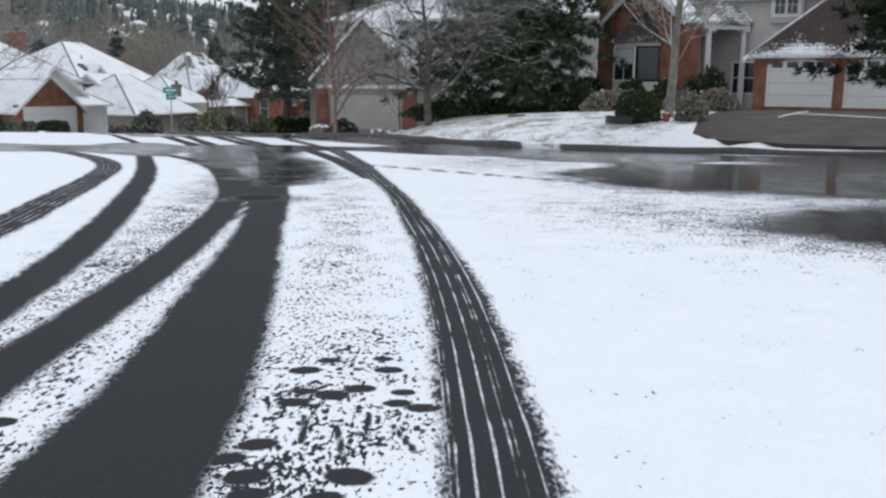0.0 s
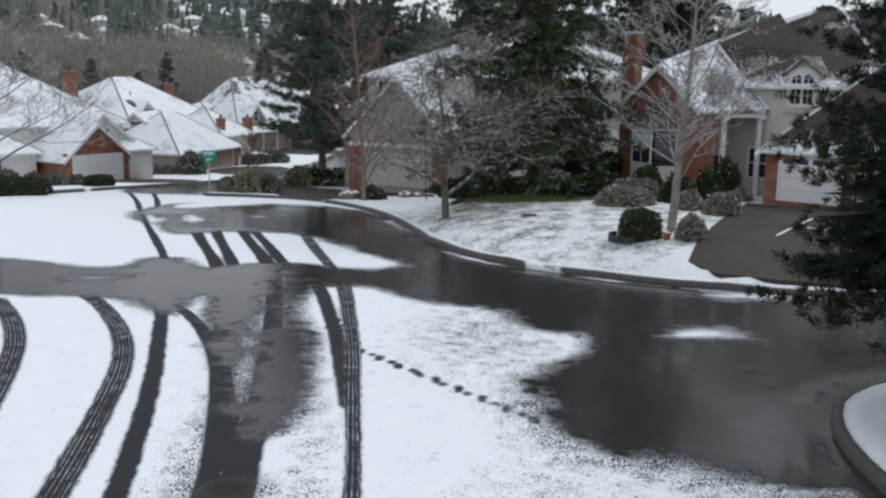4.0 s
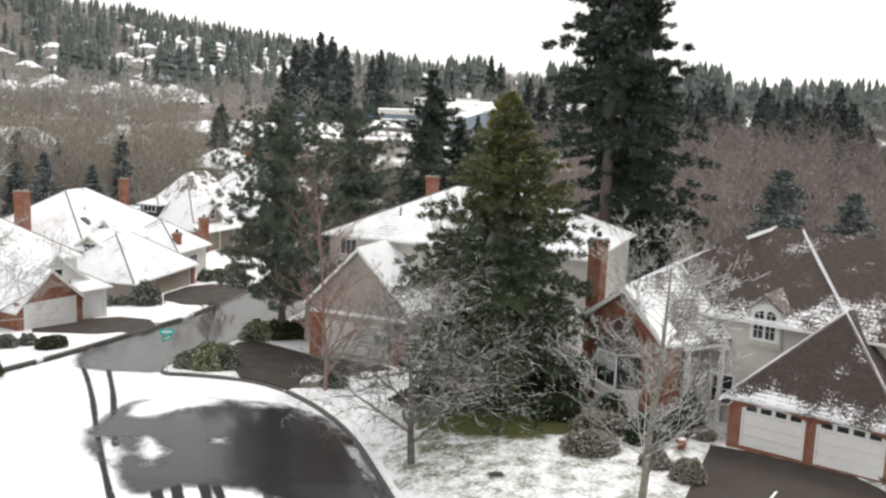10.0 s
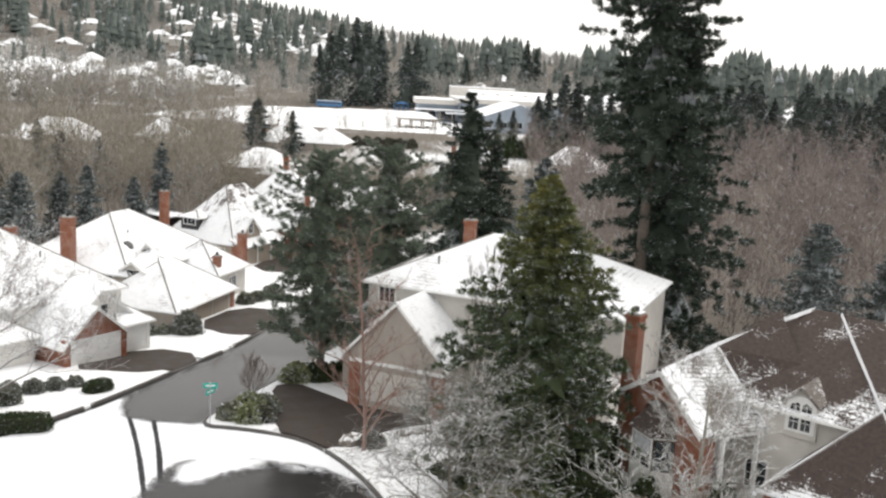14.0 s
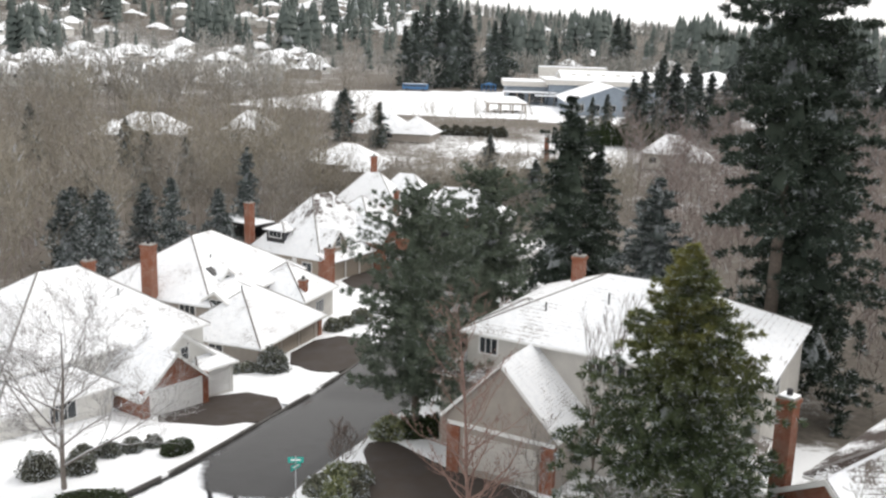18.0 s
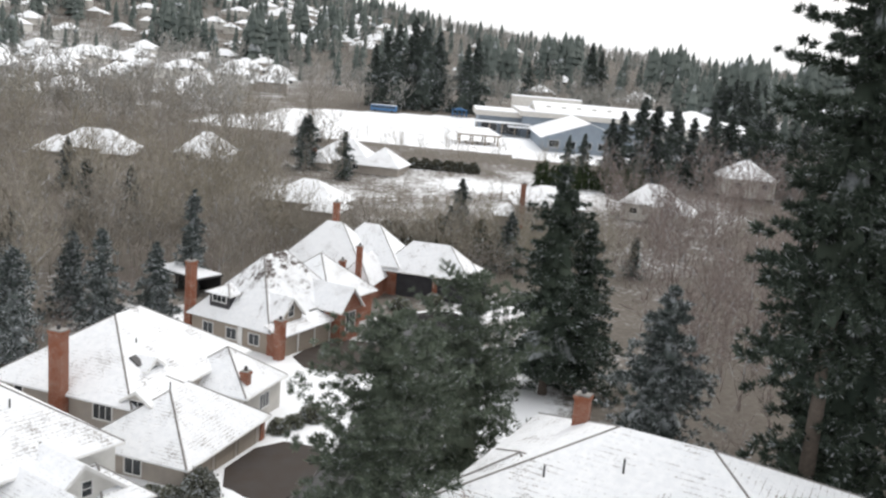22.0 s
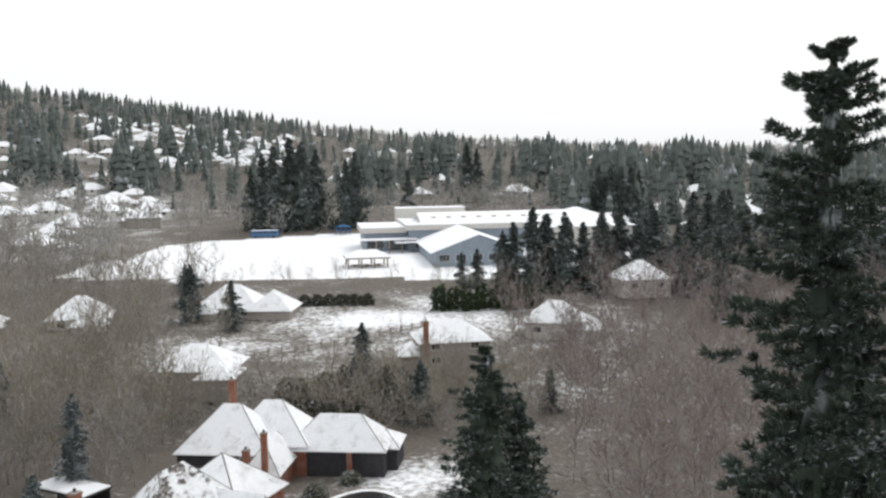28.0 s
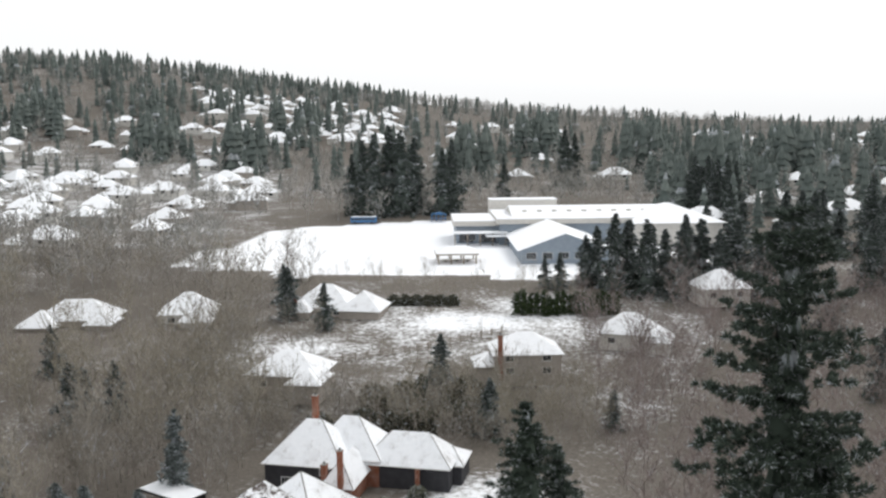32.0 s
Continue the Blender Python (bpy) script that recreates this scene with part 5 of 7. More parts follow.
M["dark_siding"] = siding_mat("charcoal_siding", (0.05, 0.05, 0.055), (0.035, 0.035, 0.04))
house_right()
house_middle()
house_brick_gable()
house_grey()
house_streaked()
house_far_brick()


# ---- the houses across the dip, one plan with differing wings ----
def small_house(x, y, z, rot, w, d, eave, pitch, wall, label, wings=(), group="", chim=None):
    h = thing("house", pose(x, y, z, 0, 0, rot), label, "house", group)
    R = M["snow_roof"]
    block(h, -w / 2, w / 2, -d / 2, d / 2, -1.5, eave, pitch, "x" if w > d else "y", "hip", "hip", wall, R, 0.5, trim=False)
    for wx0, wx1, wy0, wy1, we in wings:
        block(h, wx0, wx1, wy0, wy1, -1.5, we, pitch, "x" if wx1 - wx0 > wy1 - wy0 else "y", "hip", "hip", wall, R, 0.5, trim=False)
    for k in (-0.28, 0.28):
        window(h, facing(k * w, -d / 2, 0.9, "S"), 1.6, 1.2, 2, 1)
        if eave > 4:
            window(h, facing(k * w, -d / 2, 3.4, "S"), 1.6, 1.1, 2, 1)
    if chim:
        chimney(h, *chim)
    return h


A = "neighbourhood across the dip"
small_house(-50, 254, 0.3, -6, 15, 12, 3.0, 0.75, M["siding_tan"], "brick and tan house with snow-covered hip roof", [(5, 15, -7, 4, 2.6), (-7, -2, -9, 0, 2.4)], A, (-6, -7, 0, 5.5))
small_house(-83, 247, -0.5, 12, 13, 11, 3.2, 0.75, M["siding"], "pale house with broken snowy roof", [(-1, 6, -10, 0, 2.2)], A)
small_house(-109, 243, -1.2, 4, 18, 11, 3.0, 0.7, M["siding_tan"], "long low house with snow-covered roof", [(-12, -3, -9, 0, 2.0), (4, 10, -8, 0, 2.4)], A)
small_house(-46, 199, -2.2, -6, 14, 11, 3.4, 0.62, M["siding_tan"], "tan house with snowy hip roof behind bare trees", [(2, 8, -8, 0, 2.6)], A)
small_house(-1, 208, -1.6, 8, 13, 10, 5.0, 0.62, M["siding_tan"], "tan two-storey house with brick chimney", [(-10, -5, -4, 3, 2.6)], A, (-5.5, -5.4, 0, 8.9))
small_house(22, 228, -0.5, -14, 12, 9, 3.4, 0.8, M["siding"], "grey-roofed house half hidden by twigs", [(4, 9, -5, 3, 2.2)], A)
small_house(48, 262, 3.5, 10, 12, 10, 3.4, 0.75, M["siding"], "pale house behind reddish bare trees", (), A)
small_house(-66, 285, 2.5, 0, 9, 7, 2.4, 0.5, M["siding"], "small outbuilding with snowy roof", (), A)


# ---- trees ----
def diamonds(base, along, side, length, width):
    """Small leaf-shaped faces: base, one edge, tip, other edge."""
    tip = base + along * length[:, None]
    m = base + along * (length * 0.45)[:, None]
    v = np.stack([base, m + side * width[:, None], tip, m - side * width[:, None]], 1)
    n = len(base)
    return v.reshape(-1, 3), np.arange(4 * n).reshape(n, 4)


def unit(v):
    return v / np.maximum(np.linalg.norm(v, axis=1), 1e-9)[:, None]


def conifer_leaves(H, R, n, seed, bottom=0.08, droop=0.35, size=0.6, slim=0.9, gaps=0.3, whorls=26, jit=0.008, lift=0.0, core=0.5, boughs=0, width=0.22, fuzz=0.5, clumps=0, shoulder=0.0):
    """Boughs in loose whorls, each strung with soft clumps of short leafy tufts; the tips turn up, the crown keeps gaps."""
    n = int(n * 1.75)
    rng = np.random.default_rng(seed)
    nb = int(min(max(30, n / 70), 190)) if not boughs else boughs
    lev = bottom + (1 - bottom) * rng.random(nb) ** 0.85
    lev = np.clip(np.round(lev * whorls) / whorls + rng.normal(0, max(jit, 0.4 / whorls), nb), bottom, 0.985)
    az = rng.random(nb) * 2 * np.pi
    lob = 1 + gaps * np.sin(az * 2 + lev * 9 + seed) * 0.5 + rng.normal(0, gaps * 0.45, nb)
    rel = (1 - lev) / (1 - bottom)
    # a shoulder draws the lowest boughs in again, as on a rounded pine
    shape = rel ** slim * (1 - shoulder * np.clip((rel - 0.7) / 0.3, 0, 1) ** 2)
    reach = R * shape * np.clip(lob, 0.35, 1.5) + 0.1 * size
    rise = 0.30 - 0.55 * (1 - lev)
    C = clumps or (9 if n > 20000 else 5)
    fc = (np.arange(C)[None, :] + rng.random((nb, C))) / C
    fc = fc ** 0.7
    fork = reach[:, None] * 0.24 * (1.2 - fc) * rng.normal(0, 1, (nb, C))
    rc = np.minimum(size * 0.85, R * 0.16) * (0.55 + 0.7 * rng.random((nb, C))) * (0.28 + 0.72 * np.sqrt(rel[:, None])) * (1.15 - 0.5 * fc)
    zc = lev[:, None] * H + reach[:, None] * fc * rise[:, None] - droop * (1.25 - 0.85 * lev[:, None]) * reach[:, None] * fc ** 2 * 0.9 + lift * reach[:, None] * fc ** 3 * 0.35
    out = np.stack([np.cos(az), np.sin(az), np.zeros(nb)], 1)
    sidev = np.stack([-np.sin(az), np.cos(az), np.zeros(nb)], 1)
    k, c = rng.integers(0, nb, n), rng.integers(0, C, n)
    d = unit(rng.normal(0, 1, (n, 3)))
    ball = d * (rng.random(n) ** 0.45 * rc[k, c])[:, None] * np.array([1.0, 1.0, 0.62])
    base = out[k] * (reach[k] * fc[k, c])[:, None] + sidev[k] * fork[k, c][:, None] + ball
    base[:, 2] += zc[k, c] + rng.normal(0, 0.12 * fuzz * size, n)
    way = d * 0.8 + out[k] * 0.55 + sidev[k] * (np.sign(fork[k, c]) * 0.3)[:, None]
    way[:, 2] += 0.12 + lift * 0.5 - droop * 0.35 * fc[k, c]
    way = unit(way + rng.normal(0, 0.2, (n, 3)))
    across = unit(np.cross(way, rng.normal(0, 0.7, (n, 3)) + [0, 0, 1]))
    length = size * (0.45 + 0.6 * rng.random(n)) * (0.42 + 0.58 * np.sqrt(rel[k]))
    v = np.stack([base - across * (length * width)[:, None], base + across * (length * width)[:, None], base + way * length[:, None]], 1).reshape(-1, 3)
    q = np.arange(len(v)).reshape(-1, 3)
    cv, cq = tiers(H, R * core, seed, bottom + 0.05, slim, 9 if core < 0.7 else 30, 8 if core < 0.7 else 26)
    return np.vstack([v, cv]), np.vstack([q, cq + len(v)])


def tiers(H, R, seed, bottom=0.05, slim=0.85, rows=6, points=8, kite=False):
    """Drooping ragged skirts of boughs, one over another."""
    rng = np.random.default_rng(seed + 500)
    V, F = [], []
    for i in range(rows):
        lo = bottom + (1 - bottom) * i / rows
        hi = min(1.0, lo + (1 - bottom) * 1.9 / rows)
        r = R * ((1 - lo) / (1 - bottom)) ** slim
        a0 = rng.random() * 6.28
        k = len(V)
        V.append((rng.normal(0, 0.05) * r, rng.normal(0, 0.05) * r, hi * H))
        for j in range(points):
            for f, w in ((0.0, 0.62), (0.5, 1.0)):
                a = a0 + 2 * math.pi * (j + f) / points + rng.normal(0, 0.1)
                rr = r * w * rng.uniform(0.75, 1.2)
                V.append((rr * math.cos(a), rr * math.sin(a), lo * H + rng.normal(0.0, 0.012) * H - (0.015 * H if f else 0.0)))
        for j in range(points):
            p, t, q = k + 1 + 2 * j, k + 2 + 2 * j, k + 1 + 2 * ((j + 1) % points)
            F += [(k, p, t, q)] if kite else [(k, p, t), (k, t, q)]
    return np.array(V, float), np.array(F)


def trunk_mesh(H, r, material, seed=0, sides=9, lean=0.0):
    rng = np.random.default_rng(seed)
    n = 9
    V, Q = [], []
    off = np.cumsum(rng.normal(0, r * 0.12, (n, 2)), 0)
    off -= off[0]
    for i in range(n):
        f = i / (n - 1)
        rr = r * (1 - 0.93 * f) * (1 + 0.5 * max(0, 0.06 - f) / 0.06)
        for j in range(sides):
            a = 2 * math.pi * j / sides
            V.append((off[i, 0] + rr * math.cos(a), off[i, 1] + rr * math.sin(a), f * H - (0.4 if i == 0 else 0)))
    for i in range(n - 1):
        for j in range(sides):
            Q.append((i * sides + j, i * sides + (j + 1) % sides, (i + 1) * sides + (j + 1) % sides, (i + 1) * sides + j))
    return mesh_np("trunk", V, Q, material, True)


def conifer(x, y, H, R, n, seed, material, label, name="conifer", trunk=None, z=None, group="", bark="bark", **kw):
    t = thing(name, pose(x, y, zland(x, y) + 0.1 if z is None else z), label, "tree", group)
    part_mesh("trunk", trunk_mesh(H * 0.97, trunk or H * 0.013 + 0.06, M[bark], seed), t)
    v, q = conifer_leaves(H, R, n, seed, **kw)
    part_mesh("crown", mesh_np("crown", v, q, material), t)
    return t


def limbs(H, seed, levels=4, first=0.16, spread=0.9, kids=(7, 6, 5, 4), curve=0.25, up=0.25, ratio=0.55, trunk_r=0.14, sub=4, limit=9000, leader=True, droop=0.0, thin=0.6):
    """Segments of a bare tree as (from, to, radius, radius) rows."""
    rng = np.random.default_rng(seed)
    segs = []
    todo = [(np.zeros(3), np.array([rng.normal(0, 0.04), rng.normal(0, 0.04), 1.0]), H * (1.0 if leader else 0.4), trunk_r, 0)]
    while todo and len(segs) < limit:
        p, d, L, r, lv = todo.pop(0)
        n = sub + (3 if lv == 0 else 0)
        pts, dirs = [p], [d]
        for i in range(n):
            d = d + rng.normal(0, curve * (0.35 if lv == 0 else 1.0) / n ** 0.5, 3)
            d[2] += (up if lv else 0.1) / n - droop * (lv >= 2) / n
            d = d / np.linalg.norm(d)
            p = p + d * L / n
            pts.append(p)
            dirs.append(d)
        r1 = r * (0.25 if lv else 0.18)
        for i in range(n):
            a, b = r + (r1 - r) * i / n, r + (r1 - r) * (i + 1) / n
            segs.append((*pts[i], *pts[i + 1], a, b))
        if lv >= levels:
            continue
        m = kids[min(lv, len(kids) - 1)]
        lo = first if lv == 0 else 0.25
        for c in range(m):
            f = lo + (0.97 - lo) * (c + rng.random()) / m
            i = min(n - 1, int(f * n))
            q = pts[i] + (pts[i + 1] - pts[i]) * (f * n - i)
            az = rng.random() * 2 * math.pi if lv else (c * 2.4 + rng.normal(0, 0.4))
            ax = np.array([math.cos(az), math.sin(az), 0.0])
            if lv:
                ax = ax - dirs[i] * (ax @ dirs[i]) + rng.normal(0, 0.2, 3)
                ax[2] *= 0.6
            nd = dirs[i] * (1 - spread * 0.55) + ax * spread * 0.8
            nd[2] += 0.15
            nd = nd / np.linalg.norm(nd)
            LL = L * ratio * (1.15 - 0.55 * f if lv == 0 else 1.0 - 0.4 * f) * (0.75 + 0.5 * rng.random())
            todo.append((q, nd, LL, max(0.006, (r + (r1 - r) * f) * (thin if lv == 0 else 0.6)), lv + 1))
    return np.array(segs)


def tubes(segs, sides=3, least=0.009):
    a, b = segs[:, :3], segs[:, 3:6]
    d = unit(b - a)
    ref = np.where(np.abs(d[:, 2:3]) > 0.9, np.array([[1.0, 0, 0]]), np.array([[0, 0, 1.0]]))
    u = unit(np.cross(d, ref))
    w = np.cross(d, u)
    ra, rb = np.maximum(segs[:, 6], least), np.maximum(segs[:, 7], least)
    n = len(segs)
    V = np.empty((n, 2 * sides, 3))
    for j in range(sides):
        t = 2 * math.pi * j / sides
        o = u * math.cos(t) + w * math.sin(t)
        V[:, j] = a + o * ra[:, None]
        V[:, sides + j] = b + o * rb[:, None]
    base = (np.arange(n) * 2 * sides)[:, None]
    Q = np.concatenate([base + np.array([[j, (j + 1) % sides, sides + (j + 1) % sides, sides + j]]) for j in range(sides)])
    return V.reshape(-1, 3), Q


def blades(segs, seed, least=0.012):
    """Thin flat twigs for woods seen from afar."""
    rng = np.random.default_rng(seed)
    a, b = segs[:, :3], segs[:, 3:6]
    d = unit(b - a)
    s = unit(np.cross(d, rng.normal(0, 1, a.shape)))
    ra = np.maximum(segs[:, 6:7], least)
    V = np.stack([a - s * ra * 1.2, a + s * ra * 1.2, b], 1).reshape(-1, 3)
    return V, np.arange(len(V)).reshape(-1, 3)


def bare_tree(x, y, label, segs, material, name="bare_tree", split=0.05, z=None, rot=0.0, group=""):
    """Trunk and limbs as one part, the fine twigs as another."""
    t = thing(name, pose(x, y, zland(x, y) + 0.05 if z is None else z, 0, 0, rot), label, "tree", group)
    thick = segs[:, 6] > split
    v, q = tubes(segs[thick], 7)
    part_mesh("trunk", mesh_np("trunk", v, q, material, True), t)
    v, q = tubes(segs[~thick], 3)
    part_mesh("branchwork", mesh_np("branchwork", v, q, material), t)
    return t


def snow_bark(name, a, c, snow):
    m, nt, b, co = start_mat(name, 0.9, 0.0, 0.2)
    col = ramp_mix(nt, noise_fac(nt, co, 3.0, 0.3, 0.7), a, c)
    lies = calc(nt, "MULTIPLY", remap(nt, normal_z(nt), 0.25, 0.75), noise_fac(nt, co, 2.0, 0.62 - 0.4 * snow, 0.8 - 0.4 * snow))
    nt.links.new(ramp_mix(nt, lies, col, (0.74, 0.76, 0.79)), b.inputs["Base Color"])
    bump(nt, b, noise_fac(nt, co, 15.0, 0.3, 0.7), 0.5, 0.01)
    return m


M["maple_bark"] = snow_bark("grey_lichened_bark_with_snow", (0.17, 0.16, 0.135), (0.095, 0.085, 0.072), 0.5)
M["maple_pale"] = snow_bark("pale_lichened_bark_lined_with_snow", (0.34, 0.33, 0.29), (0.20, 0.185, 0.16), 1.0)
M["twig_brown"] = snow_bark("brown_twigs", (0.16, 0.12, 0.10), (0.10, 0.075, 0.065), 0.25)
M["twig_snow"] = snow_bark("twigs_lined_with_snow", (0.20, 0.18, 0.16), (0.13, 0.11, 0.10), 1.0)

# beside the turning circle
bare_tree(8.5, 35.9, "bare lichen-grey maple with snow on its twigs", limbs(10.1, 11, 4, 0.15, 1.0, (30, 9, 5, 3), 0.38, 0.34, 0.45, 0.185, 3, 18000, thin=0.28), M["maple_pale"], "maple_tree")
bare_tree(-0.64, 42.6, "small spreading bare tree leaning over the lawn", limbs(6.4, 5, 4, 0.16, 1.1, (12, 7, 6, 5), 0.5, 0.05, 0.74, 0.19, 4, 15000, True, 0.3), M["maple_bark"], "ornamental_tree")
bare_tree(-6.4, 56.6, "slim reddish-brown bare tree by the drive", limbs(13.2, 23, 4, 0.06, 0.9, (36, 7, 5, 4), 0.35, 0.28, 0.32, 0.13, 3, 12000), M["bark_red"], "alder_tree")
bare_tree(-31.0, 58.5, "spreading bare tree with snow along its twigs", limbs(10.3, 31, 4, 0.12, 1.0, (18, 9, 6, 5), 0.4, 0.2, 0.6, 0.17, 4, 18000), M["twig_snow"], "bare_tree")
bare_tree(-2.6, 57.8, "upright bare sapling with snowy twigs", limbs(6.0, 41, 3, 0.1, 0.8, (16, 7, 6), 0.3, 0.5, 0.45, 0.05, 3, 4000), M["twig_snow"], "sapling")
bare_tree(0.2, 61.5, "upright leafless tree against the snowy roof", limbs(10.5, 44, 3, 0.2, 0.45, (14, 6, 5), 0.25, 0.8, 0.5, 0.09, 3, 4000), M["twig_brown"], "bare_tree")

conifer(3.7, 51.8, 16.9, 6.3, 90000, 3, M["fir_gold"], "full dark spruce with golden tip and snow-dusted boughs", "spruce_tree", bottom=0.07, droop=0.40, size=0.40, slim=0.76, gaps=0.45, whorls=30, jit=0.016, lift=0.5, boughs=330, core=0.4, width=0.16)
conifer(14.4, 83.0, 46.2, 6.3, 64000, 7, M["fir"], "very tall dark fir with ragged open crown", "fir_tree", trunk=0.62, bottom=0.36, droop=0.38, size=0.58, slim=0.6, gaps=0.95, whorls=17, jit=0.012, core=0.3, boughs=200, lift=0.6, clumps=8, width=0.17)
conifer(17.0, 85.6, 31.0, 6.9, 62000, 17, M["fir"], "tall dense dark fir beside a taller one", "fir_tree", trunk=0.5, bottom=0.1, droop=0.45, size=0.58, slim=0.5, gaps=0.5, whorls=20, jit=0.014, core=0.58, boughs=250, lift=0.5, width=0.18)
conifer(-11.9, 72.5, 18.0, 4.9, 56000, 13, M["pine"], "broad grey-green pine beside the street", "pine_tree", trunk=0.32, bottom=0.17, droop=0.1, size=0.44, slim=0.34, gaps=0.7, whorls=16, jit=0.02, lift=0.6, boughs=210, core=0.3, shoulder=0.35, width=0.13)
conifer(-8.3, 86.0, 18.4, 5.9, 44000, 19, M["pine"], "rounded grey-green pine behind the grey house", "pine_tree", trunk=0.3, bottom=0.12, droop=0.1, size=0.5, slim=0.36, gaps=0.65, whorls=16, jit=0.02, lift=0.6, boughs=200, core=0.3, shoulder=0.3, width=0.13)
conifer(6.1, 92.3, 17.8, 6.0, 34000, 29, M["spruce"], "blue-grey spruce with drooping snow-dusted boughs", "spruce_tree", bottom=0.04, droop=0.5, size=0.5, slim=0.72, gaps=0.5, whorls=13, lift=0.6, width=0.17)
conifer(-1.6, 117.5, 23.8, 7.2, 36000, 37, M["fir"], "tall dark spruce at the wood's edge", "spruce_tree", bottom=0.05, droop=0.5, size=0.6, slim=0.75, gaps=0.5, whorls=14, lift=0.6, width=0.17)
conifer(1.9, 121.0, 18.0, 4.6, 16000, 39, M["fir"], "dark spruce close behind a taller one", "spruce_tree", bottom=0.05, droop=0.5, size=0.6, slim=0.75, gaps=0.5, whorls=12, lift=0.5, width=0.17)
conifer(27.0, 75.5, 14.2, 5.4, 26000, 43, M["spruce"], "young blue-grey spruce dusted with snow", "spruce_tree", bottom=0.02, droop=0.4, size=0.42, slim=0.66, gaps=0.5, lift=0.4, width=0.17)
conifer(31.0, 71.5, 12.8, 4.8, 24000, 47, M["spruce"], "young blue-grey spruce dusted with snow", "spruce_tree", bottom=0.02, droop=0.4, size=0.42, slim=0.66, gaps=0.5, lift=0.4, width=0.17)
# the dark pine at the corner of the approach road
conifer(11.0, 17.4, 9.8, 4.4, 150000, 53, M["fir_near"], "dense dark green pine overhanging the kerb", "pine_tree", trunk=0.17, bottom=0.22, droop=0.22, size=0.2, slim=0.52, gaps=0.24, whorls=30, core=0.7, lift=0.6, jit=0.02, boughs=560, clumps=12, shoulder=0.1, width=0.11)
# behind the street's houses
for k, (x, y, H, R) in enumerate(((-51.6, 122.9, 11.5, 3.4), (-57.2, 127.4, 10.0, 3.2), (-53.5, 108, 12.0, 3.8), (-49.8, 147, 13.5, 3.0), (-60, 112, 11, 3.4), (-64, 121, 10, 3.2), (-46.5, 126, 10, 2.8))):
    conifer(x, y, H, R, 9000, 60 + k, M["spruce"], "narrow spruce with snow on its boughs", "spruce_tree", group="spruces behind the houses", bottom=0.03, droop=0.45, size=0.5, slim=0.75, gaps=0.6, lift=0.3)


# ---- school beyond the dip ----
def school():
    s = thing("school", pose(-24, 356, 4.6, 0, 0, 6), "long pale school building under snow-covered low roofs", "school")
    W, S = M["siding"], M["snow"]
    blue = M["siding_blue"]

    def wing(x0, x1, y0, y1, z1, fascia=1.6, over=1.2):
        part("wall", box_bm(x0, x1, y0, y1, -2, z1), blue, s)
        part("fascia", box_bm(x0 - over, x1 + over, y0 - over, y1 + over, z1, z1 + fascia), W, s, "pale metal fascia")
        part("roof", box_bm(x0 - over + 0.1, x1 + over - 0.1, y0 - over + 0.1, y1 + over - 0.1, z1 + fascia, z1 + fascia + 0.35, bevel=0.1), S, s, "snow-covered flat roof")
    wing(0, 15, 0, 24, 6.2)
    wing(15, 78, -4, 30, 7.2)
    block(s, 20, 74, 0, 26, 7.0, 9.2, 0.22, "x", "gable", "gable", W, S, 0.6, trim=False)
    block(s, 18, 45, -47, -4, -2, 4.0, 0.36, "y", "gable", "gable", blue, S, 1.2, trim=False)
    block(s, 60, 92, -10, 20, -2, 8.0, 0.35, "x", "hip", "hip", W, S, 1.2, trim=False)
    for k in range(7):
        window(s, facing(18.5 + k * 3.2, -4, 1.0, "S"), 2.2, 2.6, 2, 1)
    for k in range(5):
        window(s, facing(21.0 + k * 5.0, -47, 1.0, "S"), 3.0, 2.0, 3, 1)
    for k in range(4):
        window(s, facing(2.2 + k * 3.4, 0, 1.0, "S"), 2.2, 2.4, 2, 1)
    # covered walk in the angle of the wings, dark under its roof
    part("covered_walk_roof", box_bm(-1.5, 17.5, -7.5, -1.3, 4.2, 4.55), S, s)
    for k in range(5):
        part("walk_post", box_bm(-1.0 + 4.4 * k, -0.7 + 4.4 * k, -7.2, -6.9, -1, 4.2), M["taupe_door"], s)
    for x0, x1 in ((1.0, 6.0), (8.0, 14.0)):
        part("dark_glazing", box_bm(x0, x1, -0.06, 0.02, 0.3, 4.0), M["glass"], s)
    for k in range(9):
        part("roof_light", box_bm(24 + 5.4 * k, 25.6 + 5.4 * k, 5.5, 7.0, 10.2, 11.0), M["siding"], s)
    part("roof_plant", box_bm(14, 40, 30, 38, 7, 12.6), W, s)
    part("roof_plant_snow", box_bm(13.8, 40.2, 29.8, 38.2, 12.6, 12.95, bevel=0.1), S, s)
    part("entrance_canopy", box_bm(10, 22, -9, -3, 3.2, 3.7), S, s)
    return s


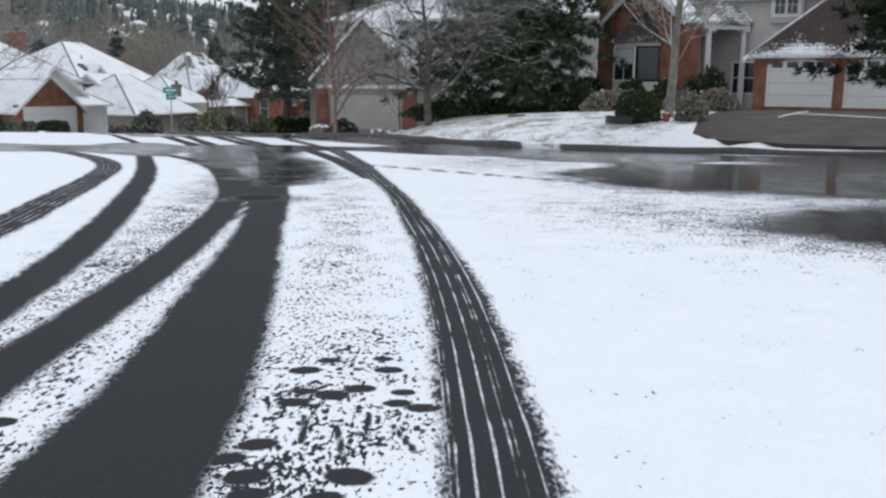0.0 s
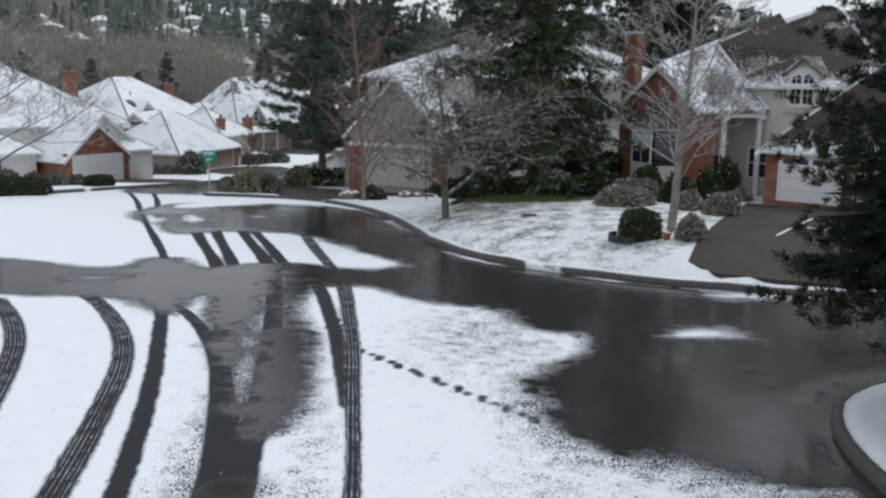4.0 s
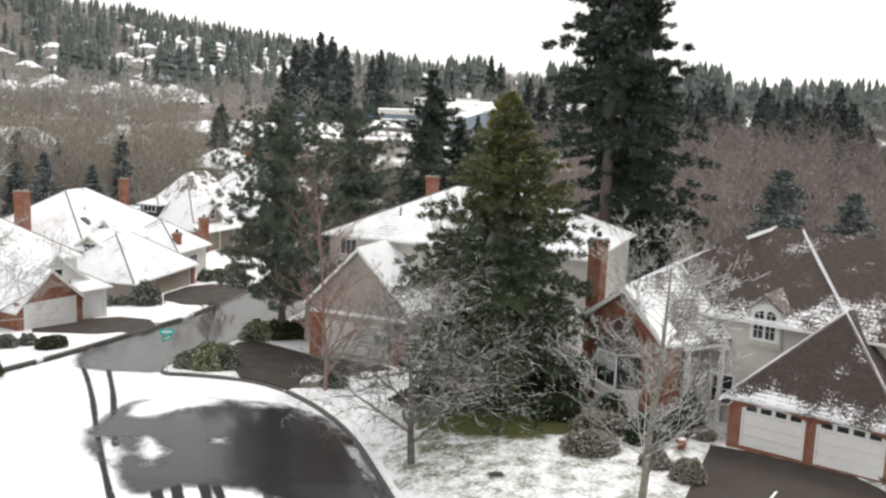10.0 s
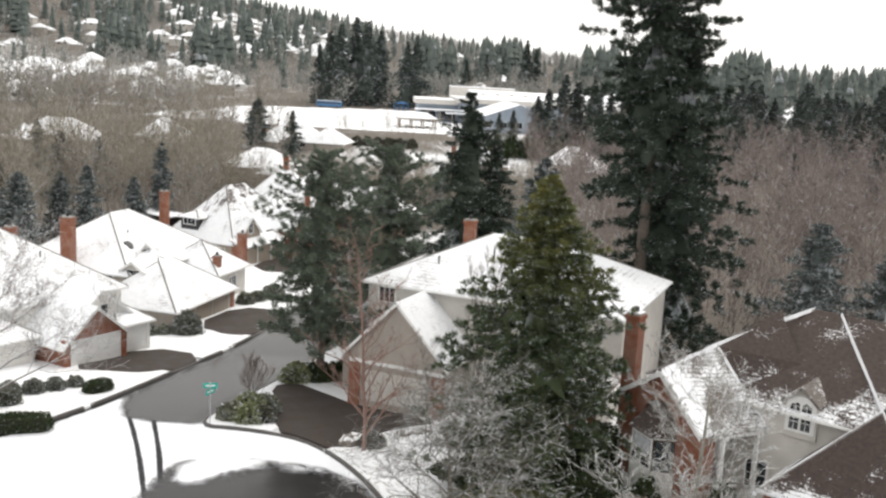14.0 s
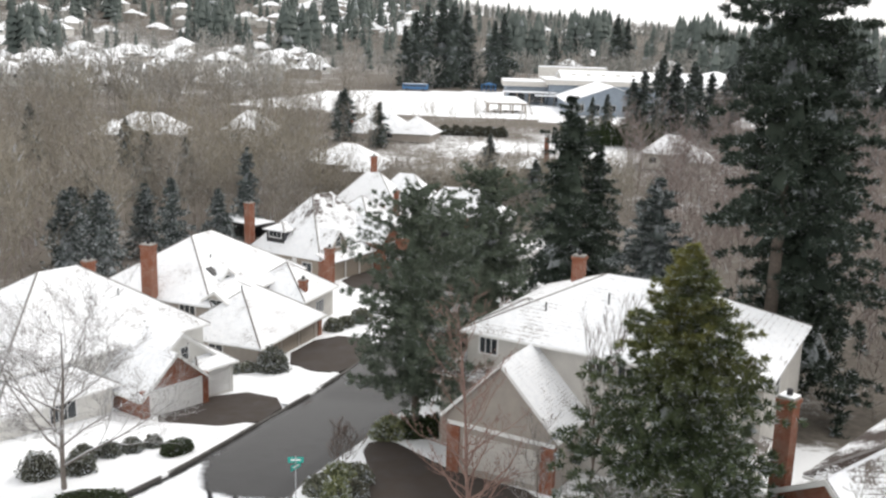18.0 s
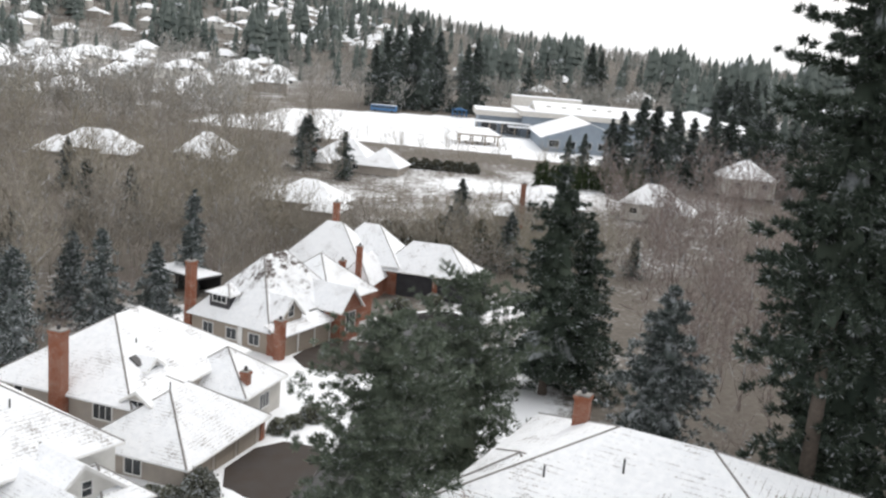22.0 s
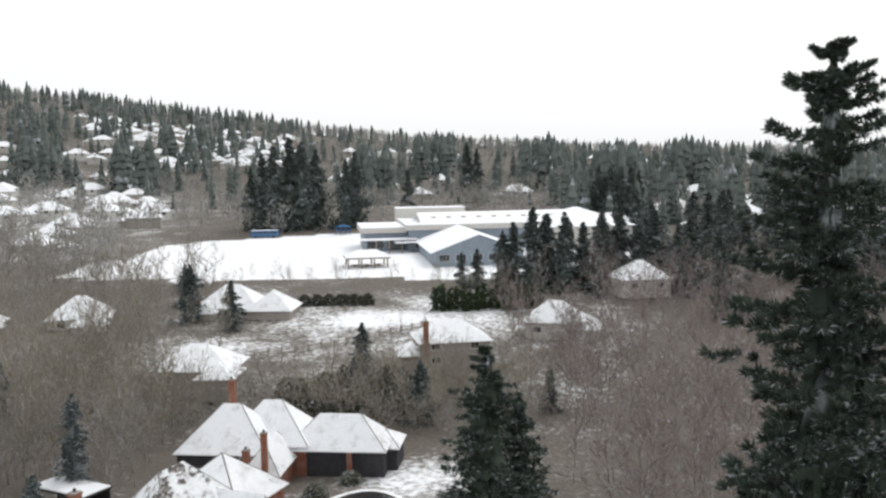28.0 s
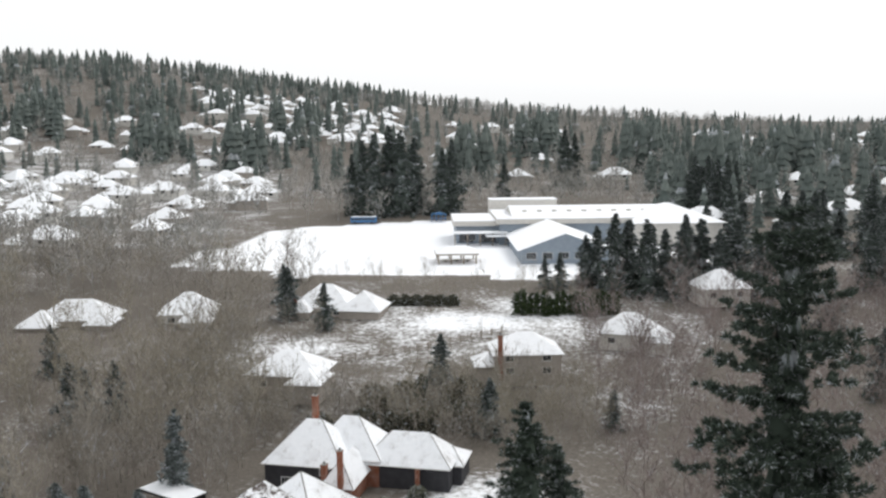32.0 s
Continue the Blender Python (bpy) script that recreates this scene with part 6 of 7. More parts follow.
def pavilion():
    p = thing("picnic_shelter", pose(-21.5, 316, 3.9, 0, 0, 8), "open-sided shelter with a snowy hip roof on posts", "shelter")
    bm = bmesh.new()
    w, d = 6.6, 5.4
    top = [bm.verts.new((x, y, 3.4)) for x, y in ((-w, -d), (w, -d), (w, d), (-w, d))] + [bm.verts.new((-3, 0, 5.3)), bm.verts.new((3, 0, 5.3))]
    for f in ((0, 1, 5, 4), (1, 2, 5), (2, 3, 4, 5), (3, 0, 4), (0, 3, 2, 1)):
        bm.faces.new([top[k] for k in f])
    part("roof", bm, M["snow"], p, "snow-covered hip roof")
    part("fascia", box_bm(-w - 0.05, w + 0.05, -d - 0.05, d + 0.05, 2.95, 3.38), M["taupe_door"], p, "brown roof edge boards")
    for x in (-5.8, -1.9, 1.9, 5.8):
        for y in (-4.6, 4.6):
            part("post", box_bm(x - 0.22, x + 0.22, y - 0.22, y + 0.22, -0.6, 3.4), M["taupe_door"], p)
    for x in (-3.5, 0, 3.5):
        t = part("bench_table", box_bm(x - 0.9, x + 0.9, -1.0, 1.0, 0.68, 0.76), M["siding_tan"], p)
        part("table_leg", box_bm(x - 0.2, x + 0.2, -0.6, 0.6, -0.4, 0.68), M["siding_tan"], t)


def bus():
    b = thing("parked_bus", pose(-67, 416, 4.9, 0, 0, 4), "blue parked bus with snow on its roof", "bus")
    part("body", box_bm(-5.5, 5.5, -1.25, 1.25, 0.5, 2.9, bevel=0.2), M["blue_paint"], b)
    part("roof_snow", box_bm(-5.3, 5.3, -1.1, 1.1, 2.9, 3.05, bevel=0.05), M["snow"], b)
    for k in range(7):
        part("window", box_bm(-5.0 + k * 1.42, -3.8 + k * 1.42, -1.29, -1.24, 1.7, 2.5), M["glass"], b)
    for x in (-3.6, 3.4):
        for y in (-1.15, 1.15):
            bm = bmesh.new()
            bmesh.ops.create_cone(bm, cap_ends=True, segments=14, radius1=0.5, radius2=0.5, depth=0.3, matrix=pose(x, y, 0.5, 90))
            part("wheel", bm, M["dark"], b)


def playground():
    p = thing("play_frame", pose(-36, 424, 4.7), "blue climbing frame at the edge of the field", "play frame")
    for x in (-3, -1, 1, 3):
        for y in (-1.2, 1.2):
            part("post", box_bm(x - 0.1, x + 0.1, y - 0.1, y + 0.1, -0.3, 3.6), M["blue_paint"], p)
    part("platform", box_bm(-3, 3, -1.2, 1.2, 1.6, 1.8), M["blue_paint"], p)
    part("canopy", prism_bm([(-3.2, -1.5, 3.4), (3.2, -1.5, 3.4), (0, -1.5, 4.4)], (0, 3, 0)), M["blue_paint"], p)


M["blue_paint"] = plain_mat("blue_paint", (0.05, 0.16, 0.33), (0.04, 0.12, 0.26), 2.0, 0.5)
M["siding_blue"] = plain_mat("blue_grey_panel", (0.28, 0.33, 0.38), (0.22, 0.26, 0.31), 0.8, 0.7)
school()
pavilion()
bus()
playground()

# ---- the hillside suburb ----
HOUSE_KINDS = []


def far_house_mesh(seed):
    rng = random.Random(seed)
    w, d = rng.uniform(13, 19), rng.uniform(10, 13)
    e = rng.choice((3.2, 5.2, 5.6))
    wall = [M["siding"], M["siding_tan"], M["siding_white"]][seed % 3]
    h = thing("house", pose(0, -900 - seed * 40, -200), "distant house with a snow-covered hip roof", "house", "suburb on the hillside")
    block(h, -w / 2, w / 2, -d / 2, d / 2, -3, e, 0.62, "x", "hip", "hip", wall, M["snow_far"], 0.6, trim=False)
    g = rng.choice((-1, 1))
    block(h, g * w / 2 - 4, g * w / 2 + 4, -d / 2 - 4, 1, -3, e - 1.4, 0.62, "y", "hip", rng.choice(("hip", "gable")), wall, M["snow_far"], 0.6, trim=False)
    for k in (-0.3, 0.0, 0.3):
        part("window", box_bm(k * w - 0.9, k * w + 0.9, -d / 2 - 0.06, -d / 2 + 0.02, e - 1.9, e - 0.6), M["glass"], h)
    return h


M["snow_far"] = roof_mat("snow_covered_far_roof", (0.25, 0.23, 0.22), (0.2, 0.18, 0.17), 0.96, 0.2, 1.2)
kinds = [far_house_mesh(k) for k in range(6)]
rng = random.Random(9)
spots = []


def suburb(n, az0, az1, r0, r1, gap):
    """Houses over a sector of the hillside, by bearing and distance."""
    tries = made = 0
    while made < n and tries < 6000:
        tries += 1
        r, az = rng.uniform(r0, r1), radians(rng.uniform(az0, az1))
        x, y = r * math.sin(az), r * math.cos(az)
        if all((x - a) ** 2 + (y - b) ** 2 > gap * gap for a, b in spots):
            spots.append((x, y))
            made += 1


suburb(9, -33, -19, 390, 500, 24)
suburb(38, -34, -15, 470, 700, 24)
suburb(26, -36, -16, 760, 930, 22)
suburb(72, -19, -7, 800, 1150, 17)
suburb(8, -7, 10, 600, 780, 40)
suburb(26, -6, 24, 760, 1050, 30)
suburb(10, 9, 24, 380, 560, 36)
for k, (x, y) in enumerate(spots):
    rot = rng.choice((0, 0, 90, 180)) + rng.uniform(-25, 25)
    m = pose(x, y, zland(x, y), 0, 0, rot)
    if k < 6:
        kinds[k].matrix_basis = m
    else:
        copy_thing(kinds[k % 6], m)


# ---- woods ----
def spread_woods(name, variants, places, material, label, seed, category="woodland"):
    """Many trees joined in one mesh; each place is x, y, height."""
    rng = np.random.default_rng(seed)
    VV, QQ, n = [], [], 0
    zz = land_z([p[0] for p in places], [p[1] for p in places])
    for (x, y, h), z in zip(places, zz):
        v, q, H = variants[rng.integers(len(variants))]
        a = rng.random() * 2 * math.pi
        s = h / H
        c, sn = math.cos(a) * s, math.sin(a) * s
        w = np.empty_like(v)
        w[:, 0], w[:, 1], w[:, 2] = x + v[:, 0] * c - v[:, 1] * sn, y + v[:, 0] * sn + v[:, 1] * c, z + v[:, 2] * s
        VV.append(w)
        QQ.append(q + n)
        n += len(v)
    me = mesh_np(name, np.concatenate(VV), np.concatenate(QQ), material)
    return tagged(new(name, me), label, category, kind="stuff")


def scatter(rng, n, x0, x1, y0, y1, h0, h1, avoid=()):
    out = []
    tries = 0
    while len(out) < n and tries < n * 12:
        tries += 1
        x, y = rng.uniform(x0, x1), rng.uniform(y0, y1)
        if any((x - a) ** 2 + (y - b) ** 2 < r * r for a, b, r in avoid):
            continue
        out.append((x, y, rng.uniform(h0, h1)))
    return out


def wood_variant(seed, H=11.0, kids=(15, 7, 6), levels=3, spread=0.75, up=0.45, first=0.22, ratio=0.42, limit=430, least=0.034, sub=2):
    s = limbs(H, seed, levels, first, spread, kids, 0.4, up, ratio, 0.11, sub, limit)
    v, q = blades(s, seed, least)
    return v, q, H


def twig_mat(name, a, c, white=0.1):
    m, nt, b, co = start_mat(name, 0.95, 0.0, 0.1)
    g = nt.nodes.new("ShaderNodeNewGeometry")
    col = ramp_mix(nt, noise_fac(nt, co, 0.035, 0.35, 0.65, 3.0), a, c)
    col = ramp_mix(nt, remap(nt, g.outputs["Random Per Island"], 0.98 - white, 1.0 - white), col, (0.45, 0.46, 0.48))
    nt.links.new(col, b.inputs["Base Color"])
    return m


M["wood_grey"] = twig_mat("grey_brown_bare_twigs", (0.27, 0.248, 0.222), (0.31, 0.282, 0.228), 0.04)
M["wood_red"] = twig_mat("reddish_bare_twigs", (0.28, 0.236, 0.22), (0.235, 0.20, 0.188), 0.05)
# hillside twigs lightened so that their colour carries the haze of distance
M["wood_far"] = twig_mat("hazed_bare_twigs", (0.36, 0.345, 0.325), (0.30, 0.30, 0.28), 0.04)
tall = [wood_variant(100 + k) for k in range(5)]
bushy = [wood_variant(120 + k, 6.0, (16, 7, 6), 3, 0.95, 0.4, 0.06, 0.5, 330, 0.032) for k in range(4)]
coarse = [wood_variant(140 + k, 14.0, (9, 6), 2, 0.8, 0.4, 0.2, 0.45, 90, 0.20) for k in range(5)]
clear = [(-31, 74, 13), (-35, 98, 17), (-35, 125, 17), (-26, 158, 16), (-12, 158, 12), (-50, 254, 13), (-83, 247, 10), (-109, 243, 13), (-46, 199, 11), (-1, 208, 10), (22, 228, 7), (48, 262, 7), (-24, 232, 8), (-20, 313, 12),
         (-50, 238, 13), (-50, 224, 9), (-83, 232, 11), (-84, 220, 8), (-108, 229, 12), (-24, 232, 8), (7, 92, 5), (-1, 118, 5), (-52, 123, 3), (-57, 127, 3), (14, 83, 5)]
rg = random.Random(21)
left = scatter(rg, 420, -150, -58, 95, 285, 9, 17, clear) + scatter(rg, 150, -70, -44, 145, 240, 8, 14, clear)
mid = scatter(rg, 130, -48, 14, 172, 200, 6, 10, clear) + scatter(rg, 22, -60, 30, 214, 232, 3, 6, clear) + scatter(rg, 90, -95, 25, 262, 286, 4, 7, clear)
spread_woods("bare_woods", tall, left + mid, M["wood_grey"], "grey-brown leafless wood in the dip", 1)
right = scatter(rg, 470, 11, 130, 100, 236, 9, 16, clear) + scatter(rg, 110, 36, 130, 236, 285, 8, 14, clear) + scatter(rg, 90, 24, 64, 80, 112, 6, 10, clear)
spread_woods("reddish_woods", tall, right, M["wood_red"], "reddish leafless alder wood", 2)
under = scatter(rg, 300, 12, 110, 94, 260, 2.5, 5, clear) + scatter(rg, 180, -130, -46, 100, 250, 2.5, 5, clear)
spread_woods("undergrowth", bushy, under, M["wood_red"], "tangled leafless scrub under the trees", 3, "scrub")
edge = scatter(rg, 110, -46, 8, 170, 192, 3, 6, clear) + scatter(rg, 40, 20, 40, 62, 90, 2, 4, clear)
spread_woods("snowy_scrub", bushy, edge, M["wood_grey"], "snow-flecked leafless scrub", 4, "scrub")
house_gap = [(x, y, 12) for x, y in spots]


def sector(rg, n, az0, az1, r0, r1, h0, h1, avoid=(), clump=False):
    out = []
    for _ in range(n * 4):
        az, r = radians(rg.uniform(az0, az1)), math.sqrt(rg.uniform(r0 * r0, r1 * r1))
        x, y = r * math.sin(az), r * math.cos(az)
        stand = 0.5 + 0.9 * noise.noise(Vector((x * 0.014, y * 0.009, 3.0))) + 0.5 * noise.noise(Vector((x * 0.05, y * 0.03, 7.0)))
        if clump and rg.random() > stand * stand * 2.6:
            continue
        if len(out) < n and not any((x - a) ** 2 + (y - b) ** 2 < d * d for a, b, d in avoid):
            out.append((x, y, rg.uniform(h0, h1)))
    return out


belt = sector(rg, 420, -34, 30, 425, 560, 9, 15, house_gap + [(0, 370, 75), (40, 370, 75)]) + sector(rg, 300, -36, -17, 290, 420, 8, 13, house_gap)
belt += sector(rg, 3400, -38, 32, 560, 1650, 9, 19, house_gap)
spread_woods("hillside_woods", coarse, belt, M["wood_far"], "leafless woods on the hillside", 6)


# ---- conifers on the hills ----
def far_conifer(seed, H=20.0, R=3.4, n=150, size=2.3):
    v, q = conifer_leaves(H, R, n, seed, bottom=0.04, droop=0.45, size=size, slim=0.95, gaps=0.6, whorls=13, clumps=7, width=0.2, core=0.5, lift=0.4)
    return v, q, H


firs = []
for k in range(8):
    v, q = tiers(20.0, 3.6 + 0.7 * (k % 3), 200 + k, 0.03, 0.7, 6 + k % 3, 6)
    firs.append((v, q, 20.0))
rg = random.Random(33)
ridge = sector(rg, 520, -38, 32, 1150, 1650, 7, 26, (), True) + sector(rg, 760, -38, -6, 850, 1550, 9, 28, [(x, y, 10) for x, y in spots], True)
slope = sector(rg, 420, -36, 32, 540, 1150, 8, 25, [(x, y, 11) for x, y in spots], True)
slope += sector(rg, 330, 7, 32, 400, 760, 13, 26, house_gap)
for az, r, n in ((-27, 900, 40), (-21, 780, 40), (-16, 700, 40), (-3, 640, 50), (1, 800, 60), (7, 700, 60), (11, 560, 60), (15, 620, 60), (-30, 640, 30), (-13, 860, 40)):
    slope += sector(rg, n, az - 1.2, az + 1.2, r - 60, r + 60, 14, 36, [(x, y, 11) for x, y in spots])
spread_woods("hill_firs", firs, ridge + slope, M["far_fir"], "firs along the hills, paled towards haze", 5)
# groups that stand out
near_firs = [(-66, 440, 36), (-60, 446, 40), (-54, 441, 38), (-72, 447, 33), (-49, 450, 34), (-78, 452, 27), (-57, 455, 36), (-36, 446, 30), (-32, 450, 33), (-9, 470, 24), (24, 560, 34), (30, 566, 30)]
near_firs += [(5, 277, 9), (9, 276, 10), (16, 279, 14), (19, 281, 16), (23, 272, 21), (27, 275, 19), (31, 270, 20), (36, 272, 17), (40, 268, 19), (45, 271, 20), (49, 267, 18), (54, 270, 20),
              (59, 266, 17), (64, 272, 19), (70, 268, 16), (34, 285, 16), (44, 288, 18), (56, 286, 17), (68, 284, 18)] + scatter(rg, 30, 75, 150, 240, 300, 12, 20) + scatter(rg, 30, 62, 140, 300, 400, 12, 22) + scatter(rg, 16, 70, 95, 440, 470, 18, 26)
near_firs += scatter(rg, 8, -125, -70, 120, 215, 8, 13) + scatter(rg, 10, 60, 110, 200, 290, 10, 17)
near_firs += [(-47.5, 238.5, 11), (-58, 246, 13), (-63, 262, 10), (-17.4, 203.6, 10), (-18, 190, 8), (-7, 178, 10), (14, 182, 7)]
dense = [far_conifer(220 + k, 20.0, 5.2, 5200, 1.05) for k in range(4)]
for k, (x, y, h) in enumerate(near_firs):
    v, q, H = dense[k % 4]
    if k < 4:
        dense[k] = (mesh_np("crown", v, q, M["fir_mid"]), mesh_np("trunk", *tubes(np.array([(0, 0, -1, 0, 0, H * 0.9, 0.35, 0.08)]), 6), M["bark"]), H)
for k, (x, y, h) in enumerate(near_firs):
    cm, tm, H = dense[k % 4]
    m = Matrix.LocRotScale((x, y, zland(x, y)), Euler((0, 0, rg.uniform(0, 6.28))), (h / H * rg.uniform(1.05, 1.45) * (0.7 if h > 22 else 1.0),) * 2 + (h / H,))
    t = thing("fir_tree", m, "dark fir standing apart below the hills", "tree", "firs round the school")
    part_mesh("trunk", tm, t)
    part_mesh("crown", cm, t)


# ---- shrubs, hedges and small things round the turning circle ----
def leaf_clump(n, rx, ry, h, size, seed, box=False, flat=0.0):
    """Leaves over a mound or a clipped block."""
    rng = np.random.default_rng(seed)
    d = unit(rng.normal(0, 1, (n, 3)))
    d[:, 2] = np.abs(d[:, 2])
    if box:
        m = np.max(np.abs(d), axis=1)
        d = d / (0.35 * np.linalg.norm(d, axis=1) + 0.65 * m)[:, None]
    lump = 1 + (0.03 if box else 0.10) * np.sin(d[:, 0] * 6 + seed) * np.cos(d[:, 1] * 5) + rng.normal(0, 0.03 if box else 0.07, n)
    base = d * lump[:, None] * [rx, ry, h * (1 - flat)]
    way = unit(d + rng.normal(0, 0.7, (n, 3)))
    across = unit(np.cross(way, rng.normal(0, 1, (n, 3))))
    L = size * (0.6 + 0.8 * rng.random(n))
    return diamonds(base - way * (L * 0.5)[:, None], way, across, L, L * 0.36)


def mound_mesh(rx, ry, h, material, box=False):
    bm = bmesh.new()
    bmesh.ops.create_icosphere(bm, subdivisions=3, radius=1.0)
    for v in bm.verts:
        c = v.co
        if box:
            m = max(abs(c.x), abs(c.y), abs(c.z))
            c = c / (0.35 * c.length + 0.65 * m)
        k = 0.9 + 0.06 * noise.noise(c * 2.5)
        v.co = Vector((c.x * rx * k, c.y * ry * k, max(c.z, -0.25) * h * k))
    me = bpy.data.meshes.new("mound")
    bm.to_mesh(me)
    bm.free()
    me.materials.append(material)
    return me


def shrub(x, y, rx, ry, h, material, label, seed, n=1400, size=0.16, box=False, rot=0.0, name="shrub", group="", z=None):
    t = thing(name, pose(x, y, (zland(x, y) + 0.12) if z is None else z, 0, 0, rot), label, "shrub" if name == "shrub" else "hedge", group)
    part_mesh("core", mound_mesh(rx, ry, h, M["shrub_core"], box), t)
    v, q = leaf_clump(n, rx, ry, h, size, seed, box)
    part_mesh("foliage", mesh_np("foliage", v, q, material), t)
    return t


# near-black mound under the leaves, its colour standing in for shade inside the shrub
M["shrub_core"] = plain_mat("inner_shade_core", (0.03, 0.03, 0.02), (0.02, 0.02, 0.014), 5.0, 0.95)
M["snow_bush"] = leaf_mat("evergreen_leaves_under_snow", (0.085, 0.09, 0.07), (0.22, 0.225, 0.19), 0.85)
M["tan_shrub"] = leaf_mat("tan_dry_leaves", (0.19, 0.17, 0.135), (0.33, 0.30, 0.25), 0.4)
M["hedge_light"] = leaf_mat("mid_green_hedge_leaves", (0.035, 0.052, 0.022), (0.075, 0.10, 0.04), 0.15)
# round the maple
shrub(7.15, 34.9, 0.72, 0.62, 1.08, M["hedge_light"], "clipped dark green hedge block by the maple", 1, 3600, 0.09, True, 25, "hedge")
shrub(9.0, 34.5, 0.52, 0.5, 0.85, M["tan_shrub"], "dry tan shrub dusted with snow", 2, 2400, 0.12)
# in front of the brick house
for k, (x, y, r, h) in enumerate(((7.7, 43.3, 1.35, 0.85), (8.6, 46.2, 1.35, 0.95), (11.4, 39.9, 0.74, 0.85), (10.3, 41.4, 0.65, 0.75), (13.6, 45.4, 0.5, 0.6), (10.4, 44.6, 0.8, 1.3), (13.0, 46.2, 0.75, 1.9), (12.0, 45.4, 0.7, 1.4), (9.4, 47.6, 0.8, 1.5))):
    shrub(x, y, r, r * 0.85, h, M["tan_shrub"] if k < 5 else M["hedge"], "rounded snow-dusted shrub before the brick house", 10 + k, 2200, 0.14, group="rounded shrubs before the brick house")
shrub(0.8, 51.2, 2.6, 1.2, 0.9, M["hedge"], "low dark juniper mound under the spruce", 21, 4200, 0.16)
shrub(3.2, 50.3, 1.8, 1.0, 0.7, M["hedge"], "low dark juniper mound under the spruce", 22, 2800, 0.16)
shrub(6.6, 52.0, 1.5, 1.3, 1.5, M["hedge"], "dark evergreen bush by the brick gable", 23, 2600, 0.18)
shrub(8.0, 54.6, 1.6, 1.4, 1.9, M["hedge"], "dark evergreen bush by the brick gable", 24, 2600, 0.18)
shrub(6.9, 48.6, 1.7, 1.0, 1.1, M["hedge"], "low dark juniper mound before the brick gable", 26, 3600, 0.15)
shrub(5.2, 49.6, 1.6, 0.9, 0.9, M["hedge"], "low dark juniper mound under the spruce", 27, 3200, 0.15)
shrub(0.6, 57.5, 1.4, 1.1, 1.3, M["olive"], "dull olive bush beside the grey house", 25, 2200, 0.16)
# planted island between street and drive
for k, (x, y, r, h, m) in enumerate(((-15.9, 61.2, 1.0, 1.0, "shrub"), (-14.7, 60.7, 1.0, 1.2, "shrub_lime"), (-13.7, 61.2, 0.8, 0.9, "olive"), (-15.0, 62.4, 1.2, 1.4, "shrub_lime"), (-14.1, 63.2, 1.0, 1.1, "shrub"))):
    shrub(x, y, r, r * 0.9, h, M[m], "leafy island shrub flecked with snow", 30 + k, 2000, 0.2, group="shrubs on the planted island")
bare_tree(-14.9, 62.9, "small purple-brown leafless shrub tree", limbs(3.2, 71, 3, 0.08, 0.6, (14, 6, 5), 0.3, 0.7, 0.6, 0.04, 3, 2500), M["twig_brown"], "small_tree")
for k, (x, y, rx, m) in enumerate(((-13.6, 71.9, 1.3, "shrub_lime"), (-12.0, 72.6, 1.5, "hedge"), (-10.2, 73.4, 1.6, "hedge"), (-8.6, 73.9, 1.2, "olive"))):
    shrub(x, y, rx, 1.0, 1.35, M[m], "low evergreen hedge along the drive's edge", 40 + k, 2600, 0.2, rot=20, name="hedge", group="hedge along the drive")
# across the street
shrub(-28.2, 56.3, 2.0, 0.8, 0.95, M["hedge"], "clipped box hedge with a green flat top", 50, 3600, 0.12, True, 18, "hedge")
shrub(-26.9, 65.6, 1.05, 0.7, 0.8, M["hedge"], "clipped box hedge beside the drive", 51, 2000, 0.12, True, 60, "hedge")
for k, (x, y, r) in enumerate(((-28.9, 66.4, 0.6), (-29.9, 65.3, 0.7), (-31.0, 64.2, 0.75), (-32.2, 63.0, 0.8), (-31.5, 61.2, 1.0), (-33.5, 60.0, 1.2))):
    shrub(x, y, r, r, r * 1.2, M["snow_bush"], "ball-shaped bush dusted with snow", 55 + k, 1200, 0.14, group="ball bushes by the pale house")
shrub(-26.6, 85.6, 1.3, 1.2, 1.9, M["snow_bush"], "large round bush capped with snow", 65, 3000, 0.2)
for k, (x, y, r) in enumerate(((-28.6, 84.9, 0.7), (-29.8, 84.3, 0.8), (-31.0, 83.6, 0.7), (-24.5, 99.3, 1.0), (-23.6, 100.9, 0.9), (-22.4, 103.0, 1.2), (-21.6, 131, 1.3), (-19.8, 134, 1.2), (-20.5, 146, 1.5), (-16.5, 151, 1.4))):
    shrub(x, y, r, r, r * 1.1, M["shrub"], "low shrub under snow beside the street", 70 + k, 1200, 0.2, group="shrubs along the street")


def boulder(x, y, r, seed):
    bm = bmesh.new()
    bmesh.ops.create_icosphere(bm, subdivisions=3, radius=r)
    for v in bm.verts:
        c = v.co
        v.co = c * (1 + 0.30 * noise.noise(c * (1.6 / r) + Vector((seed * 7.1, 0, 0)))) * 1.0
        v.co.z *= 0.7
    t = thing("boulder", pose(x, y, zland(x, y) + 0.12 + r * 0.2, 0, 0, seed * 50), "weathered grey boulder capped with snow", "boulder", "boulders by the drive")
    part("stone", bm, M["boulder"], t)


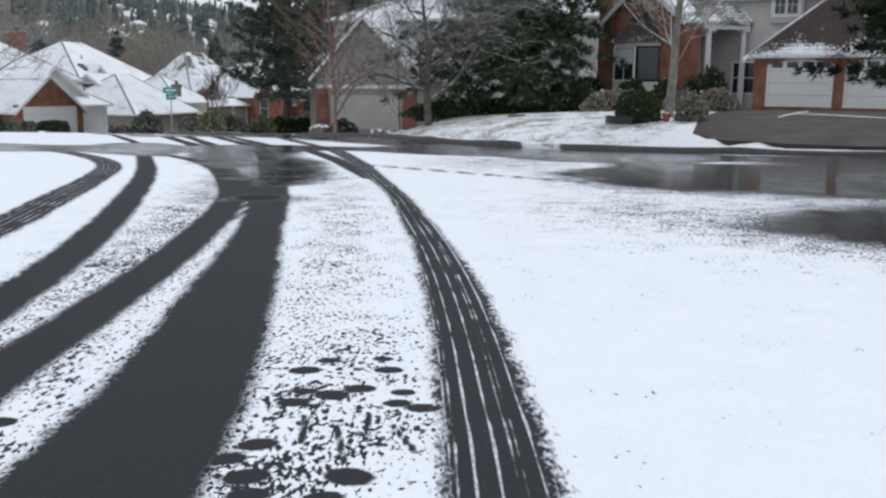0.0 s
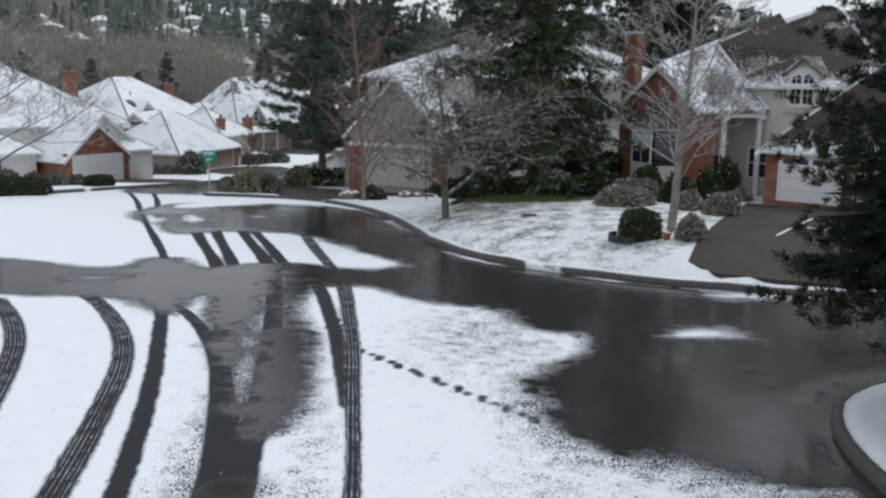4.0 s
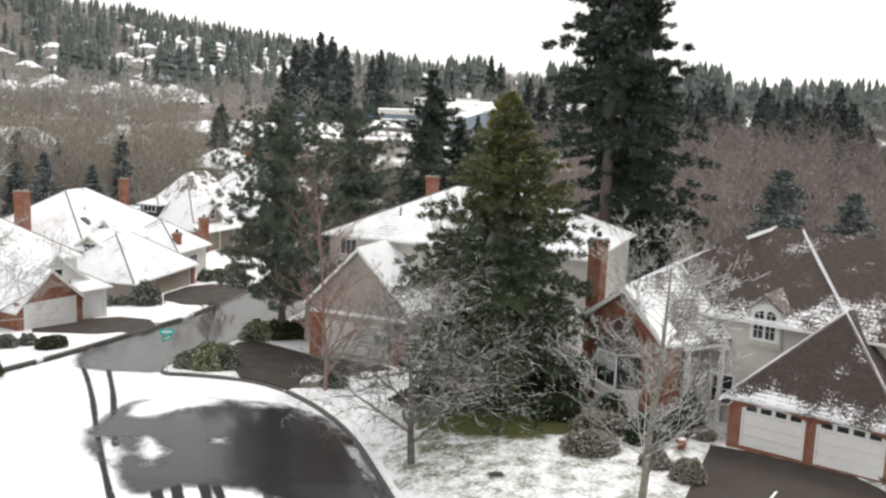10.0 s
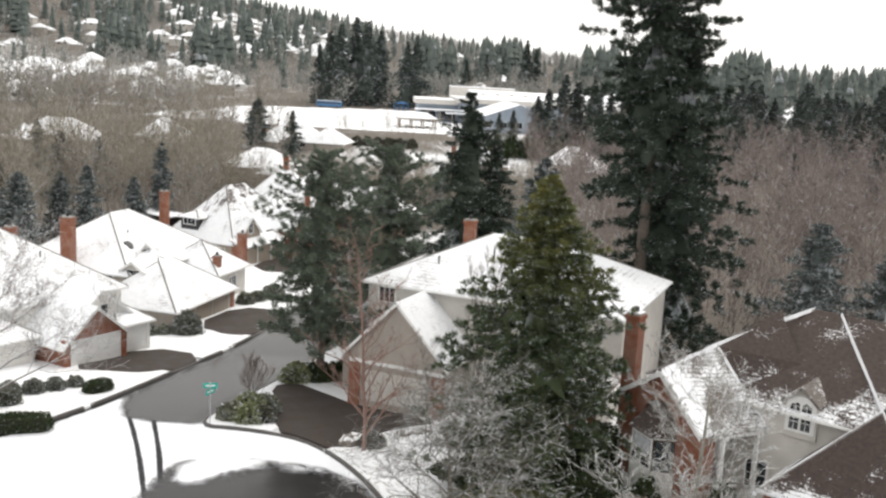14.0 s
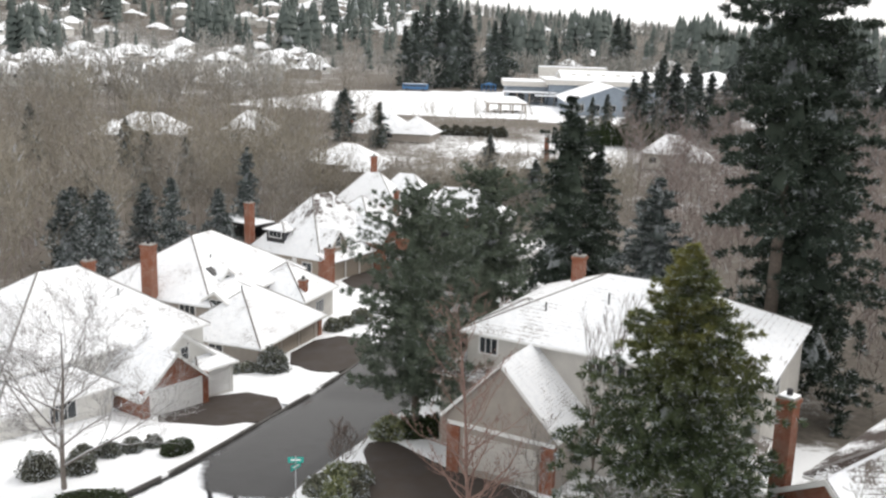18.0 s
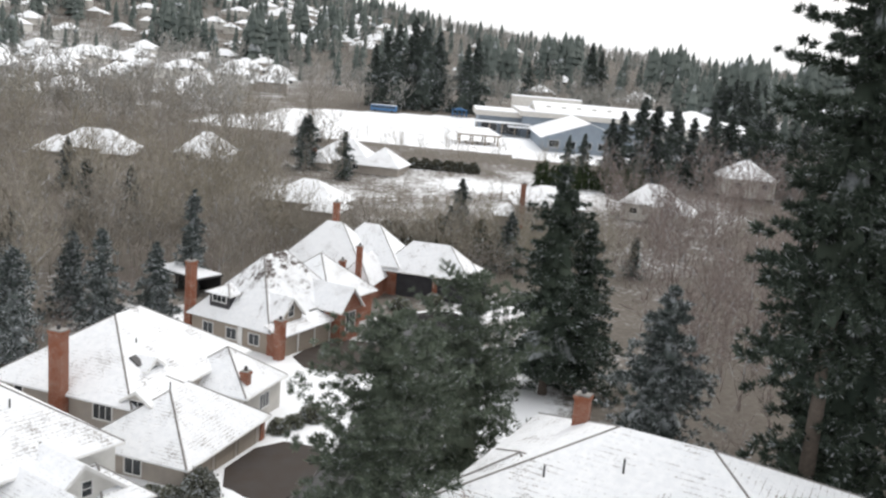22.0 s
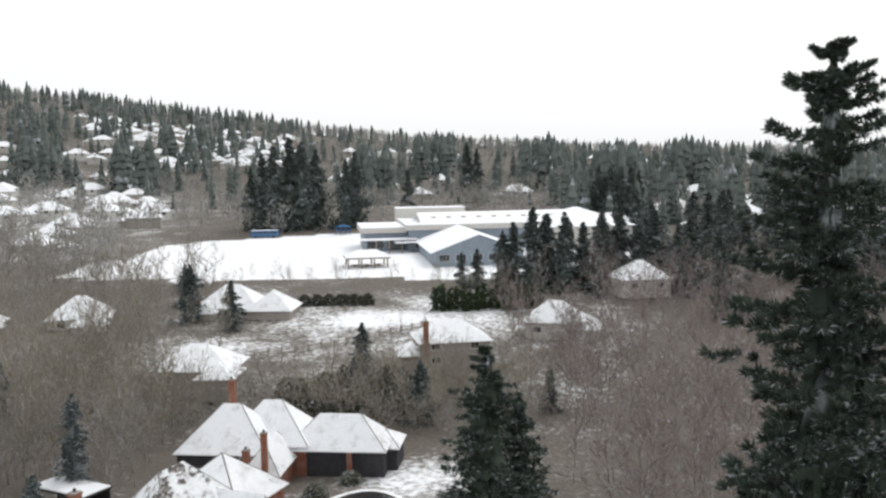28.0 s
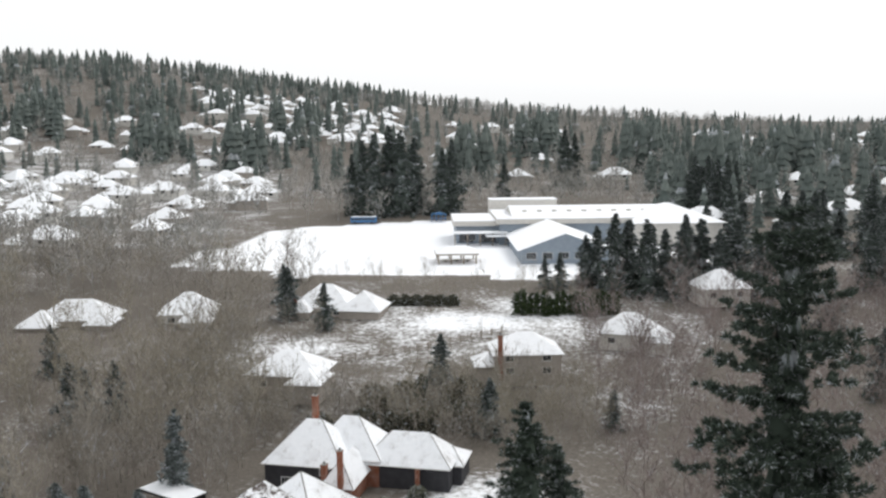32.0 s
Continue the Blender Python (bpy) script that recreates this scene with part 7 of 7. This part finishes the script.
def boulder_mat():
    m, nt, b, co = start_mat("grey_stone_with_snow", 0.9, 0.0, 0.3)
    col = ramp_mix(nt, noise_fac(nt, co, 4.0, 0.3, 0.7), (0.26, 0.23, 0.20), (0.14, 0.125, 0.11))
    lies = remap(nt, calc(nt, "ADD", normal_z(nt), noise_fac(nt, co, 3.0, 0.2, 0.8)), 1.15, 1.4)
    nt.links.new(ramp_mix(nt, lies, col, SNOW), b.inputs["Base Color"])
    bump(nt, b, noise_fac(nt, co, 9.0, 0.3, 0.7), 0.6, 0.05)
    return m


M["boulder"] = boulder_mat()
for k, (x, y, r) in enumerate(((-7.4, 57.6, 0.65), (-6.6, 58.2, 0.5), (-7.2, 58.6, 0.45), (-5.7, 58.9, 0.4), (-4.2, 60.1, 0.45), (-3.4, 60.6, 0.35), (-2.7, 61.2, 0.4))):
    boulder(x, y, r, k + 1)
shrub(-6.0, 57.6, 0.8, 0.7, 0.8, M["olive"], "dry brown shrub among boulders", 90, 1400, 0.14)


def planter(x, y, s=1.0):
    t = thing("planter", pose(x, y, zland(x, y) + 0.1), "terracotta planter filled with snow", "planter", "terracotta planters")
    bm = bmesh.new()
    prof = [(0.20, 0.0), (0.27, 0.30), (0.31, 0.52), (0.35, 0.54), (0.35, 0.62), (0.29, 0.62), (0.27, 0.54)]
    n = 16
    ring = [[bm.verts.new((r * s * math.cos(2 * math.pi * j / n), r * s * math.sin(2 * math.pi * j / n), z * s)) for j in range(n)] for r, z in prof]
    for a, b in zip(ring, ring[1:]):
        for j in range(n):
            bm.faces.new((a[j], a[(j + 1) % n], b[(j + 1) % n], b[j]))
    bm.faces.new(ring[0])
    part("pot", bm, M["terracotta"], t)
    bm = bmesh.new()
    bmesh.ops.create_uvsphere(bm, u_segments=14, v_segments=8, radius=0.28 * s, matrix=Matrix.Translation((0, 0, 0.55 * s)) @ Matrix.Diagonal((1, 1, 0.45, 1)))
    part("snow_fill", bm, M["snow"], t, "mound of snow")


M["terracotta"] = plain_mat("terracotta", (0.33, 0.10, 0.06), (0.25, 0.075, 0.05), 5.0, 0.8)
planter(8.1, 34.5, 0.5)
planter(12.1, 43.9, 0.8)


def ring_edging(x, y):
    t = thing("garden_edging", pose(x, y, zland(x, y) + 0.1), "black curved metal garden edging", "edging")
    for k in range(7):
        a0, a1 = radians(120 + k * 22), radians(120 + (k + 1) * 22)
        pts = [(0.75 * math.cos(a0), 0.75 * math.sin(a0), 0.0), (0.75 * math.cos(a1), 0.75 * math.sin(a1), 0.0),
               (0.75 * math.cos(a1), 0.75 * math.sin(a1), 0.28), (0.75 * math.cos(a0), 0.75 * math.sin(a0), 0.28)]
        part("edging_panel", prism_bm(pts, (0.03 * math.cos(a0), 0.03 * math.sin(a0), 0)), M["dark"], t)


ring_edging(6.7, 34.6)


def utility_lid(x, y, w, d, rot):
    t = thing("utility_lid", pose(x, y, zland(x, y) + 0.12, 0, 0, rot), "dark utility box lid set in the lawn", "utility box")
    part("lid", box_bm(-w / 2, w / 2, -d / 2, d / 2, -0.05, 0.08, bevel=0.02), M["dark"], t)
    part("lid_frame", box_bm(-w / 2 - 0.05, w / 2 + 0.05, -d / 2 - 0.05, d / 2 + 0.05, -0.05, 0.04), M["concrete"], t)


utility_lid(3.15, 40.3, 0.6, 0.42, 8)


def manhole(x, y):
    t = thing("manhole_cover", pose(x, y, float(road_z(x, y)) + 0.004), "round iron manhole cover in the carriageway", "manhole cover")
    bm = bmesh.new()
    bmesh.ops.create_cone(bm, cap_ends=True, segments=28, radius1=0.33, radius2=0.33, depth=0.02)
    part("cover", bm, M["iron"], t)
    bm = bmesh.new()
    for k in range(-4, 5):
        w = math.sqrt(max(0.0, 0.28 ** 2 - (k * 0.06) ** 2))
        add_box(bm, -w, w, k * 0.06 - 0.012, k * 0.06 + 0.012, 0.01, 0.018)
    part("tread_ribs", bm, M["iron"], t)
    bm = bmesh.new()
    n = 28
    o = [bm.verts.new((0.42 * math.cos(2 * math.pi * j / n), 0.42 * math.sin(2 * math.pi * j / n), 0.006)) for j in range(n)]
    i = [bm.verts.new((0.345 * math.cos(2 * math.pi * j / n), 0.345 * math.sin(2 * math.pi * j / n), 0.012)) for j in range(n)]
    for j in range(n):
        bm.faces.new((o[j], o[(j + 1) % n], i[(j + 1) % n], i[j]))
    part("collar", bm, M["iron"], t)


M["iron"] = plain_mat("wet_cast_iron", (0.04, 0.04, 0.041), (0.03, 0.029, 0.028), 8.0, 0.75, 0.2)
manhole(-2.42, 12.4)


def street_sign(x, y):
    t = thing("street_sign", pose(x, y, zland(x, y) + 0.1, 0, 0, 12), "teal street-name sign on a steel post", "street sign")
    bm = bmesh.new()
    bmesh.ops.create_cone(bm, cap_ends=True, segments=10, radius1=0.035, radius2=0.035, depth=2.9, matrix=pose(0, 0, 1.4))
    part("post", bm, M["steel"], t)
    for z, yaw in ((2.45, 0), (2.05, 55)):
        bm = box_bm(-0.46, 0.46, -0.012, 0.012, z, z + 0.36, bevel=0.008)
        bm.transform(pose(0, 0, 0, 0, 0, yaw))
        s = part("name_plate", bm, M["teal"], t, "teal plate")
        for side in (-1, 1):
            bm = box_bm(-0.3, 0.3, side * 0.016 - 0.003, side * 0.016 + 0.003, z + 0.13, z + 0.23)
            bm.transform(pose(0, 0, 0, 0, 0, yaw))
            part("lettering_bar", bm, M["white_paint"], s)
    bm = box_bm(-0.03, 0.03, -0.03, 0.03, 2.8, 2.86)
    part("post_cap", bm, M["steel"], t)


M["steel"] = plain_mat("galvanised_steel", (0.45, 0.46, 0.47), (0.36, 0.37, 0.38), 6.0, 0.45, 0.8)
M["teal"] = plain_mat("teal_enamel", (0.0, 0.36, 0.30), (0.0, 0.30, 0.25), 4.0, 0.5)
street_sign(-17.0, 59.75)


def flat_shed(x, y, rot):
    t = thing("garden_shelter", pose(x, y, zland(x, y), 0, 0, rot), "dark garden shelter under a slab of snow", "shelter")
    part("roof", box_bm(-4.5, 4.5, -2.2, 2.2, 2.6, 2.8), M["dark"], t)
    part("roof_snow", box_bm(-4.4, 4.4, -2.1, 2.1, 2.8, 3.0, bevel=0.05), M["snow"], t, "slab of snow")
    part("back_wall", box_bm(-4.3, 4.3, 1.9, 2.05, -0.5, 2.6), M["dark"], t)
    for px in (-4.2, 0, 4.2):
        part("post", box_bm(px - 0.1, px + 0.1, -2.0, -1.8, -0.5, 2.6), M["dark"], t)


flat_shed(-49.5, 144.5, -30)


def rail_fence(x0, y0, x1, y1, n):
    t = thing("rail_fence", pose(x0, y0, zland(x0, y0), 0, 0, math.degrees(math.atan2(y1 - y0, x1 - x0))), "dark rail fence with snow on its rails", "fence")
    L = math.hypot(x1 - x0, y1 - y0)
    slope = (zland(x1, y1) - zland(x0, y0)) / L
    for k in range(n + 1):
        px = L * k / n
        part("post", box_bm(px - 0.14, px + 0.14, -0.14, 0.14, px * slope - 0.4, px * slope + 1.7), M["siding_tan"], t)
    for z in (0.6, 1.2):
        bm = box_bm(0, L, -0.05, 0.05, z - 0.08, z + 0.08)
        for v in bm.verts:
            v.co.z += v.co.x * slope
        part("rail", bm, M["siding_tan"], t)


rail_fence(-44, 213, -24, 222, 8)
rail_fence(-24, 222, -6, 236, 8)
for k in range(16):
    x = -2.5 + k * 1.6
    conifer(x, 251.5 + 0.5 * math.sin(k), 5.6 + 0.7 * math.sin(k * 2.1), 1.6, 900, 300 + k, M["hedge"], "columnar evergreen in a tall dark hedge", "hedge_tree", group="tall hedge below the school", bottom=0.02, droop=0.1, size=0.7, slim=0.3, gaps=0.2, core=0.68, width=0.22)
rg = random.Random(50)
for k, (x, y, r, h) in enumerate([(rg.uniform(-36, -10), rg.uniform(176, 196), rg.uniform(2.0, 3.4), rg.uniform(2.5, 4.5)) for _ in range(16)] + [(-34 + 3 * j, 260, 1.8, 2.2) for j in range(6)]):
    shrub(x, y, r, r, h, M["olive"], "dull olive evergreen bush in the dip", 400 + k, 1300, 0.5, group="bushes in the dip")
